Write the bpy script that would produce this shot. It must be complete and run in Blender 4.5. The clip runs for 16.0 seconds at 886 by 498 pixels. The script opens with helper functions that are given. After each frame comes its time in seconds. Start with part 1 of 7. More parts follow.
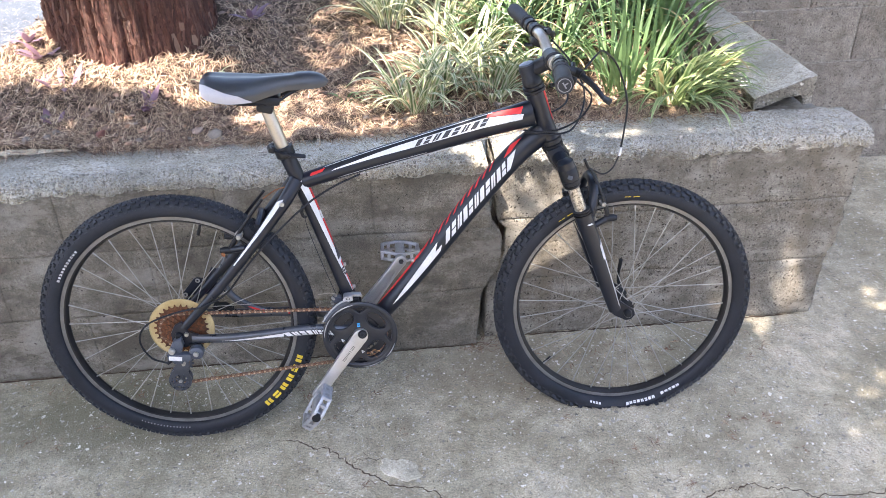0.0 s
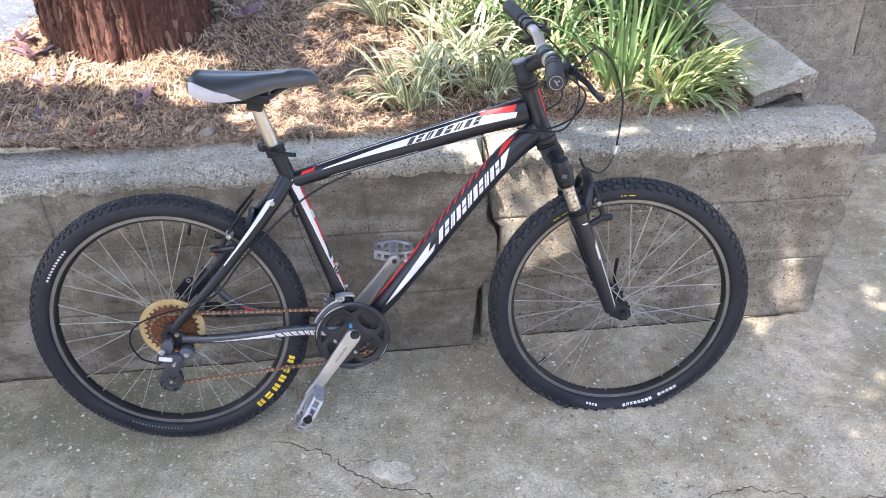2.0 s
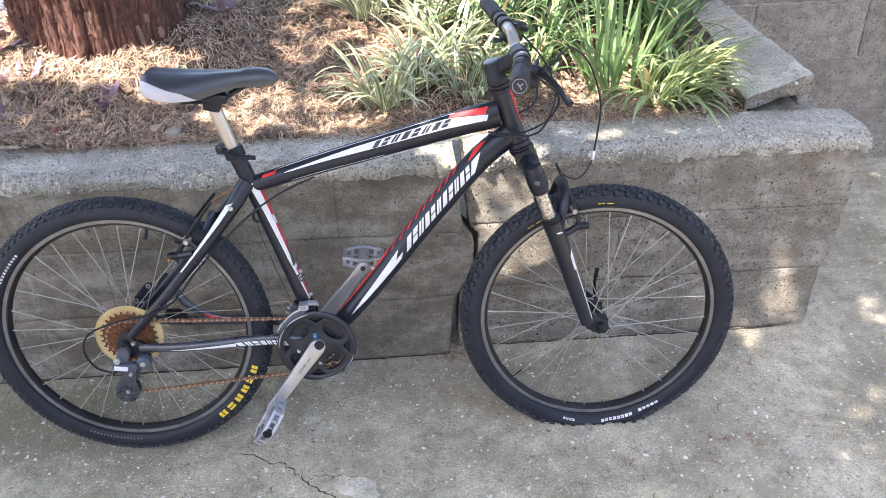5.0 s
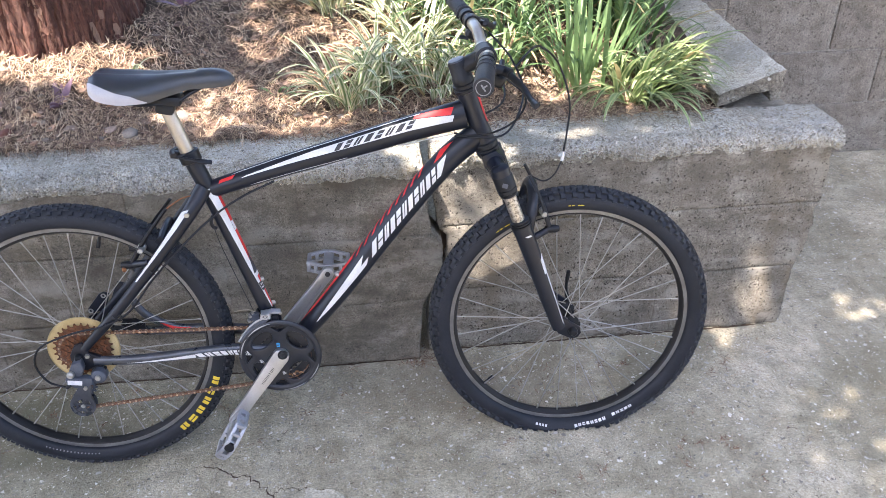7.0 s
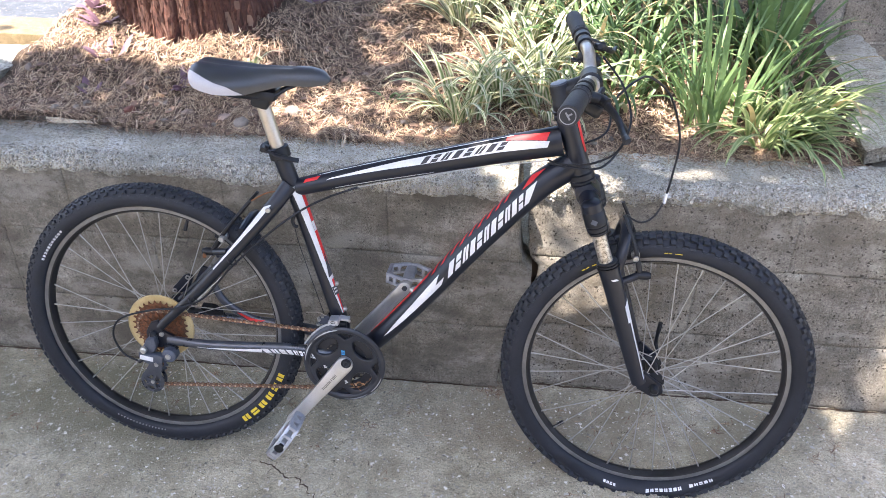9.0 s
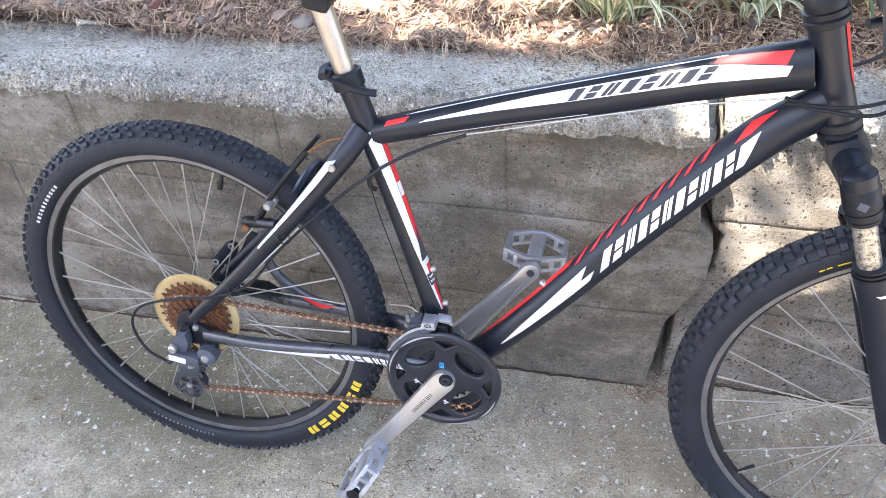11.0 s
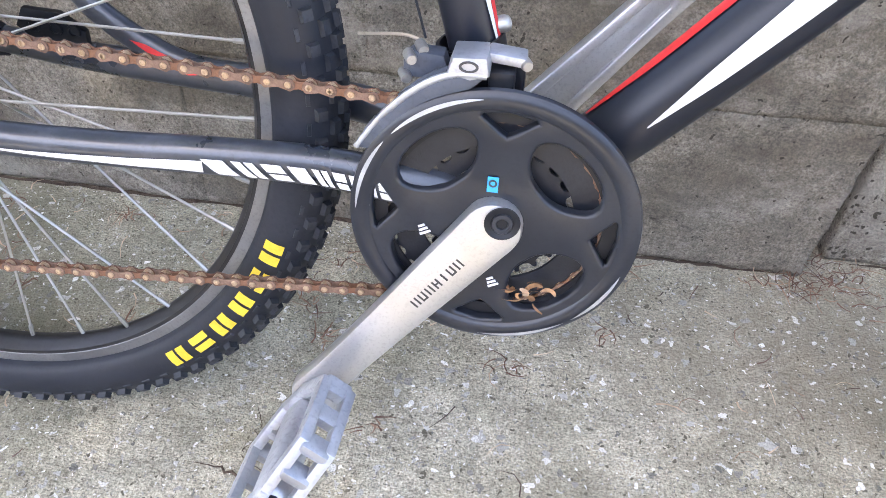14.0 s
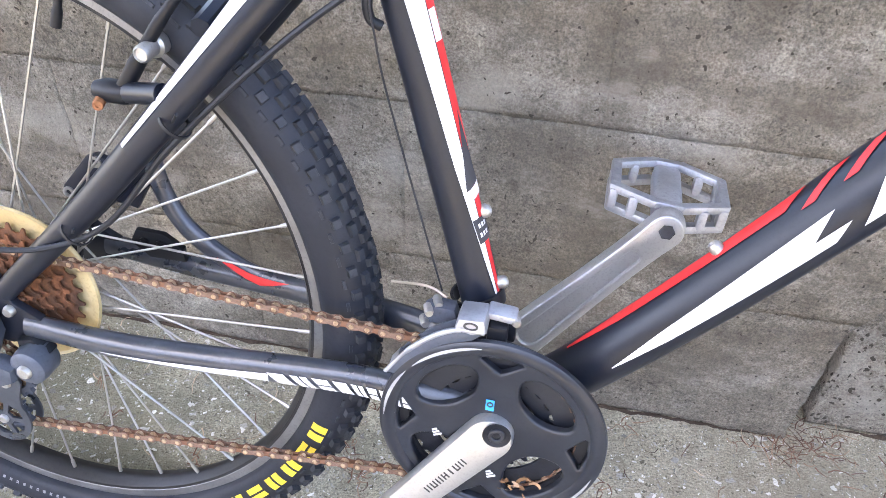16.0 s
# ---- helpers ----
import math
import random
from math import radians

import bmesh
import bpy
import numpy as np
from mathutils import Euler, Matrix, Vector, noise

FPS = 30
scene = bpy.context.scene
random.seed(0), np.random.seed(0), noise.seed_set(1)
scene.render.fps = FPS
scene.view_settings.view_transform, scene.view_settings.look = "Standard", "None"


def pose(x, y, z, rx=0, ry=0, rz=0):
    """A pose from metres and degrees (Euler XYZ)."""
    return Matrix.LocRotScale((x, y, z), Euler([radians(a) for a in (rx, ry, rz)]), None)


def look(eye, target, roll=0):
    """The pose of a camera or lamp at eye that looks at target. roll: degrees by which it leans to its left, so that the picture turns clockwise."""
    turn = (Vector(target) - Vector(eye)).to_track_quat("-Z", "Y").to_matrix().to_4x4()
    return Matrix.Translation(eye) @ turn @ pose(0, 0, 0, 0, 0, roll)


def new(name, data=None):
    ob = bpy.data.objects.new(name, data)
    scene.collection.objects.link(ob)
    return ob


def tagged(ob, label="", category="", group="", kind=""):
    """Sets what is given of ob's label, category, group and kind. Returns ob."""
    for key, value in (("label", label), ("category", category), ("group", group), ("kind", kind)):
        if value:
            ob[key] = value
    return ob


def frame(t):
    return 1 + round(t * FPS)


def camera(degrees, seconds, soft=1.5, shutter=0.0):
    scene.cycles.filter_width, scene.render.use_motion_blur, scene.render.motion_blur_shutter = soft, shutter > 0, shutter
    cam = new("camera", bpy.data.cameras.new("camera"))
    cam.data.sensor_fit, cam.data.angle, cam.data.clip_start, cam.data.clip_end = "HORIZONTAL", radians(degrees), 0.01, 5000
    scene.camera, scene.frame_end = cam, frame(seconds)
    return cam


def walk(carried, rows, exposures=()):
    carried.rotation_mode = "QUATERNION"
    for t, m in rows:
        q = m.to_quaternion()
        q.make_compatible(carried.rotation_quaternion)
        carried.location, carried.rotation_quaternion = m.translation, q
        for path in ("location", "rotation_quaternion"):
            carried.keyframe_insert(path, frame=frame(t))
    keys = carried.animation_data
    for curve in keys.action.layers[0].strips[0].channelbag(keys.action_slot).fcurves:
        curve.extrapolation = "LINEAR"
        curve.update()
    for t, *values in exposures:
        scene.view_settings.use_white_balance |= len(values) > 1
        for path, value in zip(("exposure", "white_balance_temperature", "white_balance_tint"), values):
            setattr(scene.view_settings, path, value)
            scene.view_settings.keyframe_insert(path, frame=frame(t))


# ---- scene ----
cam = camera(58.72, 16.0, soft=0.75)
PATH = [
    (0, (-0.2719, -1.8754, 1.4662), (-0.1284, -0.1733, 0.4260), -1.41),
    (0.5, (-0.2708, -1.8704, 1.4632), (-0.1279, -0.1712, 0.4181), -1.41),
    (1, (-0.2652, -1.8668, 1.4595), (-0.1253, -0.1657, 0.4170), -1.51),
    (1.5, (-0.2514, -1.8652, 1.4593), (-0.1128, -0.1641, 0.4167), -1.54),
    (2, (-0.2409, -1.8557, 1.4578), (-0.1114, -0.1555, 0.4126), -1.62),
    (2.5, (-0.2195, -1.8347, 1.4552), (-0.1087, -0.1360, 0.4054), -1.79),
    (3, (-0.2037, -1.8202, 1.4526), (-0.0954, -0.1219, 0.4018), -1.82),
    (3.5, (-0.1820, -1.8089, 1.4478), (-0.0752, -0.1116, 0.3954), -1.73),
    (4, (-0.1613, -1.7947, 1.4447), (-0.0585, -0.0997, 0.3881), -1.63),
    (6.5, (-0.1107, -1.7468, 1.4359), (-0.0140, -0.0538, 0.3756), -1.48),
    (7, (-0.1041, -1.7153, 1.4356), (0.0470, -0.0376, 0.3575), -1.18),
    (7.5, (-0.1279, -1.6243, 1.4308), (0.0331, 0.0521, 0.3522), -1.23),
    (8, (-0.1352, -1.5584, 1.4221), (0.0219, 0.1143, 0.3370), -1.06),
    (8.5, (-0.0546, -1.5885, 1.4305), (-0.0150, 0.1154, 0.3841), -0.16),
    (9, (0.0266, -1.6293, 1.4118), (-0.1796, 0.0612, 0.3632), 0.36),
    (9.5, (0.0498, -1.6234, 1.3885), (-0.3157, 0.0270, 0.3196), -0.91),
    (9.7, (0.0462, -1.5808, 1.3712), (-0.3624, 0.0451, 0.2805), -1.64),
    (11.8, (-0.2305, -0.8365, 1.0186), (-0.6329, 0.5201, -0.3949), -5.26),
    (12, (-0.2498, -0.7924, 0.9327), (-0.6263, 0.5418, -0.5088), -4.75),
    (12.5, (-0.3081, -0.7197, 0.6901), (-0.5875, 0.5995, -0.7869), -1.60),
    (13, (-0.3231, -0.6874, 0.6232), (-0.5243, 0.7099, -0.7935), 1.80),
    (13.5, (-0.3264, -0.6818, 0.6176), (-0.5135, 0.7278, -0.7888), 2.17),
    (14, (-0.3313, -0.6873, 0.6206), (-0.5218, 0.7253, -0.7824), 1.99),
    (14.5, (-0.3326, -0.6885, 0.6316), (-0.5335, 0.7382, -0.7556), 1.64),
    (15, (-0.3303, -0.6953, 0.6633), (-0.6227, 0.7967, -0.6361), -0.80),
    (15.5, (-0.3264, -0.7055, 0.7162), (-0.6367, 0.7917, -0.5731), -0.72),
    (16, (-0.3029, -0.7069, 0.8006), (-0.6412, 0.7843, -0.4885), 0.74),
]
walk(cam, [(t, look(eye, target, roll)) for t, eye, target, roll in PATH],
     exposures=[(0, 2.50, 6560, 15), (4, 2.50, 6560, 15), (8, 2.40, 6520, 16), (9.7, 2.50, 6520, 16), (12, 3.25, 6640, 16), (14, 3.33, 6800, 15), (16, 3.57, 6760, 16)])

# ---- light ----
SUN_DIR = Vector((-0.36, -0.30, 0.88)).normalized()      # towards the sun
world = bpy.data.worlds.new("sky")
scene.world = world
world.use_nodes = True
wn = world.node_tree
bg = wn.nodes["Background"]
sky = wn.nodes.new("ShaderNodeTexSky")
sky.sky_type = 'NISHITA'
sky.sun_disc = False
sky.sun_elevation = math.asin(SUN_DIR.z)
sky.sun_rotation = math.atan2(SUN_DIR.x, SUN_DIR.y)
sky.air_density, sky.dust_density, sky.ozone_density = 1.0, 2.5, 0.6
wn.links.new(sky.outputs[0], bg.inputs[0])
bg.inputs[1].default_value = 0.15
sun = new("sun", bpy.data.lights.new("sun", 'SUN'))
sun.data.energy, sun.data.angle, sun.data.color = 4.9, radians(0.5), (1.0, 0.93, 0.82)
sun.matrix_world = look(SUN_DIR * 20, (0, 0, 0))


# ---- materials ----
def nodes_of(name):
    m = bpy.data.materials.new(name)
    m.use_nodes = True
    t = m.node_tree
    return m, t, t.nodes["Principled BSDF"]


def noise_node(t, coord, scale, detail=4, rough=0.6):
    n = t.nodes.new("ShaderNodeTexNoise")
    n.inputs["Scale"].default_value, n.inputs["Detail"].default_value, n.inputs["Roughness"].default_value = scale, detail, rough
    t.links.new(coord, n.inputs["Vector"])
    return n.outputs["Fac"]


def ramp(t, fac, stops):
    r = t.nodes.new("ShaderNodeValToRGB")
    e = r.color_ramp.elements
    while len(e) < len(stops):
        e.new(0.5)
    for k, (p, c) in zip(e, stops):
        k.position, k.color = p, (*c, 1) if len(c) == 3 else c
    t.links.new(fac, r.inputs[0])
    return r.outputs[0]


def mix(t, fac, a, b, mode='MIX'):
    n = t.nodes.new("ShaderNodeMix")
    n.data_type, n.blend_type = 'RGBA', mode
    for sock, v in ((n.inputs[0], fac), (n.inputs[6], a), (n.inputs[7], b)):
        if hasattr(v, "links"):
            t.links.new(v, sock)
        elif isinstance(v, (int, float)):
            sock.default_value = v
        else:
            sock.default_value = (*v, 1)
    return n.outputs[2]


def bump(t, height, b, strength=0.3, dist=0.002):
    n = t.nodes.new("ShaderNodeBump")
    n.inputs["Strength"].default_value, n.inputs["Distance"].default_value = strength, dist
    t.links.new(height, n.inputs["Height"])
    t.links.new(n.outputs[0], b.inputs["Normal"])
    return n


def coords(t, kind="Object"):
    return t.nodes.new("ShaderNodeTexCoord").outputs[kind]


def plain(name, c1, c2, rough=0.5, metal=0.0, coarse=12, fine=300, relief=0.15, dist=0.0004, rough2=None, coat=0.0, spec=0.4):
    """A surface with blotches of two colours, fine grain, uneven gloss and light relief."""
    m, t, b = nodes_of(name)
    co = coords(t)
    big, small = noise_node(t, co, coarse), noise_node(t, co, fine, 2)
    base = mix(t, ramp(t, big, [(0.35, (0, 0, 0)), (0.7, (1, 1, 1))]), c1, c2)
    dark = tuple(v * 0.82 for v in c1)
    t.links.new(mix(t, ramp(t, small, [(0.5, (0, 0, 0)), (0.75, (0.6,) * 3)]), base, dark), b.inputs["Base Color"])
    r2 = rough2 if rough2 is not None else min(1, rough + 0.15)
    t.links.new(ramp(t, big, [(0.3, (rough,) * 3), (0.75, (r2,) * 3)]), b.inputs["Roughness"])
    b.inputs["Metallic"].default_value = metal
    b.inputs["Coat Weight"].default_value = coat
    b.inputs["Specular IOR Level"].default_value = spec
    bump(t, small, b, relief, dist)
    return m


def concrete(name, tones, fleck=0.0, fleck_scale=60, pit=0.5, stain=None, stain_scale=1.6, per_piece=0.0, stretch=(1, 1, 1), contrast=0.7, pits=0.0, pit_scale=140, deep_grain=0.004, tint_ovals=(), streaks=None, smears=None):
    """Weathered concrete: cloudy tones, sand grain, pale aggregate flecks, pits and stains."""
    m, t, b = nodes_of(name)
    co = coords(t)
    mp = t.nodes.new("ShaderNodeMapping")
    mp.inputs["Scale"].default_value = stretch
    t.links.new(co, mp.inputs[0])
    big = noise_node(t, mp.outputs[0], 3.2, 7, 0.65)
    mid = noise_node(t, co, 22, 6, 0.7)
    grain = noise_node(t, co, 420, 3, 0.7)
    col = ramp(t, big, [(0.30, tones[0]), (0.50, tones[1]), (0.70, tones[2])])
    col = mix(t, 0.55, col, ramp(t, mid, [(0.32, (0.22,) * 3), (0.52, (0.5,) * 3), (0.70, (0.75,) * 3)]), 'OVERLAY')
    col = mix(t, contrast, col, ramp(t, grain, [(0.34, (0.06,) * 3), (0.5, (0.5,) * 3), (0.66, (0.94,) * 3)]), 'OVERLAY')
    sand = noise_node(t, co, 160, 3, 0.75)
    col = mix(t, contrast * 0.8, col, ramp(t, sand, [(0.36, (0.16,) * 3), (0.5, (0.5,) * 3), (0.66, (0.82,) * 3)]), 'OVERLAY')
    if stain:
        st = noise_node(t, mp.outputs[0], stain_scale, 6, 0.62)
        col = mix(t, ramp(t, st, [(0.46, (0, 0, 0)), (0.66, (0.75,) * 3)]), col, stain)
    if streaks:
        run = t.nodes.new("ShaderNodeMapping")
        run.inputs["Scale"].default_value = (1, 1, 0.16)
        t.links.new(co, run.inputs[0])
        col = mix(t, ramp(t, noise_node(t, run.outputs[0], 9, 5, 0.62), [(0.52, (0, 0, 0)), (0.70, (0.6,) * 3)]), col, streaks)
    if smears:
        lay = t.nodes.new("ShaderNodeMapping")
        lay.inputs["Scale"].default_value, lay.inputs["Location"].default_value = (0.8, 1, 1.5), (3.7, 0, 1.9)
        t.links.new(co, lay.inputs[0])
        col = mix(t, ramp(t, noise_node(t, lay.outputs[0], 6.5, 8, 0.68), [(0.53, (0, 0, 0)), (0.60, (0.42,) * 3), (0.74, (0.8,) * 3)]), col, smears)
    # Soft-edged ovals at fixed spots, each mixing in its own darker tint.
    for (fx, fy), (rx, ry), tint_col, amount in tint_ovals:
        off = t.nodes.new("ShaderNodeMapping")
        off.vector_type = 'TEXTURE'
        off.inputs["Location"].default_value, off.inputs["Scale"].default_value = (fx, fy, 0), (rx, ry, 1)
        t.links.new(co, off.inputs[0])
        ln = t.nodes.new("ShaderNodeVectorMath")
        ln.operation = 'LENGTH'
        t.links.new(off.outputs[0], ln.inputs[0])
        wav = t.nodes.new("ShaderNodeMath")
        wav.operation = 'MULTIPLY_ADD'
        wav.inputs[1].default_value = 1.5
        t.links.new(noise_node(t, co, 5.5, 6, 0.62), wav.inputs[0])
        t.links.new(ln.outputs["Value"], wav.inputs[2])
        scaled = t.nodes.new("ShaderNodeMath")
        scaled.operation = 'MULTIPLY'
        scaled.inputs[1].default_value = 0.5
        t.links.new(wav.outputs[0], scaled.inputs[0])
        col = mix(t, ramp(t, scaled.outputs[0], [(0.52, (amount,) * 3), (0.90, (0, 0, 0))]), col, tint_col)
    for fleck_k, scale_k in ((fleck * 0.32, fleck_scale * 0.7), (fleck * 0.8, fleck_scale), (fleck * 0.7, fleck_scale * 1.8), (fleck * 0.8, fleck_scale * 3.1)) if fleck else ():
        v = t.nodes.new("ShaderNodeTexVoronoi")
        v.inputs["Scale"].default_value = scale_k
        v.inputs["Randomness"].default_value = 1.0
        warp = t.nodes.new("ShaderNodeMix")
        warp.data_type = 'VECTOR'
        warp.inputs[0].default_value = 0.018
        t.links.new(co, warp.inputs[4])
        wn2 = t.nodes.new("ShaderNodeTexNoise")
        wn2.inputs["Scale"].default_value = 90
        t.links.new(co, wn2.inputs[0])
        t.links.new(wn2.outputs["Color"], warp.inputs[5])
        t.links.new(warp.outputs[1], v.inputs["Vector"])
        sep = t.nodes.new("ShaderNodeSeparateColor")
        t.links.new(v.outputs["Color"], sep.inputs[0])
        # each cell draws its own size: most hold no visible stone
        size = ramp(t, sep.outputs[0], [(1 - fleck_k, (0, 0, 0)), (1.0, (0.36,) * 3)])
        less = t.nodes.new("ShaderNodeMath")
        less.operation = 'LESS_THAN'
        t.links.new(v.outputs["Distance"], less.inputs[0])
        t.links.new(size, less.inputs[1])
        stone = ramp(t, sep.outputs[1], [(0.0, (0.15, 0.14, 0.12)), (0.30, (0.32, 0.30, 0.26)), (0.62, (0.48, 0.455, 0.405)), (0.85, (0.66, 0.63, 0.57)), (1.0, (0.80, 0.78, 0.72))])
        col = mix(t, less.outputs[0], col, stone)
    if per_piece:
        info = t.nodes.new("ShaderNodeObjectInfo")
        col = mix(t, per_piece, col, ramp(t, info.outputs["Random"], [(0, (0.3,) * 3), (1, (0.7,) * 3)]), 'OVERLAY')
    t.links.new(col, b.inputs["Base Color"])
    b.inputs["Roughness"].default_value = 0.92
    b.inputs["Specular IOR Level"].default_value = 0.25
    add = t.nodes.new("ShaderNodeMath")
    add.operation = 'ADD'
    t.links.new(sand, add.inputs[0])
    t.links.new(grain, add.inputs[1])
    add2 = t.nodes.new("ShaderNodeMath")
    add2.operation = 'MULTIPLY_ADD'
    add2.inputs[1].default_value = 1.7
    t.links.new(noise_node(t, co, 62, 6, 0.66), add2.inputs[0])
    t.links.new(add.outputs[0], add2.inputs[2])
    height = add2.outputs[0]
    if pits:
        pv = t.nodes.new("ShaderNodeTexVoronoi")
        pv.inputs["Scale"].default_value = pit_scale
        wob = t.nodes.new("ShaderNodeMix")
        wob.data_type = 'VECTOR'
        wob.inputs[0].default_value = 0.02
        wn3 = t.nodes.new("ShaderNodeTexNoise")
        wn3.inputs["Scale"].default_value, wn3.inputs["Detail"].default_value = 70, 4
        t.links.new(co, wn3.inputs[0])
        t.links.new(co, wob.inputs[4])
        t.links.new(wn3.outputs["Color"], wob.inputs[5])
        t.links.new(wob.outputs[1], pv.inputs["Vector"])
        sp = t.nodes.new("ShaderNodeSeparateColor")
        t.links.new(pv.outputs["Color"], sp.inputs[0])
        rim = ramp(t, sp.outputs[0], [(1 - pits, (0, 0, 0)), (1.0, (0.45,) * 3)])
        hole = t.nodes.new("ShaderNodeMath")
        hole.operation = 'LESS_THAN'
        t.links.new(pv.outputs["Distance"], hole.inputs[0])
        t.links.new(rim, hole.inputs[1])
        deep = t.nodes.new("ShaderNodeMath")
        deep.operation = 'MULTIPLY_ADD'
        deep.inputs[1].default_value = -1.6
        t.links.new(hole.outputs[0], deep.inputs[0])
        t.links.new(height, deep.inputs[2])
        height = deep.outputs[0]
        # Pits coloured darker, so their shade sits in the base colour.
        pit_shade = mix(t, hole.outputs[0], col, tuple(v * 0.45 for v in tones[0]))
        t.links.new(pit_shade, b.inputs["Base Color"])
    bump(t, height, b, pit, deep_grain)
    return m


def leafy(name, stops, through_light=0.45, across=False):
    """Leaves that let some light through; colour varies from blade to blade, or across a striped blade."""
    m, t, b = nodes_of(name)
    geo = t.nodes.new("ShaderNodeNewGeometry")
    col = ramp(t, geo.outputs["Random Per Island"], stops)
    if across:
        uv = t.nodes.new("ShaderNodeSeparateXYZ")
        t.links.new(coords(t, "UV"), uv.inputs[0])
        col = mix(t, ramp(t, uv.outputs[0], [(0.0, (1, 1, 1)), (0.24, (0.9,) * 3), (0.34, (0, 0, 0)), (0.66, (0, 0, 0)), (0.76, (0.9,) * 3), (1, (1, 1, 1))]), col, across)
    co = coords(t)
    col = mix(t, 0.35, col, ramp(t, noise_node(t, co, 60, 3), [(0.3, (0.3,) * 3), (0.7, (0.7,) * 3)]), 'OVERLAY')
    t.links.new(col, b.inputs["Base Color"])
    b.inputs["Roughness"].default_value = 0.45
    tr = t.nodes.new("ShaderNodeBsdfTranslucent")
    t.links.new(col, tr.inputs[0])
    ms = t.nodes.new("ShaderNodeMixShader")
    ms.inputs[0].default_value = through_light
    t.links.new(b.outputs[0], ms.inputs[1])
    t.links.new(tr.outputs[0], ms.inputs[2])
    t.links.new(ms.outputs[0], t.nodes["Material Output"].inputs[0])
    return m


def scattered(name, stops, rough=0.85, scale=80):
    """Loose litter: every piece its own tone."""
    m, t, b = nodes_of(name)
    geo = t.nodes.new("ShaderNodeNewGeometry")
    col = ramp(t, geo.outputs["Random Per Island"], stops)
    col = mix(t, 0.5, col, ramp(t, noise_node(t, coords(t), scale, 3), [(0.3, (0.25,) * 3), (0.7, (0.75,) * 3)]), 'OVERLAY')
    t.links.new(col, b.inputs["Base Color"])
    b.inputs["Roughness"].default_value = rough
    return m


M_GROUND = concrete("driveway_concrete", [(0.290, 0.256, 0.180), (0.425, 0.382, 0.285), (0.560, 0.510, 0.402)], 0.70, 78, 0.8, stain=(0.225, 0.200, 0.140), stain_scale=2.4, contrast=0.56, pits=0.20, pit_scale=230,
                    tint_ovals=(((-1.02, -0.20), (0.62, 0.28), (0.165, 0.158, 0.108), 0.75), ((0.14, -0.14), (0.50, 0.16), (0.225, 0.190, 0.138), 0.55)))
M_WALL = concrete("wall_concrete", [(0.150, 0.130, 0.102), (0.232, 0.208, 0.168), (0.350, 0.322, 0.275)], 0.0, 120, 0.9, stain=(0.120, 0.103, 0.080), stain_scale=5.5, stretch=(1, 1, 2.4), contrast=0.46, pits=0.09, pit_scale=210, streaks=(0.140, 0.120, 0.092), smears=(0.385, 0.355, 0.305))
# Right stretch's sandier pour, lightened further in place of sun patches on it.
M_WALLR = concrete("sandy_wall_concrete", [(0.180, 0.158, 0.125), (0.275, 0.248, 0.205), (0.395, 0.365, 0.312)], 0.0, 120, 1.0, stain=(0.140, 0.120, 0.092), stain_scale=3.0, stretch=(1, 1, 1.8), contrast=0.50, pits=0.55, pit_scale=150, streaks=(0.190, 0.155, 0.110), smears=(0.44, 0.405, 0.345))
# Wall tops kept far paler than the faces, standing in for more overhead light.
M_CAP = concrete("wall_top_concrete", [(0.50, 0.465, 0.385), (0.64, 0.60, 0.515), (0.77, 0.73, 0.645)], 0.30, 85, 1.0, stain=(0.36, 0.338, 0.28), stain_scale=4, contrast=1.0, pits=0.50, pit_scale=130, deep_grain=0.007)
# Slab concrete lightened to stand in for the extra skylight on its top.
M_SLAB = concrete("skylit_slab_concrete", [(0.44, 0.415, 0.35), (0.57, 0.54, 0.465), (0.70, 0.665, 0.585)], 0.45, 95, 0.9, stain=(0.33, 0.31, 0.255), stain_scale=6, contrast=0.9, pits=0.22, pit_scale=140)
M_CMU = concrete("grey_block", [(0.215, 0.188, 0.155), (0.262, 0.231, 0.193), (0.315, 0.280, 0.237)], 0.0, 160, 0.9, per_piece=0.25, contrast=0.60, pits=0.55, pit_scale=120)
M_MORTAR = concrete("mortar", [(0.27, 0.245, 0.210), (0.33, 0.300, 0.260), (0.38, 0.350, 0.305)])
M_SOIL = plain("dark_soil", (0.055, 0.036, 0.024), (0.10, 0.068, 0.045), 0.95, 0, 9, 160, 0.8, 0.006)
M_NEEDLE = scattered("pine_needles", [(0.0, (0.060, 0.036, 0.027)), (0.32, (0.19, 0.118, 0.085)), (0.62, (0.41, 0.282, 0.182)), (1.0, (0.62, 0.485, 0.335))])
M_CHIP = scattered("bark_chips", [(0.0, (0.085, 0.052, 0.038)), (0.5, (0.20, 0.128, 0.094)), (0.8, (0.30, 0.215, 0.165)), (1.0, (0.40, 0.22, 0.13))])
M_STONE = scattered("small_stones", [(0.0, (0.11, 0.09, 0.075)), (0.6, (0.21, 0.17, 0.14)), (1.0, (0.32, 0.25, 0.20))])


# ---- mesh helpers ----
def mesh_object(name, bm, material=None, parent=None, smooth=True):
    me = bpy.data.meshes.new(name)
    bm.normal_update()
    bm.to_mesh(me)
    bm.free()
    if material:
        me.materials.append(material)
    if smooth:
        me.polygons.foreach_set("use_smooth", [True] * len(me.polygons))
        me.set_sharp_from_angle(angle=radians(40))
    ob = new(name, me)
    if parent:
        ob.parent = parent
    return ob


def part(name, bm, material, parent, label="", smooth=True):
    ob = mesh_object(name, bm, material, parent, smooth)
    return tagged(ob, label) if label else ob


def thing(name, label, category, m=None, group="", kind=""):
    e = new(name)
    e.empty_display_size = 0.1
    if m:
        e.matrix_world = m
    return tagged(e, label, category, group, kind)


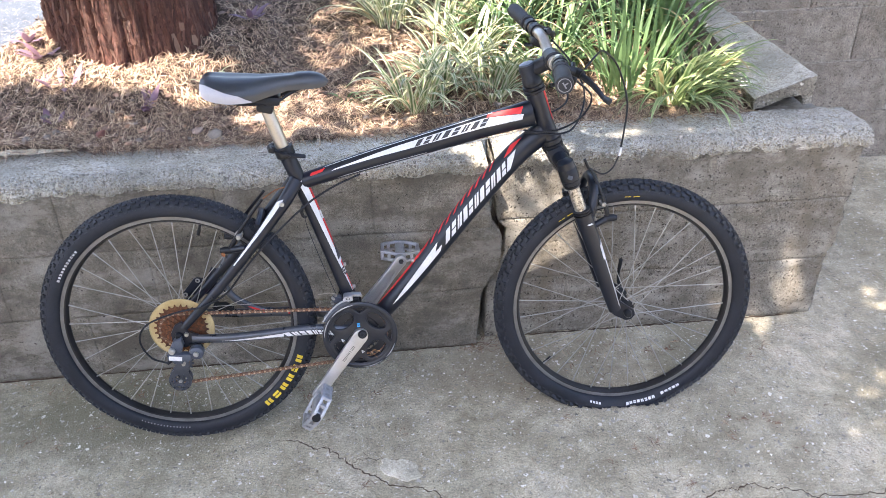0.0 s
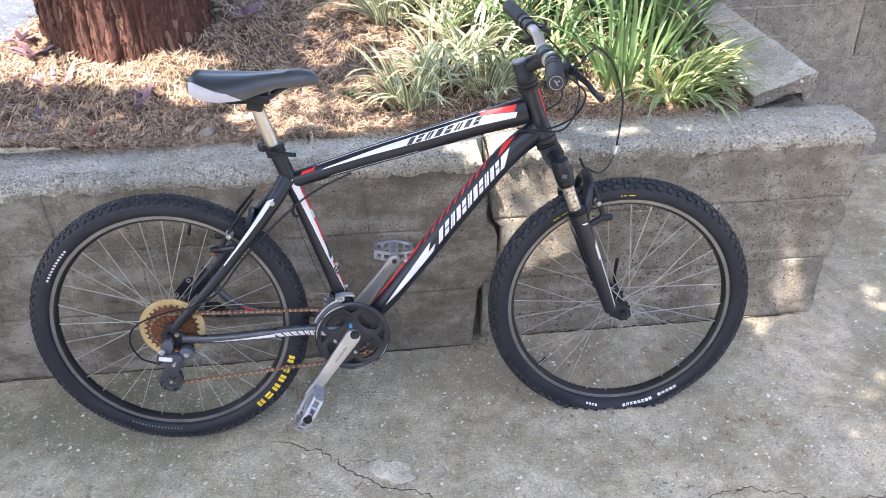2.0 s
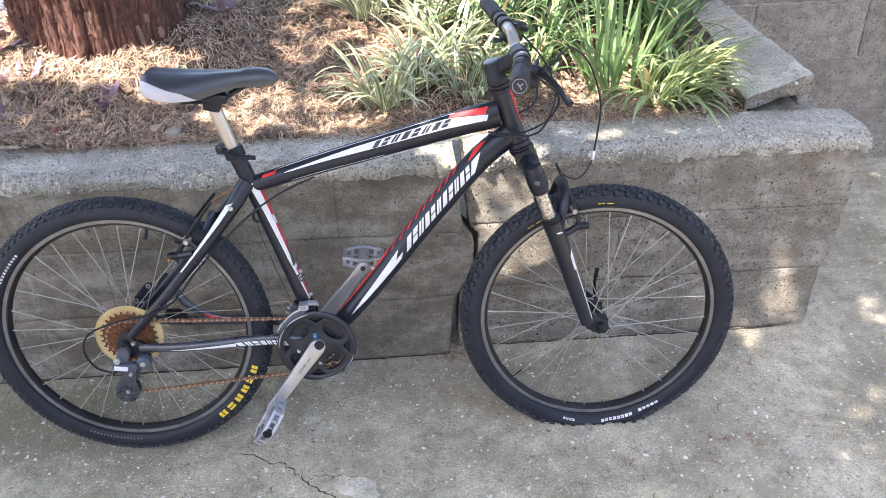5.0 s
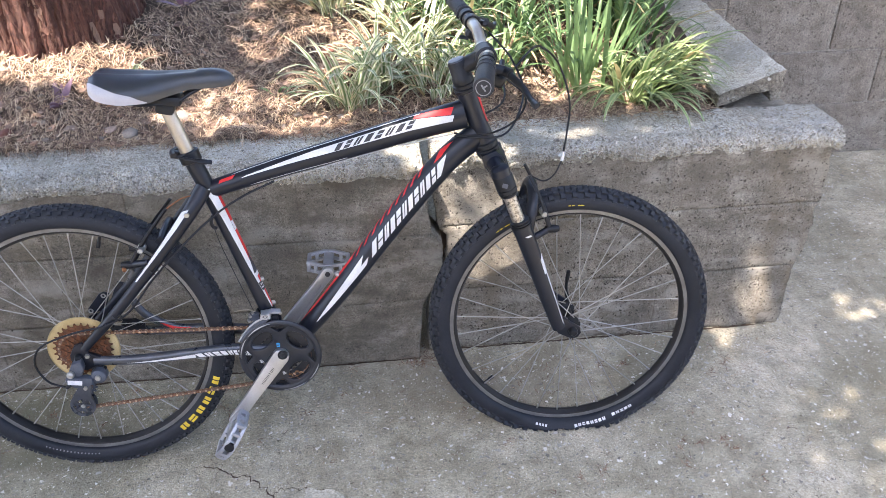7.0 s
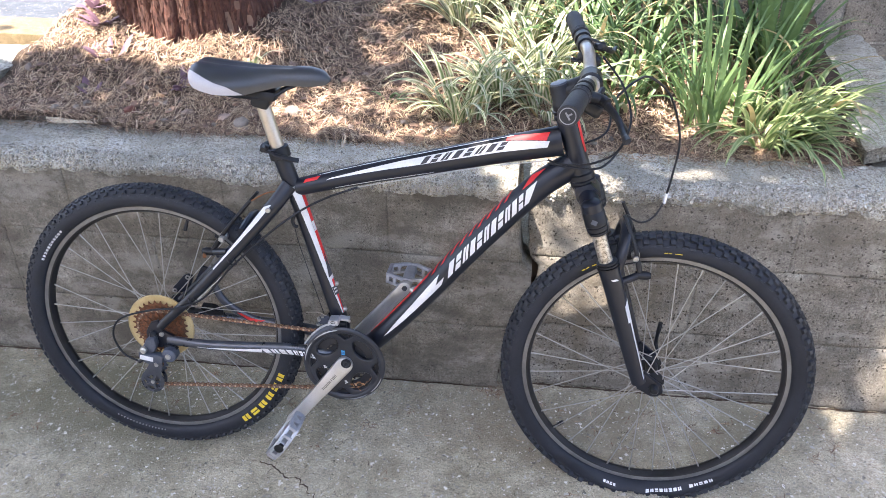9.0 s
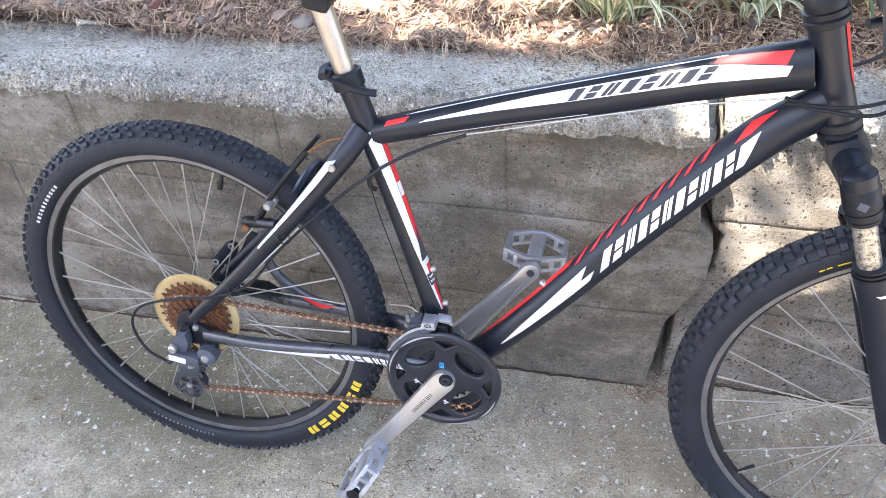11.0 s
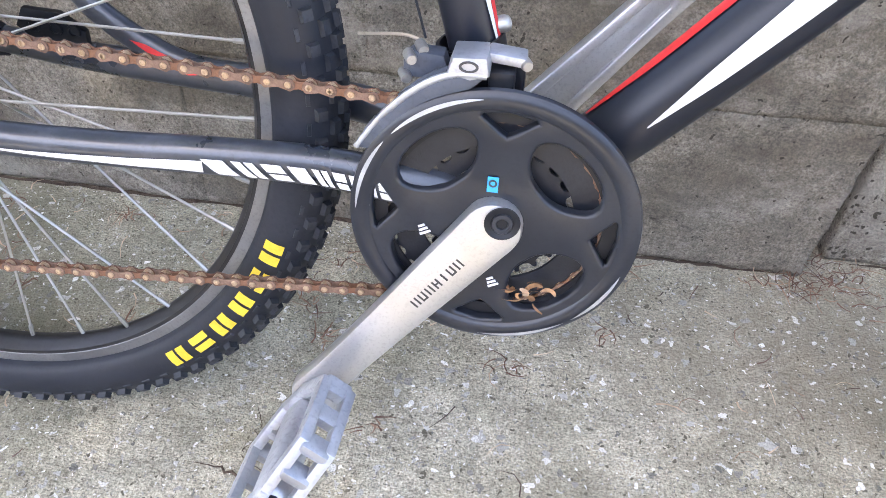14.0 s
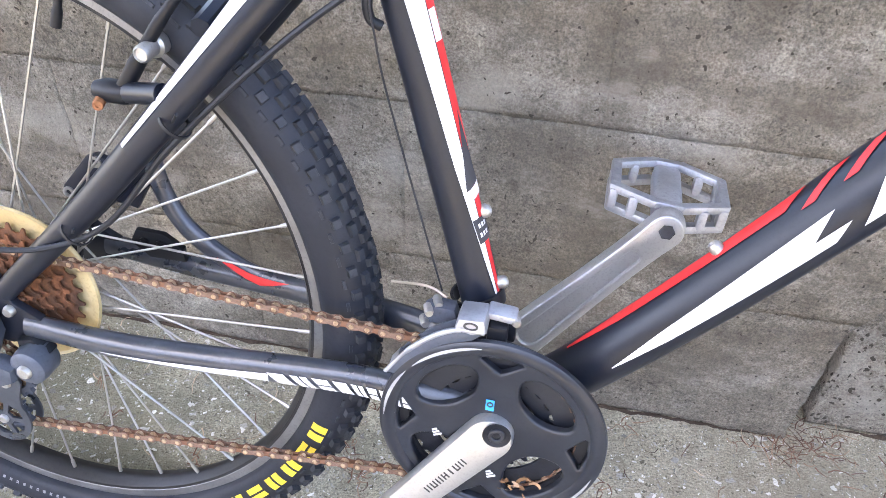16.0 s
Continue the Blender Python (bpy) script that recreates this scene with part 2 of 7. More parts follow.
def pydata(name, verts, faces, material, parent=None, smooth=False, uvs=None):
    me = bpy.data.meshes.new(name)
    me.from_pydata(verts, [], faces)
    if uvs is not None:
        lay = me.uv_layers.new(name="UVMap")
        idx = np.empty(len(me.loops), dtype=np.int32)
        me.loops.foreach_get("vertex_index", idx)
        lay.data.foreach_set("uv", np.asarray(uvs, dtype=np.float32)[idx].ravel())
    if smooth:
        me.polygons.foreach_set("use_smooth", [True] * len(me.polygons))
    me.materials.append(material)
    ob = new(name, me)
    if parent:
        ob.parent = parent
    return ob


def box(bm, size, m=Matrix(), bevel=0.0, seg=2):
    r = bmesh.ops.create_cube(bm, size=1.0, matrix=m @ Matrix.Diagonal((*size, 1)))
    if bevel:
        vs = set(r["verts"])
        es = [e for e in bm.edges if e.verts[0] in vs and e.verts[1] in vs]
        bmesh.ops.bevel(bm, geom=es, offset=bevel, segments=seg, profile=0.6, affect='EDGES')
    return bm


def lathe(bm, profile, n=48, m=Matrix(), axis="y", closed=False):
    """Turns a profile of (radius, along) round an axis."""
    rings = []
    for k in range(n):
        a = 2 * math.pi * k / n
        c, s = math.cos(a), math.sin(a)
        ring = []
        for r, h in profile:
            p = (r * c, h, r * s) if axis == "y" else (r * c, r * s, h)
            ring.append(bm.verts.new(m @ Vector(p)))
        rings.append(ring)
    q = len(profile)
    for k in range(n):
        a, b = rings[k], rings[(k + 1) % n]
        for i in range(q if closed else q - 1):
            j = (i + 1) % q
            if axis == "y":
                bm.faces.new((a[i], a[j], b[j], b[i]))
            else:
                bm.faces.new((a[i], b[i], b[j], a[j]))
    if not closed:
        for i, flip in ((0, axis != "y"), (q - 1, axis == "y")):
            if profile[i][0] > 1e-6:
                ring = [g[i] for g in rings]
                bm.faces.new(ring[::-1] if flip else ring)
    return bm


def spline(points, n):
    """Points along a smooth curve through the given ones."""
    p = [Vector(v) for v in points]
    if len(p) == 2:
        return [p[0].lerp(p[1], i / (n - 1)) for i in range(n)]
    ext = [p[0] * 2 - p[1]] + p + [p[-1] * 2 - p[-2]]
    out = []
    for i in range(n):
        f = i / (n - 1) * (len(p) - 1)
        k = min(int(f), len(p) - 2)
        t = f - k
        a, b, c, d = ext[k:k + 4]
        out.append(0.5 * ((2 * b) + (c - a) * t + (2 * a - 5 * b + 4 * c - d) * t * t + (3 * b - a - 3 * c + d) * t ** 3))
    return out


class Tube:
    """A tube in the bike's plane: oval sections, half-widths (sideways, in plane) along its line."""

    def __init__(self, points, radii, n=32):
        self.c = spline(points, n)
        self.n = n
        r = [Vector((a, b, 0)) for a, b in radii]
        self.r = spline(r, n) if len(r) > 1 else r * n

    def at(self, s, ang, off=0.0):
        """s from 0 to 1 along, ang in degrees: 0 the near (drive) side, 90 the top, 180 the far side."""
        f = min(max(s, 0), 1) * (self.n - 1)
        k = min(int(f), self.n - 2)
        c = self.c[k].lerp(self.c[k + 1], f - k)
        d = (self.c[min(k + 2, self.n - 1)] - self.c[max(k - 1, 0)]).normalized()
        r = self.r[k].lerp(self.r[k + 1], f - k)
        side = (Vector((0, -1, 0)) - d * -d.y).normalized()
        up = side.cross(d).normalized()
        if up.z < 0:
            up = -up
        a = radians(ang)
        return c + side * math.cos(a) * (r.x + off) + up * math.sin(a) * (r.y + off)

    def mesh(self, bm, around=28):
        rings = [[bm.verts.new(self.at(i / (self.n - 1), 360 * k / around)) for k in range(around)] for i in range(self.n)]
        for a, b in zip(rings, rings[1:]):
            for k in range(around):
                bm.faces.new((a[k], a[(k + 1) % around], b[(k + 1) % around], b[k]))
        bm.faces.new(rings[0][::-1])
        bm.faces.new(rings[-1])
        bmesh.ops.recalc_face_normals(bm, faces=bm.faces)
        return bm

    def patch(self, bm, corners, off=0.0007, nu=10, nv=6):
        """A film on the tube between four corners (s, ang): start low, end low, end high, start high."""
        (s0, a0), (s1, a1), (s2, a2), (s3, a3) = corners
        g = []
        for i in range(nu + 1):
            u = i / nu
            row = []
            for j in range(nv + 1):
                v = j / nv
                s = (s0 * (1 - u) + s1 * u) * (1 - v) + (s3 * (1 - u) + s2 * u) * v
                a = (a0 * (1 - u) + a1 * u) * (1 - v) + (a3 * (1 - u) + a2 * u) * v
                row.append(bm.verts.new(self.at(s, a, off)))
            g.append(row)
        for i in range(nu):
            for j in range(nv):
                f = bm.faces.new((g[i][j], g[i + 1][j], g[i + 1][j + 1], g[i][j + 1]))
        return bm


def wire(bm, points, r, n=40, around=8, squash=1.0):
    """A round cable or rod along a smooth line."""
    c = spline(points, n)
    rings, ref = [], None
    for i, p in enumerate(c):
        d = (c[min(i + 1, n - 1)] - c[max(i - 1, 0)]).normalized()
        if ref is None:
            ref = d.orthogonal().normalized()
        ref = (ref - d * ref.dot(d)).normalized()
        b = d.cross(ref)
        rr = r[min(int(i / n * len(r)), len(r) - 1)] if isinstance(r, (list, tuple)) else r
        rings.append([bm.verts.new(p + ref * math.cos(2 * math.pi * k / around) * rr + b * math.sin(2 * math.pi * k / around) * rr * squash) for k in range(around)])
    for a, b in zip(rings, rings[1:]):
        for k in range(around):
            bm.faces.new((a[k], a[(k + 1) % around], b[(k + 1) % around], b[k]))
    bm.faces.new(rings[0][::-1])
    bm.faces.new(rings[-1])
    return bm


def extrude_outline(bm, outline, y0, y1, m=Matrix(), bevel=0.0):
    """A flat plate with the outline (x, z) between y0 and y1."""
    a = [bm.verts.new(m @ Vector((x, y0, z))) for x, z in outline]
    b = [bm.verts.new(m @ Vector((x, y1, z))) for x, z in outline]
    n = len(a)
    fs = [bm.faces.new(a), bm.faces.new(b[::-1])]
    for k in range(n):
        fs.append(bm.faces.new((a[k], b[k], b[(k + 1) % n], a[(k + 1) % n])))
    bmesh.ops.recalc_face_normals(bm, faces=fs)
    if bevel:
        es = list({e for f in fs[:2] for e in f.edges})
        bmesh.ops.bevel(bm, geom=es, offset=bevel, segments=2, profile=0.6, affect='EDGES')
    return bm


def B():
    return bmesh.new()


def rnd(a, b):
    return random.uniform(a, b)


# ---- ground ----
def nz(x, y, z=0.0, s=1.0):
    return noise.noise(Vector((x * s, y * s, z * s)))


def fbm(x, y, z, s, o=4):
    return noise.fractal(Vector((x * s, y * s, z * s)), 0.8, 2.1, o)


bm = B()
bmesh.ops.create_grid(bm, x_segments=2, y_segments=2, size=400)
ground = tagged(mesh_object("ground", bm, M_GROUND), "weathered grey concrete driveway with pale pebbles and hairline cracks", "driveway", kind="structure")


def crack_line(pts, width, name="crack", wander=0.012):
    """A narrow soil-toned ribbon just above the driveway, drawn as a crack."""
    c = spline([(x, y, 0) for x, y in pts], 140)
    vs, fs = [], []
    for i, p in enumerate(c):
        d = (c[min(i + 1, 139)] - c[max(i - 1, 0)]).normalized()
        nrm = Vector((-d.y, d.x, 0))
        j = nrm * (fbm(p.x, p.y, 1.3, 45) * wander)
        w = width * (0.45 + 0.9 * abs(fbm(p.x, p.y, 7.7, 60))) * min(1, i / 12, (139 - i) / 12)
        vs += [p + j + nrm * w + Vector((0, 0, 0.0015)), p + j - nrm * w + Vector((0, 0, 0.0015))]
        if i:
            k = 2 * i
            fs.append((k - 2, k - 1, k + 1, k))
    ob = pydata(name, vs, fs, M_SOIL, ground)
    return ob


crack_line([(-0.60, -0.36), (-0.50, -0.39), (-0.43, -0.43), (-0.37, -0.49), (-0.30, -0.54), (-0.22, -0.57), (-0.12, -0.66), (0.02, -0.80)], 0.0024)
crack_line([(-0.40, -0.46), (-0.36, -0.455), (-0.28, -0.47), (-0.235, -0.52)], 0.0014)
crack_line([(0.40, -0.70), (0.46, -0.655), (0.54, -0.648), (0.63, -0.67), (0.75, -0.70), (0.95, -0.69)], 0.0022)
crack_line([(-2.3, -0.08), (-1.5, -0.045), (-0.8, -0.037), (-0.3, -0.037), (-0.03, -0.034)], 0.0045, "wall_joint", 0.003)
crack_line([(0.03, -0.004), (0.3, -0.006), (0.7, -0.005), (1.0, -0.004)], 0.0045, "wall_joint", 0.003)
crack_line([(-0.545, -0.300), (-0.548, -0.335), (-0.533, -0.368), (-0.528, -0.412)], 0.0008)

M_PATCH = concrete("patch_cement", [(0.40, 0.37, 0.295), (0.50, 0.465, 0.375), (0.58, 0.545, 0.45)], 0.25, 90, 0.5, contrast=0.4)


def cement_patch(cx, cy, rx, ry, turn):
    """A thin, ragged-edged skin of paler cement on the driveway."""
    bm = B()
    ring = []
    for k in range(48):
        a = 2 * math.pi * k / 48
        r = 1 + 0.30 * nz(math.cos(a), math.sin(a), cx * 7, 1.6) + 0.10 * nz(math.cos(a), math.sin(a), cy * 5, 6)
        p = Matrix.Rotation(radians(turn), 2) @ Vector((rx * r * math.cos(a), ry * r * math.sin(a)))
        ring.append((cx + p.x, cy + p.y))
    low = [bm.verts.new((x, y, 0.0002)) for x, y in ring]
    top = [bm.verts.new((cx + (x - cx) * 0.96, cy + (y - cy) * 0.96, 0.0030)) for x, y in ring]
    for k in range(48):
        bm.faces.new((low[k], low[(k + 1) % 48], top[(k + 1) % 48], top[k]))
    bm.faces.new(top)
    return part("cement_patch", bm, M_PATCH, ground, "thin pale cement patch beside the crack", smooth=False)


cement_patch(-0.275, -0.500, 0.058, 0.030, -28)

# raised paving far behind the bed
M_KERB = concrete("tan_kerb", [(0.17, 0.125, 0.068), (0.23, 0.172, 0.095), (0.29, 0.23, 0.14)], stretch=(2.2, 1, 0.6), stain=(0.22, 0.17, 0.10), stain_scale=2.5)
M_ROAD = concrete("pale_road", [(0.055, 0.063, 0.078), (0.068, 0.078, 0.094), (0.085, 0.095, 0.112)], 0.2, 60)
bm = B()
box(bm, (9, 0.30, 0.22), pose(-5.9, 2.25, 0.11), 0.012)
tagged(mesh_object("kerb", bm, M_KERB), "tall stained tan kerb along the street", "kerb", kind="structure")
bm = B()
box(bm, (9, 6, 0.2), pose(-5.9, 5.404, 0.114), 0.01)
tagged(mesh_object("road", bm, M_ROAD), "pale sunlit street surface behind the kerb", "road", kind="structure")


# ---- planter wall ----
CRACK_Z = (0.0, 0.10, 0.18, 0.24, 0.28, 0.37, 0.40, 0.46, 0.55, 0.62)
CRACK_L = (-0.026, -0.016, -0.010, 0.018, 0.043, 0.047, 0.021, 0.013, 0.010, 0.000)
CRACK_W = (0.030, 0.026, 0.020, 0.005, 0.008, 0.020, 0.020, 0.020, 0.020, 0.024)


def crack_left(z):
    return float(np.interp(z, CRACK_Z, CRACK_L)) + 0.004 * nz(3.1, z, 0, 60)


def crack_right(z):
    return float(np.interp(z, CRACK_Z, np.array(CRACK_L) + np.array(CRACK_W))) + 0.004 * nz(9.1, z, 0, 55)


def rough_block(name, x0, x1, z0, z1, y, depth, parent, material, warp=None, amp=0.004, nx=56, nzz=28, groove=0.0022):
    """One block of a wall: uneven front with worn edges, closed behind."""
    vs, fs = [], []
    for j in range(nzz + 1):
        for i in range(nx + 1):
            u, v = i / nx, j / nzz
            z = z0 + (z1 - z0) * v
            x = x0 + (x1 - x0) * u
            if warp:
                x = warp(x, z, u)
            edge = min(v, 1 - v)
            yy = y + (groove if edge < 1e-6 else 0) + amp * fbm(x, 0.5, z, 4) + 0.0022 * fbm(x, 1.5, z, 17, 3) + 0.0012 * fbm(x, 2.5, z, 48, 3)
            vs.append((x, yy, z))
    w = nx + 1
    for j in range(nzz):
        for i in range(nx):
            a = j * w + i
            fs.append((a, a + 1, a + w + 1, a + w))
    rim = [i for i in range(w)] + [j * w + nx for j in range(1, nzz + 1)] + [nzz * w + i for i in range(nx - 1, -1, -1)] + [j * w for j in range(nzz - 1, 0, -1)]
    n0 = len(vs)
    vs += [(vs[k][0], y + depth, vs[k][2]) for k in rim]
    for q in range(len(rim)):
        r = (q + 1) % len(rim)
        fs.append((rim[q], n0 + q, n0 + r, rim[r]))
    fs.append(tuple(n0 + q for q in range(len(rim)))[::-1])
    return pydata(name, vs, fs, material, parent, smooth=True)


cap_spots = []


def coping(name, x0, x1, y_front, y_back, z_top, parent, material, drop=0.045, step=0.005, left=None, right=None, m=Matrix(), amp=1.0):
    """The rough cement top of a wall, pebbly and broken along its front edge."""
    n = int((x1 - x0) / step)
    prof = [(0.006, -drop * 1.15), (0.0, -drop), (-0.006, -drop * 0.8), (-0.009, -drop * 0.6), (-0.009, -drop * 0.42), (-0.005, -drop * 0.25), (0.003, -drop * 0.12), (0.014, -0.002)]
    depth = y_back - y_front
    prof += [(0.014 + (depth - 0.014) * k / 16, 0.0) for k in range(1, 17)] + [(depth, -0.05), (depth, -0.12)]
    vs, fs = [], []
    q = len(prof)
    for i in range(n + 1):
        u = i / n
        for k, (dy, dz) in enumerate(prof):
            z = z_top + dz
            a, b = (left(z) if left else x0), (right(z) if right else x1)
            x = a + (b - a) * u
            f = 1.0 if k < 9 else 0.35
            rough = f * amp * (0.011 * fbm(x, dy, z, 14) + 0.0085 * fbm(x + 3, dy * 1.5, z * 1.5, 70, 3) - 0.007 * abs(nz(x, dy, z, 42)))
            low = amp * 0.014 * fbm(x, 4.4, 1.0, 8) if k < 4 else 0
            nrm = Vector((0, -1, 0.25)) if k < 7 else (Vector((0, -0.5, 0.8)) if k < 10 else Vector((0, 0, 1)))
            p = Vector((x, y_front + dy, z + low)) + nrm * (rough if k < q - 2 else 0)
            vs.append(m @ p)
            if 2 <= k < q - 3 and 0 < i < n:
                cap_spots.append((m @ p, nrm.normalized(), k))
    for i in range(n):
        for k in range(q - 1):
            a = i * q + k
            fs.append((a, a + q, a + q + 1, a + 1))
    fs.append(tuple(range(q))[::-1])
    fs.append(tuple(n * q + k for k in range(q)))
    return pydata(name, vs, fs, material, parent, smooth=True)


planter = thing("planter_wall", "low cracked concrete block retaining wall with a rough cement top", "retaining wall", kind="structure")
bm = B()
box(bm, (2.60, 0.12, 0.56), pose(-1.32, 0.088, 0.28))
box(bm, (0.94, 0.12, 0.57), pose(0.515, 0.088, 0.285))
part("core", bm, M_SOIL, planter, smooth=False)
courses = [(0.0, 0.1998), (0.2002, 0.3998), (0.4002, 0.577)]
for c, (z0, z1) in enumerate(courses):
    xs = [-2.62] + [-2.30 + 0.40 * k + (0.2 if c % 2 else 0) for k in range(6)] + [0.0]
    xs = [x for x in xs if x < -0.14 or x == 0.0]
    for a, b in zip(xs, xs[1:]):
        wl = (lambda x, z, u: x + (crack_left(z) - 0.0) * u) if b == 0.0 else None
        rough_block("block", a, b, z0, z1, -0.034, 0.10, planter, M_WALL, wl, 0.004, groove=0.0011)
    xs = [0.0, 0.24 + (0.2 if c % 2 else 0), 0.64 + (0.2 if c % 2 else 0), 1.064]
    for a, b in zip(xs, xs[1:]):
        if a == 0.0:
            wr = lambda x, z, u: x + crack_right(z) * (1 - u)
        elif b > 1:
            wr = lambda x, z, u: x - u * (0.045 * (1 - z / 0.56) + 0.012 * fbm(2.2, z, 0, 14))
        else:
            wr = None
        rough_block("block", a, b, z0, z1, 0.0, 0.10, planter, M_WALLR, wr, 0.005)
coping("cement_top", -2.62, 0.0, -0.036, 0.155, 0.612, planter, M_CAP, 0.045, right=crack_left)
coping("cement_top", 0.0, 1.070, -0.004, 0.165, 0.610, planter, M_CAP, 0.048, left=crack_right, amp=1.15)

# return wall on the right with a lifted, broken slab on it
bm = B()
box(bm, (0.19, 0.86, 0.595), pose(0.930, 0.58, 0.2975), 0.012)
part("return_wall", bm, M_WALL, planter)


M_BREAK = concrete("broken_shaded_concrete", [(0.22, 0.195, 0.150), (0.34, 0.305, 0.245), (0.46, 0.42, 0.35)], 0.3, 90, 1.0, stain=(0.16, 0.14, 0.105), stain_scale=9, contrast=0.7, pits=0.5, pit_scale=120, deep_grain=0.006)


def broken_slab(name, corners, thick, label, ragged=0.012, hollow=None):
    """A thick slab of old concrete, from its four top corners: flat pebbly top, broken ends."""
    a, b, c, d = (Vector(p) for p in corners)
    nu, nv = 26, 90
    down = Vector((0, 0, -thick))
    rows = []
    for j in range(nv + 1):
        v = j / nv
        row = []
        ring = [(i / nu, 0.0) for i in range(nu + 1)] + [(1.0, k / 6) for k in range(1, 7)] + [((nu - i) / nu, 1.0) for i in range(1, nu + 1)] + [(0.0, 1 - k / 6) for k in range(1, 6)]
        for u, w in ring:
            p = a.lerp(b, u).lerp(d.lerp(c, u), v) + down * w * (float(np.interp(u, (0, 0.45, 0.55, 0.80, 0.88, 1), hollow)) if hollow else 0.75 + 0.5 * u)
            p.y += (fbm(p.x, 0.3, p.z, 22) * ragged + ragged * 0.7 * w) * max(0.0, 1 - v / 0.12)
            edge = min(u, 1 - u)
            side = (1 if u > 0.5 else -1) * (fbm(p.x * 0.3, p.y, p.z, 18) * 0.006 + fbm(p.x, p.y, p.z, 70, 3) * 0.003)
            if edge < 0.01:
                p.x += side
                p.z -= 0.004 if w in (0.0, 1.0) else 0
            elif w == 0.0:
                p.z += 0.0016 * fbm(p.x, p.y, 0, 30) + 0.0010 * fbm(p.x, p.y, 0, 120, 3)
            row.append(p)
        rows.append(row)
    n = len(rows[0])
    vs = [p for r in rows for p in r]
    fs = []
    for j in range(nv):
        for i in range(n):
            q = (i + 1) % n
            fs.append((j * n + i, j * n + q, (j + 1) * n + q, (j + 1) * n + i))
    fs += [tuple(range(n))[::-1], tuple(nv * n + i for i in range(n))]
    bm = B()
    bv = [bm.verts.new(p) for p in vs]
    for f in fs:
        bm.faces.new([bv[i] for i in f])
    bmesh.ops.recalc_face_normals(bm, faces=bm.faces)
    ob = mesh_object(name, bm, M_SLAB, smooth=False)
    ob.data.materials.append(M_BREAK)
    # Every side takes the darker broken tan, which also stands in for shade.
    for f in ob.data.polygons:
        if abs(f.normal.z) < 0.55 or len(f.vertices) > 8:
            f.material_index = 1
    return tagged(ob, label, "concrete slab", kind="structure")


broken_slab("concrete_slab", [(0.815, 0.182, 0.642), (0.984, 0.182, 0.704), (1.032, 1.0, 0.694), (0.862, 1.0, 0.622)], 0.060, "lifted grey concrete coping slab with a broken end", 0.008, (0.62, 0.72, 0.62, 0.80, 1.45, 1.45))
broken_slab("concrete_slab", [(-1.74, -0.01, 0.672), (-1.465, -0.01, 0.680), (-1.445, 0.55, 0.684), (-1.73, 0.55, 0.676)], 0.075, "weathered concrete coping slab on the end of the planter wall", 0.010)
bm = B()
box(bm, (0.25, 0.5, 0.60), pose(-1.60, 0.25, 0.300), 0.012)
part("return_wall", bm, M_WALL, planter)


# ---- block wall behind ----
back = thing("block_wall", "tall grey concrete block wall with thin raked joints", "block wall", kind="structure")
bm = B()
box(bm, (4.4, 0.14, 2.60), pose(2.85, 1.1165, 1.28))
part("mortar", bm, M_MORTAR, back, smooth=False)


def bevelled_block(w, h):
    bm = B()
    box(bm, (w, 0.10, h), Matrix(), 0.003, 1)
    me = bpy.data.meshes.new("block")
    bm.to_mesh(me)
    bm.free()
    me.materials.append(M_CMU)
    return me


BLOCK = bevelled_block(0.4200, 0.2078)
for c in range(12):
    for k in range(10):
        ob = new("block", BLOCK)
        ob.parent = back
        ob.location = (0.981 + 0.428 * (k - 1 + (0.5 if c % 2 else 0)), 1.090 + rnd(-0.001, 0.001), 0.112 + 0.2155 * c)


# ---- soil of the bed ----
def soil_z(x, y):
    base = 0.603 + 0.20 * (y - 0.16) - 0.022 * x
    base = min(base, 0.84 + 0.05 * (y - 1.2)) if y > 1.0 else base
    d = math.hypot(x + 1.0, y - 0.72)
    base += 0.05 * math.exp(-((d - 0.2) / 0.22) ** 2)
    if x < -1.45 and y > 0.5:
        base -= 0.5 * min(1, (-1.45 - x) / 0.7)
    return base + 0.018 * fbm(x, y, 0, 5) + 0.006 * fbm(x, y, 3, 26, 3)


vs, fs = [], []
NX, NY = 190, 110
for j in range(NY + 1):
    for i in range(NX + 1):
        x, y = -2.2 + (0.865 + 2.2) * i / NX, 0.13 + 2.3 * j / NY
        vs.append((x, y, soil_z(x, y)))
for j in range(NY):
    for i in range(NX):
        a = j * (NX + 1) + i
        cx, cy = vs[a][0], vs[a][1]
        if (cx < -1.46 and cy < 0.5) or cx < -1.24 - 0.5 * (0.98 - cy) and cy > 0.5 or (cx < -1.0 and cy > 0.98 + 0.02 * math.sin(30 * cx)):
            continue
        fs.append((a, a + 1, a + NX + 2, a + NX + 1))
soil = tagged(pydata("soil", vs, fs, M_SOIL, smooth=True), "dark planting soil under pine straw mulch", "soil", kind="structure")


# ---- unseen wall added behind the camera to cut low skylight ----
bm = B()
box(bm, (30, 0.3, 3.0), pose(0, -7.5, 1.5))
tagged(mesh_object("wall_south", bm, M_CMU, smooth=False), "unseen grey wall added to cut low light on the planter", "wall", kind="structure")


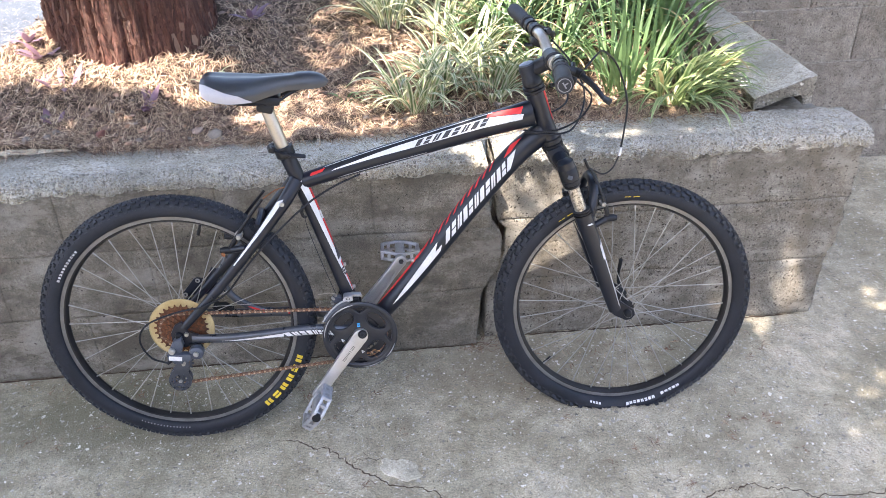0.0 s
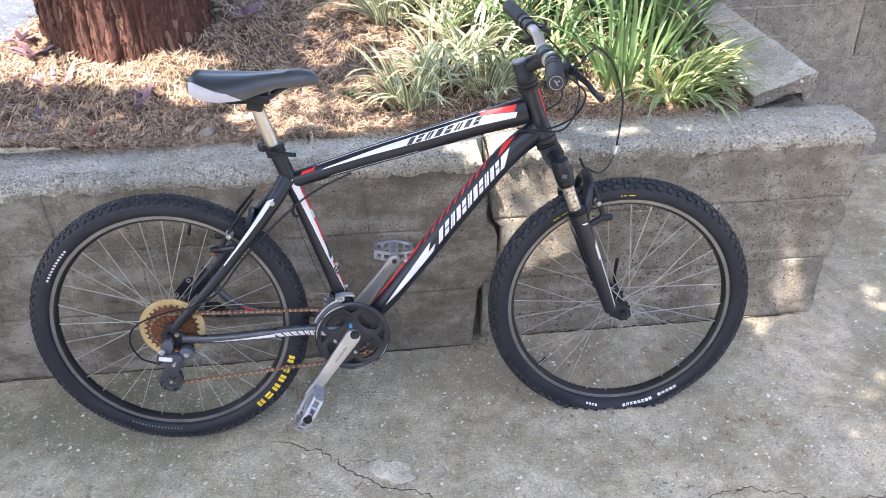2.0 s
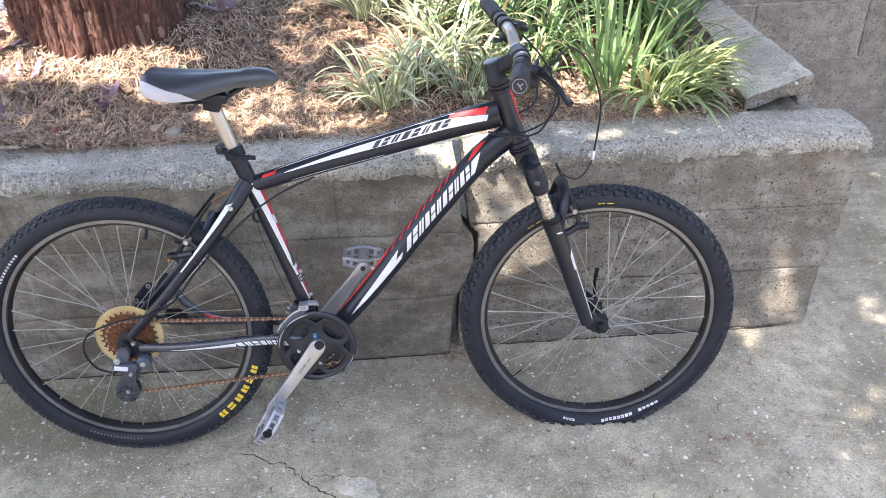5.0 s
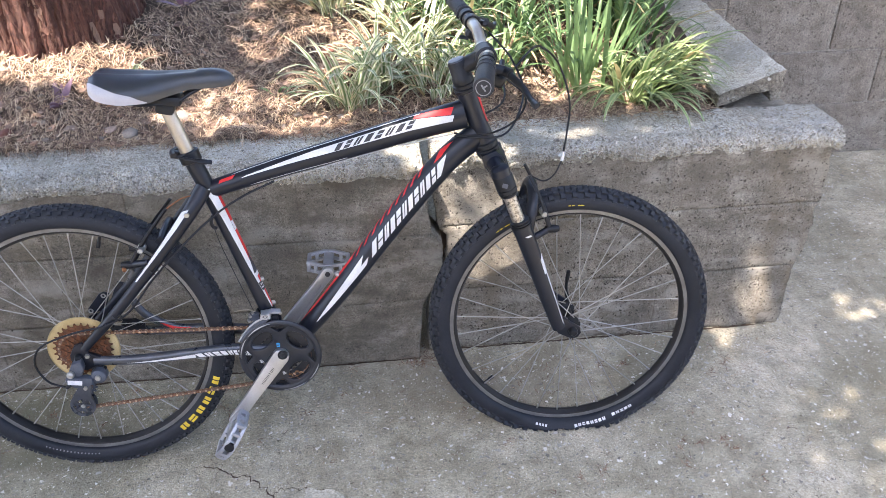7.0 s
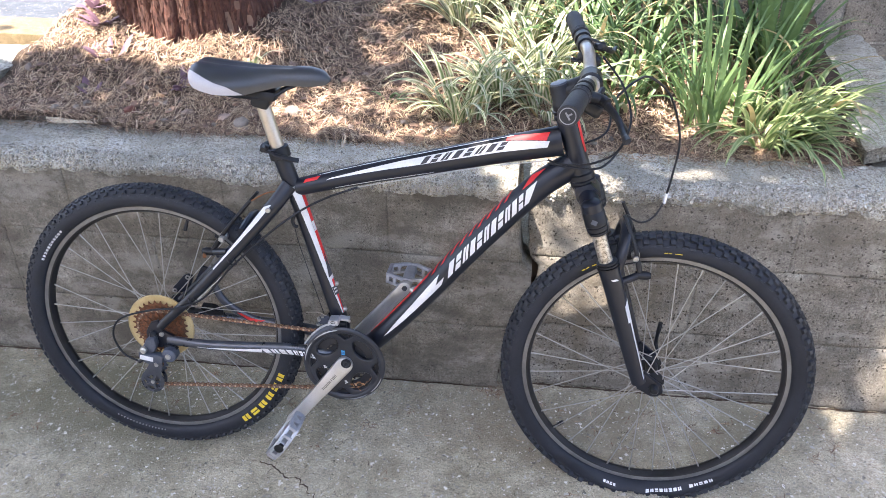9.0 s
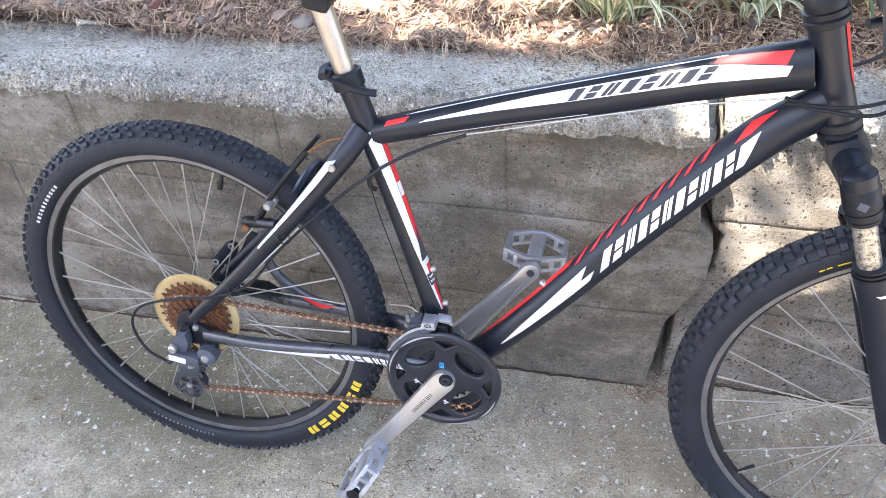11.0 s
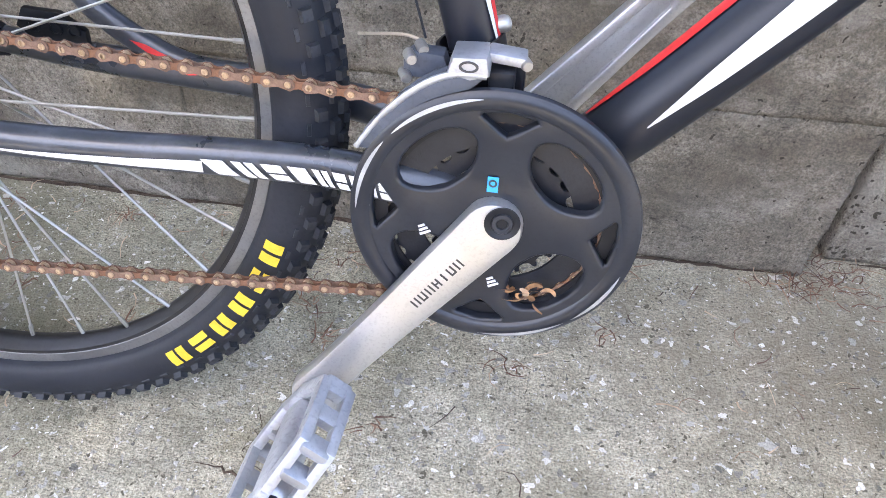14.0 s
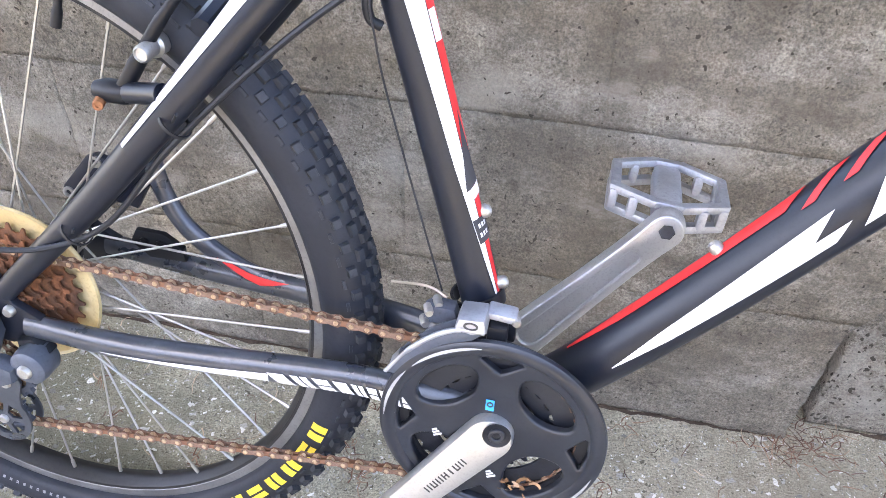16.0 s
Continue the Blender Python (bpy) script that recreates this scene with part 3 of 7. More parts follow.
# ---- aggregate showing in the worn cement tops ----
M_PEBBLE = scattered("aggregate", [(0.0, (0.20, 0.185, 0.158)), (0.5, (0.36, 0.338, 0.292)), (0.9, (0.48, 0.455, 0.40)), (1.0, (0.60, 0.575, 0.515))], 0.9, 200)
random.seed(71)
vs, fs = [], []
tmpl = bmesh.new()
bmesh.ops.create_icosphere(tmpl, subdivisions=1, radius=1.0)
tv, tf = [v.co.copy() for v in tmpl.verts], [[v.index for v in f.verts] for f in tmpl.faces]
tmpl.free()
lip = [c for c in cap_spots if c[2] < 10]
for k in range(8500):
    p, nrm, row = random.choice(lip if random.random() < 0.82 else cap_spots)
    s = 0.0014 + 0.0036 * random.random() ** 2.0
    rot = Euler((rnd(0, 6.3), rnd(0, 6.3), rnd(0, 6.3))).to_matrix()
    p = p + Vector((rnd(-0.003, 0.003), rnd(-0.003, 0.003), rnd(-0.003, 0.003) if row < 8 else 0)) - nrm * s * 0.10
    n0 = len(vs)
    sc = Vector((s, s * rnd(0.6, 1.0), s * rnd(0.5, 0.9)))
    vs += [p + rot @ Vector((v.x * sc.x, v.y * sc.y, v.z * sc.z)) for v in tv]
    fs += [tuple(n0 + i for i in f) for f in tf]
tagged(pydata("aggregate", vs, fs, M_PEBBLE, planter), kind="stuff")


# ---- bicycle ----
M_FRAME = plain("matt_black_paint", (0.0058, 0.0080, 0.0145), (0.0095, 0.0122, 0.0200), 0.32, 0, 14, 500, 0.05, 0.0002, 0.44, spec=0.38)
M_WHITE = plain("white_decal", (0.54, 0.54, 0.55), (0.61, 0.61, 0.61), 0.4, 0, 30, 400, 0.03, 0.0001)
M_RED = plain("red_decal", (0.55, 0.022, 0.024), (0.62, 0.035, 0.035), 0.4, 0, 30, 400, 0.03, 0.0001)
M_TYRE = plain("tyre_rubber", (0.0115, 0.0135, 0.0190), (0.021, 0.0235, 0.031), 0.5, 0, 18, 260, 0.25, 0.0006, 0.72, spec=0.28)
M_TREAD = plain("dusty_tread_rubber", (0.013, 0.0155, 0.021), (0.034, 0.037, 0.044), 0.5, 0, 55, 260, 0.35, 0.0008, 0.75, spec=0.3)
M_RIMB = plain("black_rim", (0.018, 0.018, 0.02), (0.03, 0.03, 0.032), 0.35, 0.4, 20, 300, 0.05, 0.0002)
M_TRACK = plain("worn_brake_track", (0.17, 0.17, 0.175), (0.25, 0.25, 0.25), 0.42, 0.75, 25, 500, 0.1, 0.0002)
M_STEEL = plain("spoke_steel", (0.38, 0.37, 0.345), (0.47, 0.46, 0.435), 0.4, 0.9, 40, 500, 0.02, 0.0001)
M_ALLOY = plain("silver_alloy", (0.44, 0.44, 0.445), (0.54, 0.54, 0.54), 0.33, 0.85, 16, 500, 0.05, 0.0002, 0.5)
M_PEDAL = plain("scuffed_alloy", (0.36, 0.37, 0.40), (0.52, 0.53, 0.56), 0.38, 0.8, 40, 300, 0.2, 0.0004, 0.65)
M_BLACK = plain("black_plastic", (0.0065, 0.0075, 0.0105), (0.0125, 0.0138, 0.0175), 0.38, 0, 25, 300, 0.1, 0.0003, spec=0.3)
# Worn paint, greyed and blued partly to stand in for sky sheen.
M_STAY = plain("worn_sky_sheen_paint", (0.020, 0.024, 0.033), (0.046, 0.052, 0.066), 0.24, 0, 30, 260, 0.12, 0.0003, 0.40, spec=0.6, coat=0.25)
M_GUARD = plain("guard_plastic", (0.012, 0.014, 0.020), (0.021, 0.024, 0.031), 0.27, 0, 18, 300, 0.1, 0.0003, 0.40)
M_GREY = plain("grey_plastic", (0.05, 0.06, 0.08), (0.08, 0.09, 0.115), 0.38, 0.2, 30, 300, 0.1, 0.0003)
M_RUST = plain("rusty_steel", (0.20, 0.075, 0.03), (0.34, 0.15, 0.065), 0.85, 0.1, 90, 500, 0.6, 0.0008)
M_DKRUST = plain("dark_rusty_steel", (0.075, 0.035, 0.02), (0.19, 0.08, 0.035), 0.8, 0.2, 70, 500, 0.6, 0.0008)
M_RING = plain("dark_ring_steel", (0.008, 0.010, 0.015), (0.018, 0.020, 0.026), 0.36, 0.0, 60, 400, 0.4, 0.0005)
M_CHAIN = plain("rusty_chain", (0.105, 0.062, 0.043), (0.25, 0.155, 0.108), 0.85, 0.15, 160, 700, 0.7, 0.0006)
M_CHAININ = plain("rusty_inner_link", (0.120, 0.054, 0.030), (0.22, 0.110, 0.062), 0.88, 0.1, 160, 700, 0.7, 0.0006)
M_RIVET = plain("worn_rivet", (0.36, 0.23, 0.13), (0.52, 0.39, 0.26), 0.55, 0.5, 200, 700, 0.3, 0.0003)
M_AMBER = plain("yellowed_plastic", (0.44, 0.32, 0.145), (0.58, 0.47, 0.255), 0.35, 0, 20, 300, 0.05, 0.0002)
M_YELLOW = plain("yellow_print", (0.58, 0.41, 0.03), (0.70, 0.52, 0.05), 0.6, 0, 40, 300, 0.05, 0.0002)
M_BLUE = plain("blue_print", (0.02, 0.28, 0.62), (0.03, 0.32, 0.68), 0.5, 0, 40, 300, 0.05, 0.0002)
M_VINYL = plain("black_vinyl", (0.024, 0.027, 0.033), (0.034, 0.037, 0.043), 0.34, 0, 10, 700, 0.3, 0.0003, 0.46, spec=0.6)
M_WVINYL = plain("white_vinyl", (0.36, 0.35, 0.375), (0.44, 0.43, 0.455), 0.5, 0, 10, 700, 0.3, 0.0003)
M_CHAMP = plain("champagne_alloy", (0.42, 0.375, 0.32), (0.54, 0.49, 0.42), 0.32, 0.85, 16, 500, 0.05, 0.0002)
M_RUBBER = plain("grip_rubber", (0.015, 0.015, 0.018), (0.026, 0.026, 0.030), 0.6, 0, 20, 420, 0.5, 0.0006)
M_PRINT = plain("pale_print", (0.55, 0.55, 0.56), (0.65, 0.65, 0.65), 0.5, 0, 40, 300, 0.02, 0.0001)
M_DARKPRINT = plain("dark_print", (0.03, 0.03, 0.035), (0.05, 0.05, 0.055), 0.5, 0, 40, 300, 0.02, 0.0001)

BIKE = pose(-0.3496, -0.2730, 0.2790, -8.7, 0, 0.1)
bike = thing("bicycle", "black mountain bike with red-white decals and flat front tyre", "bicycle", BIKE)
REAR, FRONT = (-0.4312, 0.0466), (0.6677, 0.0148)
HEAD_A, HEAD_D = Vector((0.4295, 0, 0.5584)), Vector((0.314, 0, -0.949))
STEER = Matrix.Translation(HEAD_A) @ Matrix.Rotation(radians(3.2), 4, HEAD_D) @ Matrix.Translation(-HEAD_A)


def fit_to_view(p):
    """Bends a frame point to fit the camera's view, both ends meeting their axles."""
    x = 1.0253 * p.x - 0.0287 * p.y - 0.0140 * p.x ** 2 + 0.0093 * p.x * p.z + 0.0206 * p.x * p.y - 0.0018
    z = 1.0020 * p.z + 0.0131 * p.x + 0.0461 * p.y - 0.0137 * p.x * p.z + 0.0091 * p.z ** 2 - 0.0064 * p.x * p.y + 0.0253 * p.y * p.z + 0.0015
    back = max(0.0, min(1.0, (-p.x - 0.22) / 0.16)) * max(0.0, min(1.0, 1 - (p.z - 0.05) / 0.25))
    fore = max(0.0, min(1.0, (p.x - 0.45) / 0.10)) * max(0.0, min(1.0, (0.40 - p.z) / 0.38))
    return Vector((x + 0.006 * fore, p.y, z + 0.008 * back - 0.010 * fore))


def steer(ob):
    ob.matrix_basis = STEER
    return ob


# frame tubes
seat_tube = Tube([(0, 0, 0), (-0.0185, 0, 0.0825), (-0.0910, 0, 0.336), (-0.1275, 0, 0.449)], [(0.0175, 0.0165), (0.0165, 0.0160), (0.0165, 0.0165), (0.0175, 0.0175)])
top_tube = Tube([(-0.098, 0, 0.383), (-0.05, 0, 0.396), (0.06, 0, 0.4245), (0.165, 0, 0.449), (0.30, 0, 0.4815), (0.425, 0, 0.5085)], [(0.017, 0.018), (0.018, 0.019), (0.019, 0.022), (0.0195, 0.0245), (0.020, 0.0265), (0.019, 0.030)], 44)
down_tube = Tube([(-0.004, 0, -0.004), (0.030, 0, 0.010), (0.0645, 0, 0.040), (0.145, 0, 0.1305), (0.272, 0, 0.286), (0.385, 0, 0.411), (0.452, 0, 0.462)], [(0.021, 0.021), (0.022, 0.0205), (0.023, 0.021), (0.0235, 0.0235), (0.024, 0.026), (0.024, 0.027), (0.019, 0.027)], 56)
head_tube = Tube([(0.4285, 0, 0.560), (0.4685, 0, 0.4405)], [(0.0215, 0.0215), (0.0195, 0.0195), (0.0220, 0.0220)], 16)
frame_ob = bike
for nm, tb in (("seat_tube", seat_tube), ("top_tube", top_tube), ("down_tube", down_tube), ("head_tube", head_tube)):
    part(nm, tb.mesh(B()), M_FRAME, frame_ob)
bm = B()
lathe(bm, [(0.0, -0.036), (0.0215, -0.036), (0.0225, -0.03), (0.0225, 0.03), (0.0215, 0.036), (0.0, 0.036)], 32)
part("bottom_bracket_shell", bm, M_FRAME, frame_ob)


def both_sides(nm, pts, radii, n=36, mat=M_FRAME):
    """The same tube on the near and the far side."""
    out = []
    for sgn in (1, -1):
        tb = Tube([(x, y * sgn, z) for x, y, z in pts], radii, n)
        part(nm, tb.mesh(B(), 20), mat, frame_ob)
        out.append(tb)
    return out


seat_stays = both_sides("seat_stay", [(-0.110, -0.013, 0.392), (-0.145, -0.036, 0.346), (-0.218, -0.054, 0.2605), (-0.309, -0.060, 0.157), (-0.400, -0.061, 0.060)], [(0.011, 0.016), (0.011, 0.0150), (0.0095, 0.0125), (0.009, 0.0110), (0.008, 0.0095)])
chain_stays = both_sides("chain_stay", [(-0.012, -0.030, 0.004), (-0.060, -0.040, 0.016), (-0.110, -0.044, 0.0245), (-0.20, -0.053, 0.0285), (-0.30, -0.060, 0.0265), (-0.385, -0.063, 0.030)], [(0.010, 0.0145), (0.010, 0.0145), (0.010, 0.0138), (0.010, 0.0122), (0.0095, 0.0112), (0.008, 0.0105)], mat=M_STAY)
for y in (-0.062, 0.062):
    bm = B()
    extrude_outline(bm, [(-0.37, 0.018), (-0.37, 0.040), (-0.392, 0.052), (-0.402, 0.078), (-0.418, 0.072), (-0.430, 0.050), (-0.430, 0.028), (-0.420, 0.012), (-0.402, 0.010), (-0.388, 0.016)], y - 0.004, y + 0.004, bevel=0.0012)
    part("dropout", bm, M_FRAME, frame_ob)
bm = B()
lathe(bm, [(0.0, 0.0), (0.0045, 0.0), (0.0055, 0.0015), (0.0055, 0.004), (0, 0.004)], 16, pose(-0.146, -0.055, 0.351))
part("stay_bolt", bm, M_STEEL, frame_ob)
# bridge between the stays
bm = B()
wire(bm, [(-0.205, -0.05, 0.300), (-0.20, 0, 0.312), (-0.205, 0.05, 0.300)], 0.008, 12)
part("stay_bridge", bm, M_FRAME, frame_ob)
# disc brake tab on the far stay
bm = B()
extrude_outline(bm, [(-0.377, 0.085), (-0.342, 0.155), (-0.327, 0.150), (-0.337, 0.125), (-0.330, 0.105), (-0.344, 0.080)], 0.058, 0.066, bevel=0.002)
extrude_outline(bm, [(-0.4185, 0.0835), (-0.4145, 0.0935), (-0.3865, 0.1265), (-0.3765, 0.1305), (-0.364, 0.126), (-0.371, 0.104), (-0.386, 0.085), (-0.4045, 0.080)], 0.057, 0.065, bevel=0.002)
part("disc_mount", bm, M_FRAME, frame_ob)
for x, z in ((-0.3765, 0.1233), (-0.4102, 0.0869)):
    bm = lathe(B(), [(0.0028, 0.0552), (0.0056, 0.0552), (0.0056, 0.058), (0.0028, 0.058)], 20, pose(x, 0, z), closed=True)
    bmesh.ops.recalc_face_normals(bm, faces=bm.faces)
    part("mount_eye", bm, M_STEEL, frame_ob)

# bottle bosses
for nm, p, d in (("bottle_bolt", (-0.0060, 0, 0.108), (0.963, 0, 0.269)), ("bottle_bolt", (-0.0235, 0, 0.168), (0.963, 0, 0.269)), ("bottle_bolt", (0.1385, 0, 0.1640), (-0.75, 0, 0.66)), ("bottle_hole", (0.185, 0, 0.2155), (-0.75, 0, 0.66))):
    bm = B()
    q = Vector(d).to_track_quat('Z', 'Y').to_matrix().to_4x4()
    mm = Matrix.Translation(p) @ q
    if nm == "bottle_bolt":
        lathe(bm, [(0.0052, -0.003), (0.0052, 0.001), (0.0042, 0.0035), (0.0025, 0.0045), (0.002, 0.003), (0.0, 0.003)], 16, mm, "z")
        part(nm, bm, M_STEEL, frame_ob)
    else:
        lathe(bm, [(0.0055, -0.003), (0.0055, 0.001), (0.003, 0.0012), (0.003, -0.001), (0.0, -0.001)], 16, mm, "z")
        part(nm, bm, M_BLACK, frame_ob)


# ---- wheels ----
def tyre_profile():
    """Cross-section of the casing: (radius, sideways)."""
    out = []
    for k in range(25):
        a = radians(-128 + 256 * k / 24)
        out.append((0.2975 + 0.0262 * math.cos(a), 0.0262 * math.sin(a)))
    return [(0.2790, -0.0118), (0.2798, -0.0165)] + out + [(0.2798, 0.0165), (0.2790, 0.0118)]


FLOOR = -0.2815


def flatten(p, amount, z_floor):
    """Press the tyre flat on the ground and let its walls bulge."""
    if not amount:
        return p
    r = math.hypot(p.x, p.z)
    if p.z < z_floor + 0.03 and r > 0.284:
        t = max(0.0, min(1.0, (z_floor + 0.03 - p.z) / 0.045))
        p = Vector((p.x, p.y * (1 + (0.55 + 0.16 * math.sin(p.x * 75 + 1.5 * math.sin(p.x * 31))) * t), max(p.z, z_floor + 0.0005 * (p.y / 0.03))))
    return p


def wheel(nm, centre, m, flat, label, lettering):
    w = part(nm, lathe(B(), [(0.2830, -0.0130), (0.2835, -0.0118), (0.276, -0.0100), (0.276, 0.0100), (0.2835, 0.0118), (0.2830, 0.0130), (0.2700, 0.0126), (0.2680, 0.0120), (0.2635, 0.0045), (0.2625, 0.0), (0.2635, -0.0045), (0.2680, -0.0120), (0.2700, -0.0126)], 144, closed=True), M_RIMB, bike, label)
    w.matrix_basis = m @ Matrix.Translation((centre[0], 0, centre[1]))
    zf = FLOOR - centre[1]
    for y in (-1, 1):
        bm = B()
        lathe(bm, [(0.2818, 0.0129 * y), (0.2822, 0.0135 * y), (0.2712, 0.0131 * y), (0.2708, 0.0125 * y)], 144, closed=True)
        bmesh.ops.recalc_face_normals(bm, faces=bm.faces)
        part("brake_track", bm, M_TRACK, w)
    bm = lathe(B(), tyre_profile(), 160, closed=False)
    for f in [f for f in bm.faces if len(f.verts) > 8]:
        bm.faces.remove(f)
    for v in bm.verts:
        v.co = flatten(v.co, flat, zf)
    part("tyre", bm, M_TYRE, w)
    # tread knobs: two middle rows, two shoulder rows, set alternately
    vs, fs = [], []
    count = 76 if flat else 92
    tall = 1.35 if flat else 1.0
    for k in range(count):
        for row, (tilt, wx, wl, hh) in enumerate(((-9, 0.0040, 0.0042, 0.0040), (9, 0.0040, 0.0042, 0.0040), (-29, 0.0030, 0.0050, 0.0042), (29, 0.0030, 0.0050, 0.0042), (-51, 0.0036, 0.0038, 0.0050), (51, 0.0036, 0.0038, 0.0050), (-68, 0.0013, 0.0042, 0.0016), (68, 0.0013, 0.0042, 0.0016))):
            a = 2 * math.pi * (k + (0.5 if row in (1, 2, 5, 6) else 0)) / count
            t = radians(tilt)
            d = Vector((math.cos(a), 0, math.sin(a)))
            tan = Vector((-math.sin(a), 0, math.cos(a)))
            out = (d * math.cos(t) + Vector((0, 1, 0)) * math.sin(t)).normalized()
            side = tan.cross(out)
            base = d * 0.2975 + out * 0.0255
            n0 = len(vs)
            ll = wl * (0.8 if k % 2 and row < 2 else 1.0)
            for h, sc in ((0, 1.15 * tall), (hh * tall, 0.9 * tall)):
                for sx, sl in ((-1, -1), (1, -1), (1, 1), (-1, 1)):
                    vs.append(flatten(base + out * h + side * wx * sc * sx + tan * ll * sc * sl, flat, zf))
            fs += [(n0 + 4, n0 + 5, n0 + 6, n0 + 7)] + [(n0 + i, n0 + (i + 1) % 4, n0 + 4 + (i + 1) % 4, n0 + 4 + i) for i in range(4)]
    tagged(pydata("tread", vs, fs, M_TREAD, w), kind="stuff")
    # hub and spokes
    fl = (0.032, 0.029) if nm == "rear_wheel" else (0.034, 0.034)
    fy = (-0.022, 0.034) if nm == "rear_wheel" else (-0.034, 0.034)
    bm = B()
    lathe(bm, [(0.0, fy[0] - 0.02), (0.006, fy[0] - 0.02), (0.009, fy[0] - 0.006), (0.0225, fy[0] - 0.002), (0.0225, fy[0] + 0.002), (0.0135, fy[0] + 0.006), (0.0125, 0), (0.0135, fy[1] - 0.006), (0.0225, fy[1] - 0.002), (0.0225, fy[1] + 0.002), (0.009, fy[1] + 0.006), (0.006, fy[1] + 0.02), (0.0, fy[1] + 0.02)], 40)
    part("hub", bm, M_BLACK, w)
    for y in (0, 1):
        for lead in (1, -1):
            a0 = radians(lead * 62)
            p0 = Vector((0.0205 * math.cos(a0), fy[y] + 0.0028 * lead, 0.0205 * math.sin(a0)))
            p1 = Vector((0.2655, 0.0025 * (1 if y else -1), 0.0))
            bm = wire(B(), [p0, p1], 0.00115, 2, 6)
            wire(bm, [p1 - (p1 - p0).normalized() * 0.013, p1], 0.0019, 2, 6)
            first = None
            for k in range(8):
                rot = Matrix.Rotation(radians(45 * k + 22.5 * y + 11.25 * (lead > 0) + 4), 4, 'Y')
                if first is None:
                    first = part("spoke", bm, M_STEEL, w)
                    ob = first
                else:
                    ob = new("spoke", first.data)
                    ob.parent = w
                ob.matrix_basis = rot
    return w


rear_wheel = wheel("rear_wheel", REAR, Matrix(), False, "black rear wheel with a grey brake track and knobbly tyre", None)
front_wheel = wheel("front_wheel", FRONT, STEER, True, "black front wheel with a flat knobbly tyre", None)


# ---- decals on the frame ----
def film(tube_ob, tb, mat, patches, name="decal", label=""):
    bm = B()
    for c in patches:
        tb.patch(bm, c, 0.0008, max(3, int(abs(c[1][0] - c[0][0]) * 60)), 6)
    return part(name, bm, mat, tube_ob, label)


def glyph_bars(tb, s0, s1, a0, a1, n, slant, fill=0.72, off=0.0012, skip=()):
    """Slanted bars standing for illegible or unlettered writing, some broken by a notch."""
    bm = B()
    step = (s1 - s0) / n
    for k in range(n):
        b = s0 + step * k
        w = step * fill
        if k in skip:
            w *= 0.55
        mid = a0 + (a1 - a0) * (0.36 + 0.26 * ((k * 7) % 3) / 2)
        g = (a1 - a0) * 0.05
        f = lambda s, a: (s + slant * (a - a0) / (a1 - a0), a)
        if k % 3 == 1:
            tb.patch(bm, (f(b, a0), f(b + w, a0), f(b + w, mid - g), f(b, mid - g)), off, 3, 3)
            tb.patch(bm, (f(b, mid + g), f(b + w, mid + g), f(b + w, a1), f(b, a1)), off, 3, 3)
        elif k % 3 == 2:
            tb.patch(bm, (f(b, a0), f(b + w * 0.42, a0), f(b + w * 0.42, a1), f(b, a1)), off, 2, 4)
            tb.patch(bm, (f(b + w * 0.56, a0), f(b + w, a0), f(b + w, a1), f(b + w * 0.56, a1)), off, 2, 4)
        else:
            tb.patch(bm, (f(b, a0), f(b + w, a0), f(b + w, a1), f(b, a1)), off, 3, 4)
    return bm


kids = {o.name: o for o in frame_ob.children}
DT, TT, ST, HT = kids["down_tube"], kids["top_tube"], kids["seat_tube"], kids["head_tube"]
# down tube: white wedge, slanted white blocks, red edge breaking up into hatching
film(DT, down_tube, M_WHITE, [((0.385, 2), (0.45, -6), (0.45, 16), (0.385, 4)), ((0.45, -6), (0.555, -12), (0.585, 32), (0.45, 16)), ((0.555, -12), (0.575, -12), (0.588, 6), (0.567, 6))], label="white wedge decal")
film(DT, down_tube, M_WHITE, [((0.788, -12), (0.800, -14), (0.852, 36), (0.815, 33))])
part("lettering_block", glyph_bars(down_tube, 0.590, 0.790, -12, 33, 11, 0.022, 0.70), M_WHITE, DT, "white slanted block lettering")
film(DT, down_tube, M_RED, [((0.335, 86), (0.42, 76), (0.42, 100), (0.335, 92)), ((0.42, 76), (0.565, 72), (0.58, 100), (0.42, 100))], label="red stripe decal")
film(DT, down_tube, M_RED, [((0.808, 46), (0.835, 44), (0.895, 62), (0.845, 78))], label="red flash decal")
for k in range(9):
    s = 0.572 + 0.0235 * k
    part("stripe", down_tube.patch(B(), ((s, 58), (s + 0.008, 58), (s + 0.032, 94), (s + 0.022, 94)), 0.0009, 3, 4), M_RED, DT)
# top tube: white band with dark lettering, red at both ends
film(TT, top_tube, M_WHITE, [((0.24, 24), (0.52, 14), (0.52, 46), (0.26, 30)), ((0.52, 14), (0.82, 4), (0.82, 50), (0.52, 46)), ((0.82, 4), (0.955, -6), (0.965, 16), (0.82, 50))], label="white band decal")
film(TT, top_tube, M_WHITE, [((0.20, 66), (0.86, 68), (0.86, 72), (0.24, 72))], "pinstripe")
film(TT, top_tube, M_WHITE, [((0.25, -38), (0.62, -42), (0.62, -38), (0.28, -33))], "pinstripe")
film(TT, top_tube, M_RED, [((0.835, 50), (0.955, 20), (0.970, 52), (0.845, 70))], label="red flash decal")
film(TT, top_tube, M_RED, [((0.10, 34), (0.20, 36), (0.22, 58), (0.12, 56))], label="red flash decal")
bm = glyph_bars(top_tube, 0.585, 0.835, 13, 43, 8, 0.022, 0.62)
part("lettering_block", bm, M_DARKPRINT, TT, "dark slanted lettering on the white band")
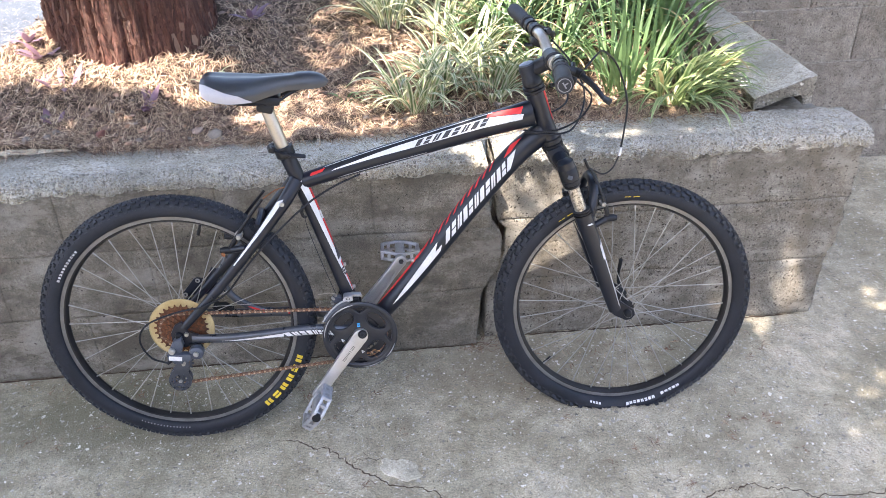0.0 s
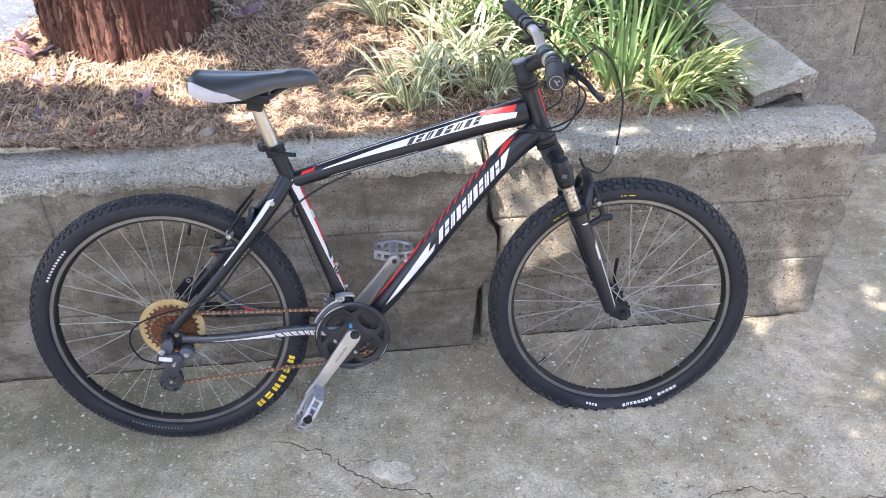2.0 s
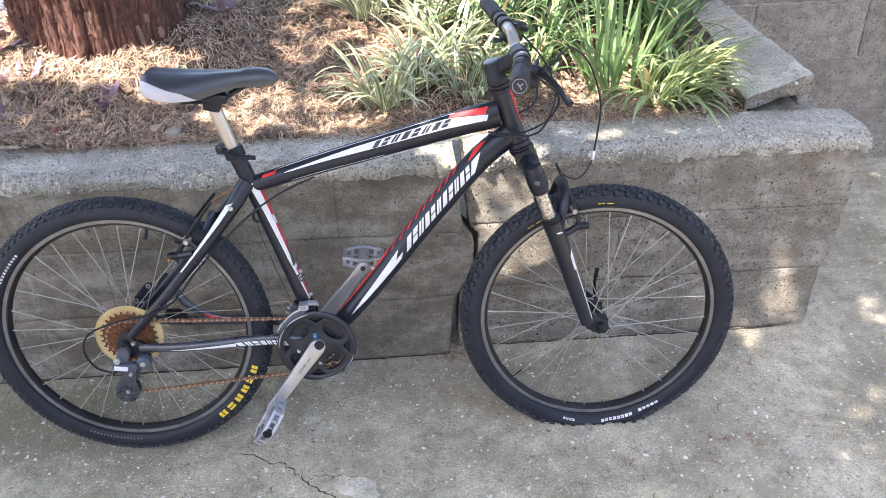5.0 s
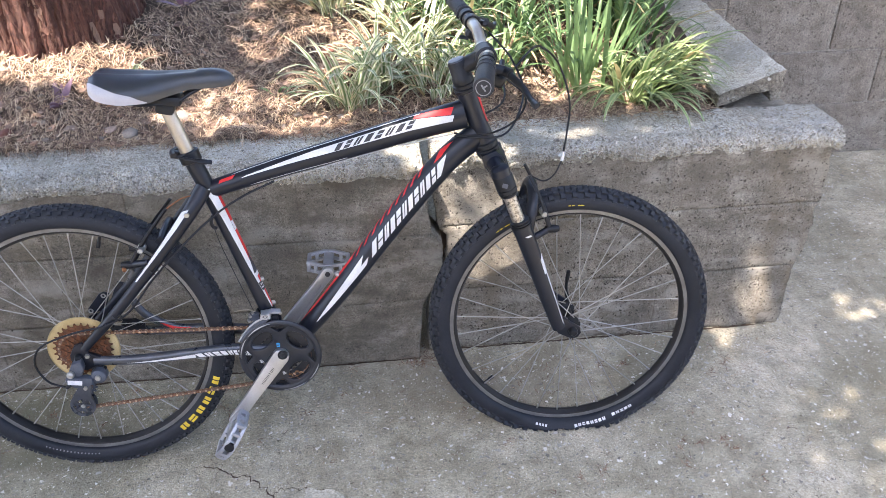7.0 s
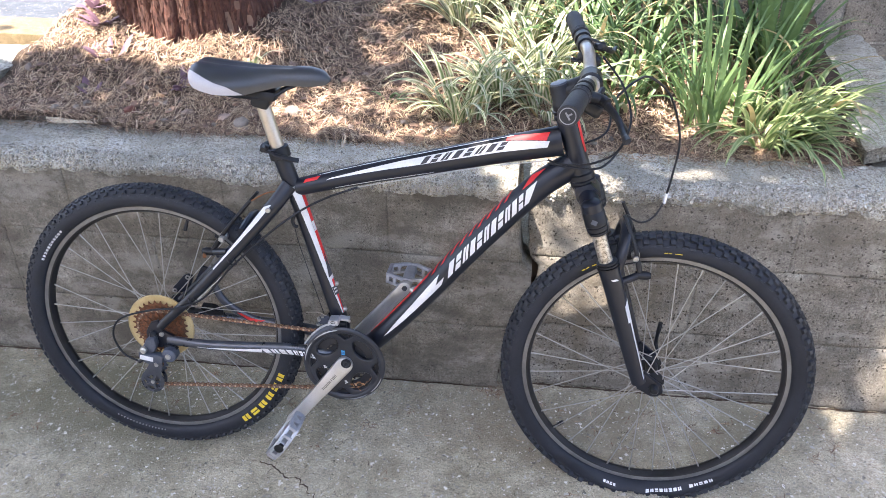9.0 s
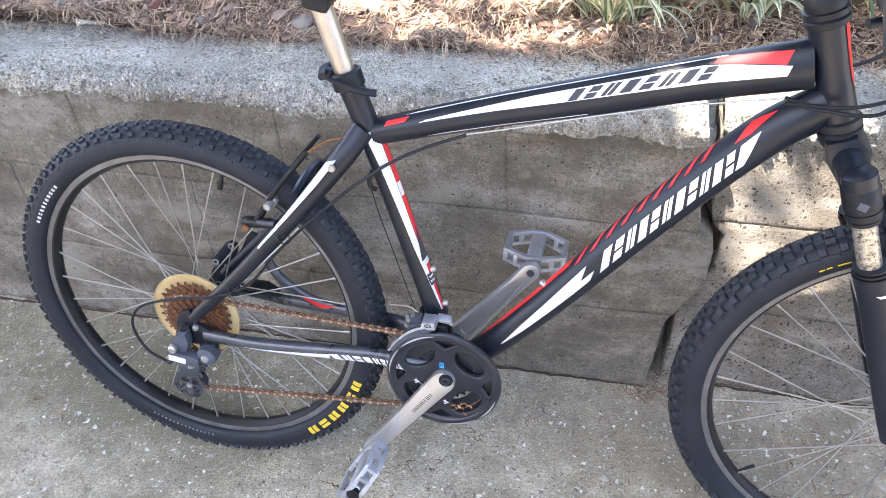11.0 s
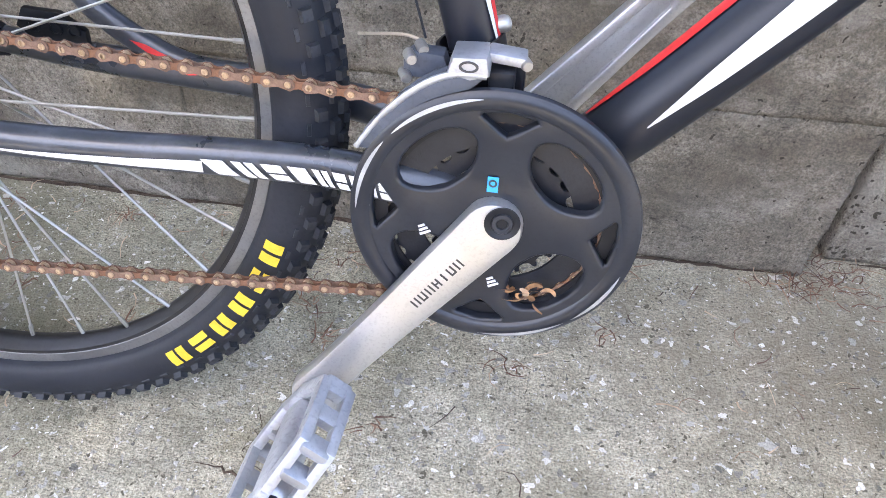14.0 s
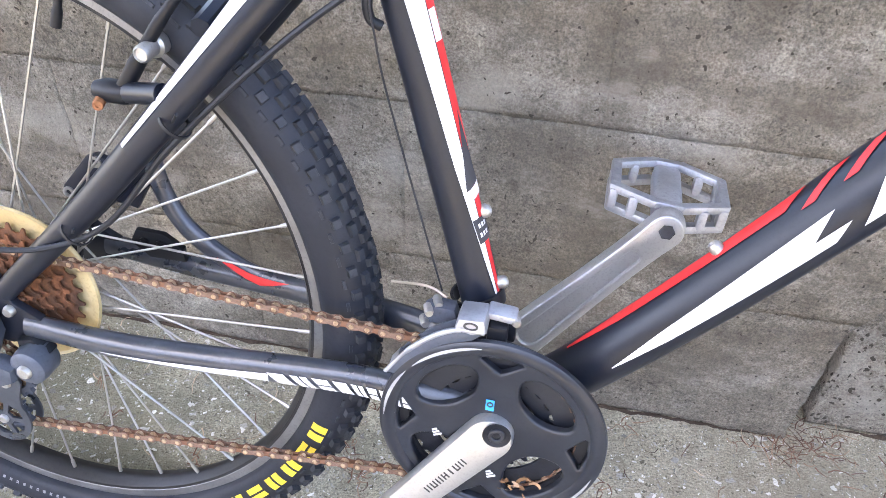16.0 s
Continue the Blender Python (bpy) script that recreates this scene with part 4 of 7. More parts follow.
# seat tube: white and red bands
film(ST, seat_tube, M_WHITE, [((0.34, 62), (0.50, 28), (0.50, 58), (0.34, 66)), ((0.50, 28), (0.79, -6), (0.79, 54), (0.50, 58))], label="white band decal")
film(ST, seat_tube, M_RED, [((0.33, 68), (0.50, 60), (0.50, 88), (0.33, 76)), ((0.50, 60), (0.75, 57), (0.75, 92), (0.50, 88))], label="red band decal")
part("label_plate", seat_tube.patch(B(), ((0.424, 46), (0.448, 40), (0.448, 90), (0.424, 92)), 0.0012, 4, 4), M_DARKPRINT, ST, "dark printed label on the seat tube")
part("label_mark", seat_tube.patch(B(), ((0.474, 44), (0.478, 44), (0.540, 74), (0.478, 90)), 0.0012, 4, 4), M_DARKPRINT, ST)
part("label_mark", seat_tube.patch(B(), ((0.464, 42), (0.474, 42), (0.478, 88), (0.468, 90)), 0.0014, 3, 4), M_WHITE, ST)
part("label_mark", seat_tube.patch(B(), ((0.596, 58), (0.624, 57), (0.624, 80), (0.596, 82)), 0.0014, 3, 4), M_WHITE, ST)
bm = B()
for q in (0.430, 0.439):
    for a in (52, 62, 72):
        seat_tube.patch(bm, ((q, a), (q + 0.0045, a - 1), (q + 0.0045, a + 6), (q, a + 7)), 0.0016, 2, 2)
part("printed_bars", bm, M_WHITE, ST)
film(HT, head_tube, M_RED, [((0.05, 48), (0.62, 58), (0.62, 110), (0.05, 112))], label="red head badge")
film(HT, head_tube, M_WHITE, [((0.16, 80), (0.30, 80), (0.30, 96), (0.16, 96))])
# stays
SS = [o for o in frame_ob.children if o.name.startswith("seat_stay")]
CS = [o for o in frame_ob.children if o.name.startswith("chain_stay")]
film(SS[0], seat_stays[0], M_WHITE, [((0.22, 20), (0.34, 18), (0.34, 62), (0.26, 66)), ((0.34, 18), (0.62, 34), (0.62, 50), (0.34, 62))], label="white flash decal")
film(CS[0], chain_stays[0], M_WHITE, [((0.555, -30), (0.84, -12), (0.84, -8), (0.555, 10))], label="white flash decal")
part("lettering_block", glyph_bars(chain_stays[0], 0.17, 0.545, -30, 16, 10, 0.022, 0.74), M_WHITE, CS[0], "white slanted block lettering")
film(CS[1], chain_stays[1], M_RED, [((0.40, -6), (0.54, -2), (0.53, 40), (0.42, 46))], label="red flash decal")
brace = Tube([(-0.300, 0.060, 0.182), (-0.322, 0.060, 0.135), (-0.300, 0.057, 0.075), (-0.245, 0.053, 0.040), (-0.19, 0.052, 0.030)], [(0.007, 0.008), (0.007, 0.009), (0.007, 0.010), (0.007, 0.009)], 28)
br = part("brace", brace.mesh(B(), 18), M_STAY, frame_ob)
film(br, brace, M_RED, [((0.66, 6), (0.84, -24), (0.96, 34), (0.70, 24))], label="red flash decal")
bm = B()
extrude_outline(bm, [(-0.300, 0.050), (-0.318, 0.062), (-0.345, 0.062), (-0.352, 0.048), (-0.335, 0.034), (-0.300, 0.036)], 0.050, 0.056, bevel=0.001)
for x in (-0.338, -0.322, -0.308):
    lathe(bm, [(0.0035, 0.048), (0.0050, 0.048), (0.0050, 0.052), (0.0035, 0.052)], 16, pose(x, 0, 0.050), closed=True)
part("brake_mount", bm, M_BLACK, frame_ob)

# ---- seat post, clamp and saddle ----
post = Tube([(-0.1265, 0, 0.44), (-0.1575, 0, 0.551)], [(0.0138, 0.0138)], 8)
sp = part("seat_post", post.mesh(B(), 28), M_CHAMP, bike, "bare metal seat post")
bm = B()
axis_q = Vector((-0.269, 0, 0.963)).to_track_quat('Z', 'Y').to_matrix().to_4x4()
lathe(bm, [(0.0185, -0.012), (0.0215, -0.010), (0.0215, 0.010), (0.0185, 0.012), (0.015, 0.012), (0.015, -0.012)], 32, Matrix.Translation((-0.1310, 0, 0.456)) @ axis_q, "z", True)
box(bm, (0.014, 0.012, 0.016), pose(-0.158, 0, 0.462, 0, 15, 0), 0.003)
cl = part("seat_clamp", bm, M_BLACK, bike)
bm = B()
wire(bm, [(-0.152, -0.020, 0.464), (-0.128, -0.030, 0.459), (-0.100, -0.030, 0.453), (-0.086, -0.024, 0.449)], [0.003, 0.0042, 0.0055, 0.005], 16, 8, 0.6)
wire(bm, [(-0.158, -0.022, 0.466), (-0.163, 0.0, 0.467), (-0.158, 0.02, 0.466)], 0.0055, 8, 8)
part("lever", bm, M_BLACK, cl)


def saddle_point(u, a):
    """u 0 at the tail to 1 at the nose; a from -1 (near edge) over the top to 1 (far edge)."""
    x = -0.284 + 0.262 * u
    half = float(np.interp(u, (0, 0.05, 0.2, 0.35, 0.5, 0.65, 0.9, 0.97, 1), (0.046, 0.062, 0.070, 0.060, 0.040, 0.027, 0.021, 0.015, 0.004)))
    top = float(np.interp(u, (0, 0.04, 0.2, 0.45, 0.68, 0.86, 0.94, 0.985, 1), (0.632, 0.637, 0.632, 0.628, 0.6295, 0.6295, 0.6245, 0.616, 0.608)))
    low = float(np.interp(u, (0, 0.03, 0.12, 0.25, 0.40, 0.55, 0.68, 0.85, 0.97, 1), (0.602, 0.596, 0.588, 0.583, 0.582, 0.590, 0.597, 0.596, 0.598, 0.604)))
    drop = top - low
    t = a * radians(112)
    y = half * math.copysign(min(1.0, abs(math.sin(t)) ** 0.8), t) if abs(t) < math.pi / 2 else half * math.copysign(1.0 - 0.10 * (abs(t) - math.pi / 2), t)
    z = top - drop * (1 - math.cos(t)) / (1 - math.cos(radians(112)))
    z -= 0.004 * math.exp(-(y / 0.012) ** 2) * (u < 0.75)
    return Vector((x, y, z))


bm = B()
NU, NA = 40, 36
g = [[bm.verts.new(saddle_point(i / NU, -1 + 2 * j / NA)) for j in range(NA + 1)] for i in range(NU + 1)]
for i in range(NU):
    for j in range(NA):
        bm.faces.new((g[i][j], g[i + 1][j], g[i + 1][j + 1], g[i][j + 1]))
    bm.faces.new((g[i][0], g[i][NA], g[i + 1][NA], g[i + 1][0]))
bm.faces.new([g[0][j] for j in range(NA + 1)])
bmesh.ops.remove_doubles(bm, verts=bm.verts, dist=0.0004)
bmesh.ops.recalc_face_normals(bm, faces=bm.faces)
saddle = part("saddle", bm, M_VINYL, bike, "black vinyl saddle with white side panels")
for sg in (-1, 1):
    bm = B()
    gg = []
    for i in range(17):
        u = 0.004 + 0.395 * i / 16
        lo, hi = 0.985, float(np.interp(u, (0, 0.04, 0.17, 0.30, 0.40), (0.46, 0.46, 0.60, 0.74, 0.97)))
        gg.append([bm.verts.new(saddle_point(u, sg * (hi + (lo - hi) * j / 6)) + Vector((-0.0012, sg * 0.0016, 0.0004))) for j in range(7)])
    for i in range(16):
        for j in range(6):
            bm.faces.new((gg[i][j], gg[i + 1][j], gg[i + 1][j + 1], gg[i][j + 1]))
    bmesh.ops.recalc_face_normals(bm, faces=bm.faces)
    part("side_panel", bm, M_WVINYL, saddle, "white vinyl side panel")
bm = B()
for sg in (-1, 1):
    wire(bm, [(-0.240, sg * 0.030, 0.594), (-0.215, sg * 0.024, 0.574), (-0.14, sg * 0.022, 0.573), (-0.105, sg * 0.016, 0.588), (-0.075, sg * 0.008, 0.600)], 0.0035, 24)
part("rail", bm, M_BLACK, saddle)
bm = B()
box(bm, (0.058, 0.052, 0.020), pose(-0.155, 0, 0.576, 0, 6, 0), 0.007)
box(bm, (0.036, 0.036, 0.026), pose(-0.160, 0, 0.560, 0, 15, 0), 0.008)
part("post_head", bm, M_BLACK, sp)

# ---- fork ----
D = HEAD_D.normalized()


def fpart(nm, bm, mat, label="", parent=None):
    ob = part(nm, bm, mat, parent or bike, label)
    return ob if parent else steer(ob)


bm = B()
hq = D.to_track_quat('Z', 'Y').to_matrix().to_4x4()
top = HEAD_A + D * -0.004
lathe(bm, [(0.019, -0.012), (0.0245, -0.010), (0.0245, -0.004), (0.0225, -0.002), (0.0245, 0.0), (0.0245, 0.006), (0.021, 0.008)], 32, Matrix.Translation(top) @ hq, "z")
part("headset", bm, M_BLACK, bike)
bm = B()
lathe(bm, [(0.021, 0.116), (0.025, 0.119), (0.025, 0.128), (0.0225, 0.130), (0.0250, 0.132), (0.0245, 0.142), (0.021, 0.150), (0.016, 0.152)], 32, Matrix.Translation(HEAD_A) @ hq, "z")
part("headset", bm, M_BLACK, bike)
bm = B()
extrude_outline(bm, [(0.455, 0.424), (0.487, 0.436), (0.507, 0.418), (0.512, 0.385), (0.497, 0.372), (0.478, 0.376), (0.462, 0.398)], -0.030, 0.030, bevel=0.008)
for sg in (-1, 1):
    wire(bm, [(0.482, sg * 0.012, 0.408), (0.488, sg * 0.040, 0.402), (0.492, sg * 0.065, 0.394)], 0.019, 12, 16)
    lathe(bm, [(0.0, -0.030), (0.014, -0.029), (0.0195, -0.024), (0.0205, 0.008), (0.019, 0.022), (0.0, 0.022)], 28, Matrix.Translation((0.4965, sg * 0.065, 0.388)) @ hq, "z")
fpart("crown", bm, M_FRAME)
for sg in (-1, 1):
    bm = B()
    base = Matrix.Translation((0.4985, sg * 0.065, 0.382)) @ hq
    prof = [(0.0, -0.034), (0.0150, -0.034), (0.0185, -0.031), (0.0185, -0.027), (0.0170, -0.026), (0.0205, -0.024), (0.0205, -0.016), (0.0180, -0.015), (0.0180, -0.013), (0.0212, -0.012), (0.0212, 0.012), (0.0195, 0.016), (0.0, 0.016)]
    lathe(bm, [(r, -z) for r, z in prof], 32, base, "z")
    bmesh.ops.recalc_face_normals(bm, faces=bm.faces)
    knob = fpart("adjuster_knob", bm, M_BLACK)
    bm = B()
    box(bm, (0.011, 0.0008, 0.009), Matrix.Translation((0.4985, sg * 0.065 - 0.0214, 0.382)) @ Matrix.Rotation(radians(18), 4, 'Y') @ pose(0, 0, -0.002))
    if sg < 0:
        part("printed_mark", bm, M_GREY, knob)
    else:
        bm.free()
M_STANCH, t_, b_ = nodes_of("speckled_stanchion")
c_ = ramp(t_, noise_node(t_, coords(t_), 190, 4, 0.7), [(0.36, (0.05, 0.045, 0.04)), (0.46, (0.30, 0.27, 0.23)), (0.60, (0.56, 0.52, 0.46))])
t_.links.new(c_, b_.inputs["Base Color"])
b_.inputs["Metallic"].default_value, b_.inputs["Roughness"].default_value = 0.8, 0.38
lower_legs = {}
for sg in (-1, 1):
    st = Tube([(0.494, sg * 0.065, 0.392), (0.5375, sg * 0.065, 0.268)], [(0.0138, 0.0138)], 6)
    fpart("stanchion", st.mesh(B(), 24), M_STANCH, "speckled bare metal stanchion")
    leg = Tube([(0.5335, sg * 0.065, 0.282), (0.545, sg * 0.065, 0.250), (0.572, sg * 0.065, 0.168), (0.600, sg * 0.065, 0.085), (0.619, sg * 0.065, 0.030)], [(0.0212, 0.0212), (0.0200, 0.0200), (0.0175, 0.0182), (0.0152, 0.0168), (0.0125, 0.0150)], 30)
    lo = fpart("lower_leg", leg.mesh(B(), 28), M_FRAME)
    lower_legs[sg] = leg
    bm = B()
    for k in range(3):
        lathe(bm, [(0.016, -0.002), (0.0225 - 0.001 * k, -0.0015), (0.0225 - 0.001 * k, 0.0015), (0.016, 0.002)], 28, Matrix.Translation(Vector((0.5335, sg * 0.065, 0.284)) - D * (0.005 * k)) @ hq, "z")
    part("wiper_seal", bm, M_BLACK, lo)
    bm = B()
    extrude_outline(bm, [(0.607, 0.040), (0.630, 0.052), (0.652, 0.034), (0.668, 0.024), (0.671, 0.010), (0.662, -0.002), (0.648, -0.004), (0.634, 0.004), (0.618, 0.012)], sg * 0.058 - 0.005, sg * 0.058 + 0.005, bevel=0.002)
    part("dropout", bm, M_FRAME, lo)
    if sg < 0:
        film(lo, leg, M_WHITE, [((0.40, 42), (0.50, 40), (0.50, 74), (0.36, 84)), ((0.50, 56), (0.95, 48), (0.95, 58), (0.50, 70))], label="white flash decal")
        film(lo, leg, M_WHITE, [((0.16, -2), (0.19, 10), (0.20, 44), (0.17, 30))], "pinstripe")
# arch over the tyre
bm = B()
wire(bm, [(0.548, -0.060, 0.262), (0.558, -0.053, 0.312), (0.563, -0.030, 0.342), (0.564, 0.0, 0.349), (0.563, 0.030, 0.342), (0.558, 0.053, 0.312), (0.548, 0.060, 0.262)], 0.0085, 36, 14, 1.5)
fpart("arch", bm, M_FRAME)
# axle ends and quick release
bm = B()
lathe(bm, [(0.0, -0.076), (0.006, -0.076), (0.0095, -0.072), (0.0105, -0.066), (0.0105, -0.0605), (0.0, -0.0605)], 24, pose(FRONT[0], 0, FRONT[1]))
fpart("axle_nut", bm, M_BLACK)
bm = B()
lathe(bm, [(0.0, 0.0605), (0.0105, 0.0605), (0.0105, 0.066), (0.008, 0.076), (0.0, 0.076)], 24, pose(FRONT[0], 0, FRONT[1]))
fpart("axle_nut", bm, M_BLACK)
bm = B()
wire(bm, [(FRONT[0], 0.074, FRONT[1] + 0.002), (0.664, 0.080, 0.045), (0.668, 0.076, 0.092)], [0.005, 0.004, 0.005], 14, 10)
fpart("quick_release_lever", bm, M_BLACK)


def v_brake(link, base, top, pivot_y, mat_arm, fwd):
    """One rim-brake arm with its pad holder and pad."""
    for sg in (-1, 1):
        b0, t0 = Vector((base[0], sg * pivot_y, base[2])), Vector((top[0], sg * (pivot_y - 0.014), top[2]))
        bm = wire(B(), [b0, b0.lerp(t0, 0.5) + Vector((fwd * 0.005, sg * 0.004, 0)), t0], [0.0065, 0.005, 0.0042, 0.004], 20, 10, 0.7)
        arm = link("brake_arm", bm, mat_arm)
    for sg in (-1, 1):
        bm = B()
        d = Vector((fwd, 0, 0))
        lathe(bm, [(0.0, -0.010), (0.0065, -0.010), (0.0085, -0.004), (0.0085, 0.012), (0.006, 0.020), (0, 0.020)], 18, Matrix.Translation((base[0], sg * pivot_y, base[2])) @ d.to_track_quat('Z', 'Y').to_matrix().to_4x4(), "z")
        link("pivot", bm, mat_arm)
        bm = B()
        mid = Vector(base).lerp(Vector(top), 0.30)
        lathe(bm, [(0.0, 0.014), (0.005, 0.014), (0.0085, 0.018), (0.0085, 0.034), (0.0062, 0.036), (0.0062, 0.050), (0.0048, 0.052), (0.0042, 0.050), (0, 0.050)], 18, Matrix.Translation((mid.x, 0, mid.z)) @ Matrix.Scale(sg, 4, (0, 1, 0)))
        bmesh.ops.recalc_face_normals(bm, faces=bm.faces)
        link("pad_bolt", bm, M_STEEL)
        bm = B()
        ang = math.degrees(math.atan2(top[2] - base[2], top[0] - base[0]))
        box(bm, (0.062, 0.009, 0.011), Matrix.Translation((mid.x - fwd * 0.004, sg * 0.0195, mid.z)) @ Matrix.Rotation(-radians(ang - 90), 4, 'Y'), 0.003)
        link("brake_pad", bm, M_BLACK)
    return arm


v_brake(fpart, (0.598, 0, 0.262), (0.556, 0, 0.378), 0.046, M_BLACK, 1)
v_brake(lambda nm, bm, mat: part(nm, bm, mat, bike), (-0.275, 0, 0.245), (-0.190, 0, 0.357), 0.040, M_BLACK, -1)
for sg in (-1, 1):
    bm = wire(B(), [(-0.235, sg * 0.056, 0.255), (-0.272, sg * 0.040, 0.245)], 0.0075, 4, 12)
    part("brake_boss", bm, M_FRAME, frame_ob)
    bm = wire(B(), [(0.556, sg * 0.055, 0.245), (0.596, sg * 0.046, 0.262)], 0.0075, 4, 12)
    fpart("brake_boss", bm, M_FRAME)

bm = lathe(B(), [(0.0, -0.0035), (0.0012, -0.0035), (0.0014, -0.0045), (0.0034, -0.0045), (0.0040, -0.0030), (0.0040, 0.006), (0.0, 0.006)], 16, pose(-0.288, -0.050, 0.239, 0, 0, 20))
part("spring_screw", bm, M_RUST, bike, "rusty spring screw")
M_ENDMARK = plain("dull_print", (0.17, 0.17, 0.18), (0.24, 0.24, 0.24), 0.5, 0, 40, 300, 0.02, 0.0001)
# ---- stem, bar, grips, levers ----
bm = B()
s0, s1 = HEAD_A - D * 0.012, HEAD_A - D * 0.060
lathe(bm, [(0.0, 0.0), (0.0205, 0.0), (0.0215, 0.003), (0.0215, 0.014), (0.0205, 0.016), (0.0205, 0.018), (0.0190, 0.020), (0.0190, 0.046), (0.0175, 0.050), (0.0, 0.050)], 32, Matrix.Translation(s0) @ (-D).to_track_quat('Z', 'Y').to_matrix().to_4x4(), "z")
wire(bm, [(0.416, 0, 0.602), (0.440, 0, 0.613), (0.462, 0, 0.6235)], 0.0165, 10, 18)
lathe(bm, [(0.016, -0.024), (0.0215, -0.022), (0.0215, 0.022), (0.016, 0.024)], 28, pose(0.468, 0, 0.626))
stem = steer(part("stem", bm, M_BLACK, bike))
bm = B()
lathe(bm, [(0.0, 0.0), (0.0165, 0.0), (0.016, 0.003), (0.006, 0.0045), (0.0, 0.004)], 28, Matrix.Translation(HEAD_A - D * 0.062) @ (-D).to_track_quat('Z', 'Y').to_matrix().to_4x4(), "z")
part("top_cap", bm, M_GREY, stem)
ROLL = Matrix.Translation((0.468, 0, 0.626)) @ Matrix.Rotation(radians(1.5), 4, 'X') @ Matrix.Translation((-0.468, 0, -0.626))
BARM = STEER.inverted()


def bar_at(y):
    a = abs(y)
    x = float(np.interp(a, (0, 0.04, 0.10, 0.33), (0.468, 0.468, 0.462, 0.428)))
    z = float(np.interp(a, (0, 0.04, 0.10, 0.33), (0.626, 0.626, 0.6525, 0.667)))
    return ROLL @ Vector((x, y, z))


bm = wire(B(), [bar_at(y) for y in np.linspace(-0.318, 0.318, 41)], 0.0122, 120, 18)
bar = part("handlebar", bm, M_CHAMP, bike, "champagne coloured riser handlebar")
bm = wire(B(), [bar_at(y) for y in np.linspace(-0.045, 0.045, 7)], 0.0162, 16, 20)
part("bar_sleeve", bm, M_CHAMP, bar)
for sg in (-1, 1):
    e, i = bar_at(sg * 0.330), bar_at(sg * 0.205)
    d = (e - i).normalized()
    q = Matrix.Translation(i) @ d.to_track_quat('Z', 'Y').to_matrix().to_4x4()
    ln = (e - i).length
    prof = [(0.0125, 0.0)]
    for k in range(3):
        prof += [(0.0180, 0.001 + 0.007 * k), (0.0180, 0.005 + 0.007 * k), (0.0160, 0.006 + 0.007 * k)]
    prof += [(0.0165, 0.03), (0.0170, ln * 0.6), (0.0175, ln - 0.006), (0.0165, ln - 0.001), (0.0, ln)]
    gr = fpart("grip", lathe(B(), prof, 30, q, "z"), M_RUBBER, "black rubber grip")
    bm = B()
    m = q @ pose(0, 0, ln)
    lathe(bm, [(0.0116, 0.0), (0.0116, 0.0008), (0.0129, 0.0008), (0.0129, 0.0)], 28, m, "z", True)
    for a, ll in ((35, 0.009), (125, 0.006), (-60, 0.007)):
        box(bm, (ll, 0.0024, 0.001), m @ pose(0, 0, 0.0006, 0, 0, a) @ pose(0.003, 0, 0))
    part("end_mark", bm, M_ENDMARK, gr, "pale ring mark")
    # brake lever and shifter
    c = bar_at(sg * 0.185)
    bm = B()
    q2 = Matrix.Translation(c) @ d.to_track_quat('Z', 'Y').to_matrix().to_4x4()
    lathe(bm, [(0.0125, -0.009), (0.0170, -0.009), (0.0170, 0.009), (0.0125, 0.009)], 24, q2, "z", True)
    wire(bm, [c + Vector((0.010, 0, -0.004)), c + Vector((0.030, sg * -0.006, -0.010)), c + Vector((0.042, sg * 0.004, -0.014))], 0.0095, 14, 12)
    wire(bm, [c + Vector((0.028, sg * -0.018, -0.008)), c + Vector((0.034, sg * -0.045, -0.004))], 0.0055, 6, 10)
    lv = fpart("brake_lever", bm, M_BLACK)
    bm = wire(B(), [c + Vector((0.040, sg * 0.006, -0.014)), c + Vector((0.060, sg * 0.035, -0.030)), c + Vector((0.068, sg * 0.075, -0.040)), c + Vector((0.072, sg * 0.112, -0.040))], [0.0062, 0.0055, 0.005, 0.0065], 30, 10, 0.6)
    part("lever_blade", bm, M_BLACK, lv)
    bm = B()
    c2 = bar_at(sg * 0.150)
    box(bm, (0.046, 0.040, 0.026), Matrix.Translation(c2 + Vector((0.010, 0, -0.026))) @ pose(0, 0, 0, 0, 28, 0), 0.009, 3)
    lathe(bm, [(0.0125, -0.010), (0.0165, -0.010), (0.0165, 0.010), (0.0125, 0.010)], 20, Matrix.Translation(c2) @ d.to_track_quat('Z', 'Y').to_matrix().to_4x4(), "z", True)
    wire(bm, [c2 + Vector((-0.004, sg * 0.01, -0.036)), c2 + Vector((-0.022, sg * 0.022, -0.036))], 0.005, 6, 10, 0.6)
    sh = fpart("shifter", bm, M_BLACK)
for o in (bar,):
    o.matrix_basis = STEER

# ---- cables ----
cables = part("cable", wire(B(), [(0.502, -0.140, 0.634), (0.530, -0.120, 0.655), (0.566, -0.060, 0.650), (0.618, 0.0, 0.60), (0.645, 0.005, 0.52), (0.640, 0.0, 0.45), (0.634, 0.0, 0.408)], 0.0022, 70), M_BLACK, bike, "black brake cable")
bm = wire(B(), [(0.6355, 0.0, 0.412), (0.632, 0, 0.392)], 0.0034, 4, 10)
part("ferrule", bm, M_WHITE, cables)
part("cable", wire(B(), [(0.632, 0.0, 0.394), (0.614, -0.008, 0.366), (0.588, -0.02, 0.358), (0.556, -0.030, 0.376)], 0.0018, 26), M_BLACK, bike)
part("cable", wire(B(), [(0.500, 0.145, 0.640), (0.545, 0.12, 0.585), (0.555, 0.04, 0.53), (0.505, -0.045, 0.478), (0.44, -0.035, 0.468), (0.40, -0.022, 0.4755)], 0.0022, 60), M_BLACK, bike)
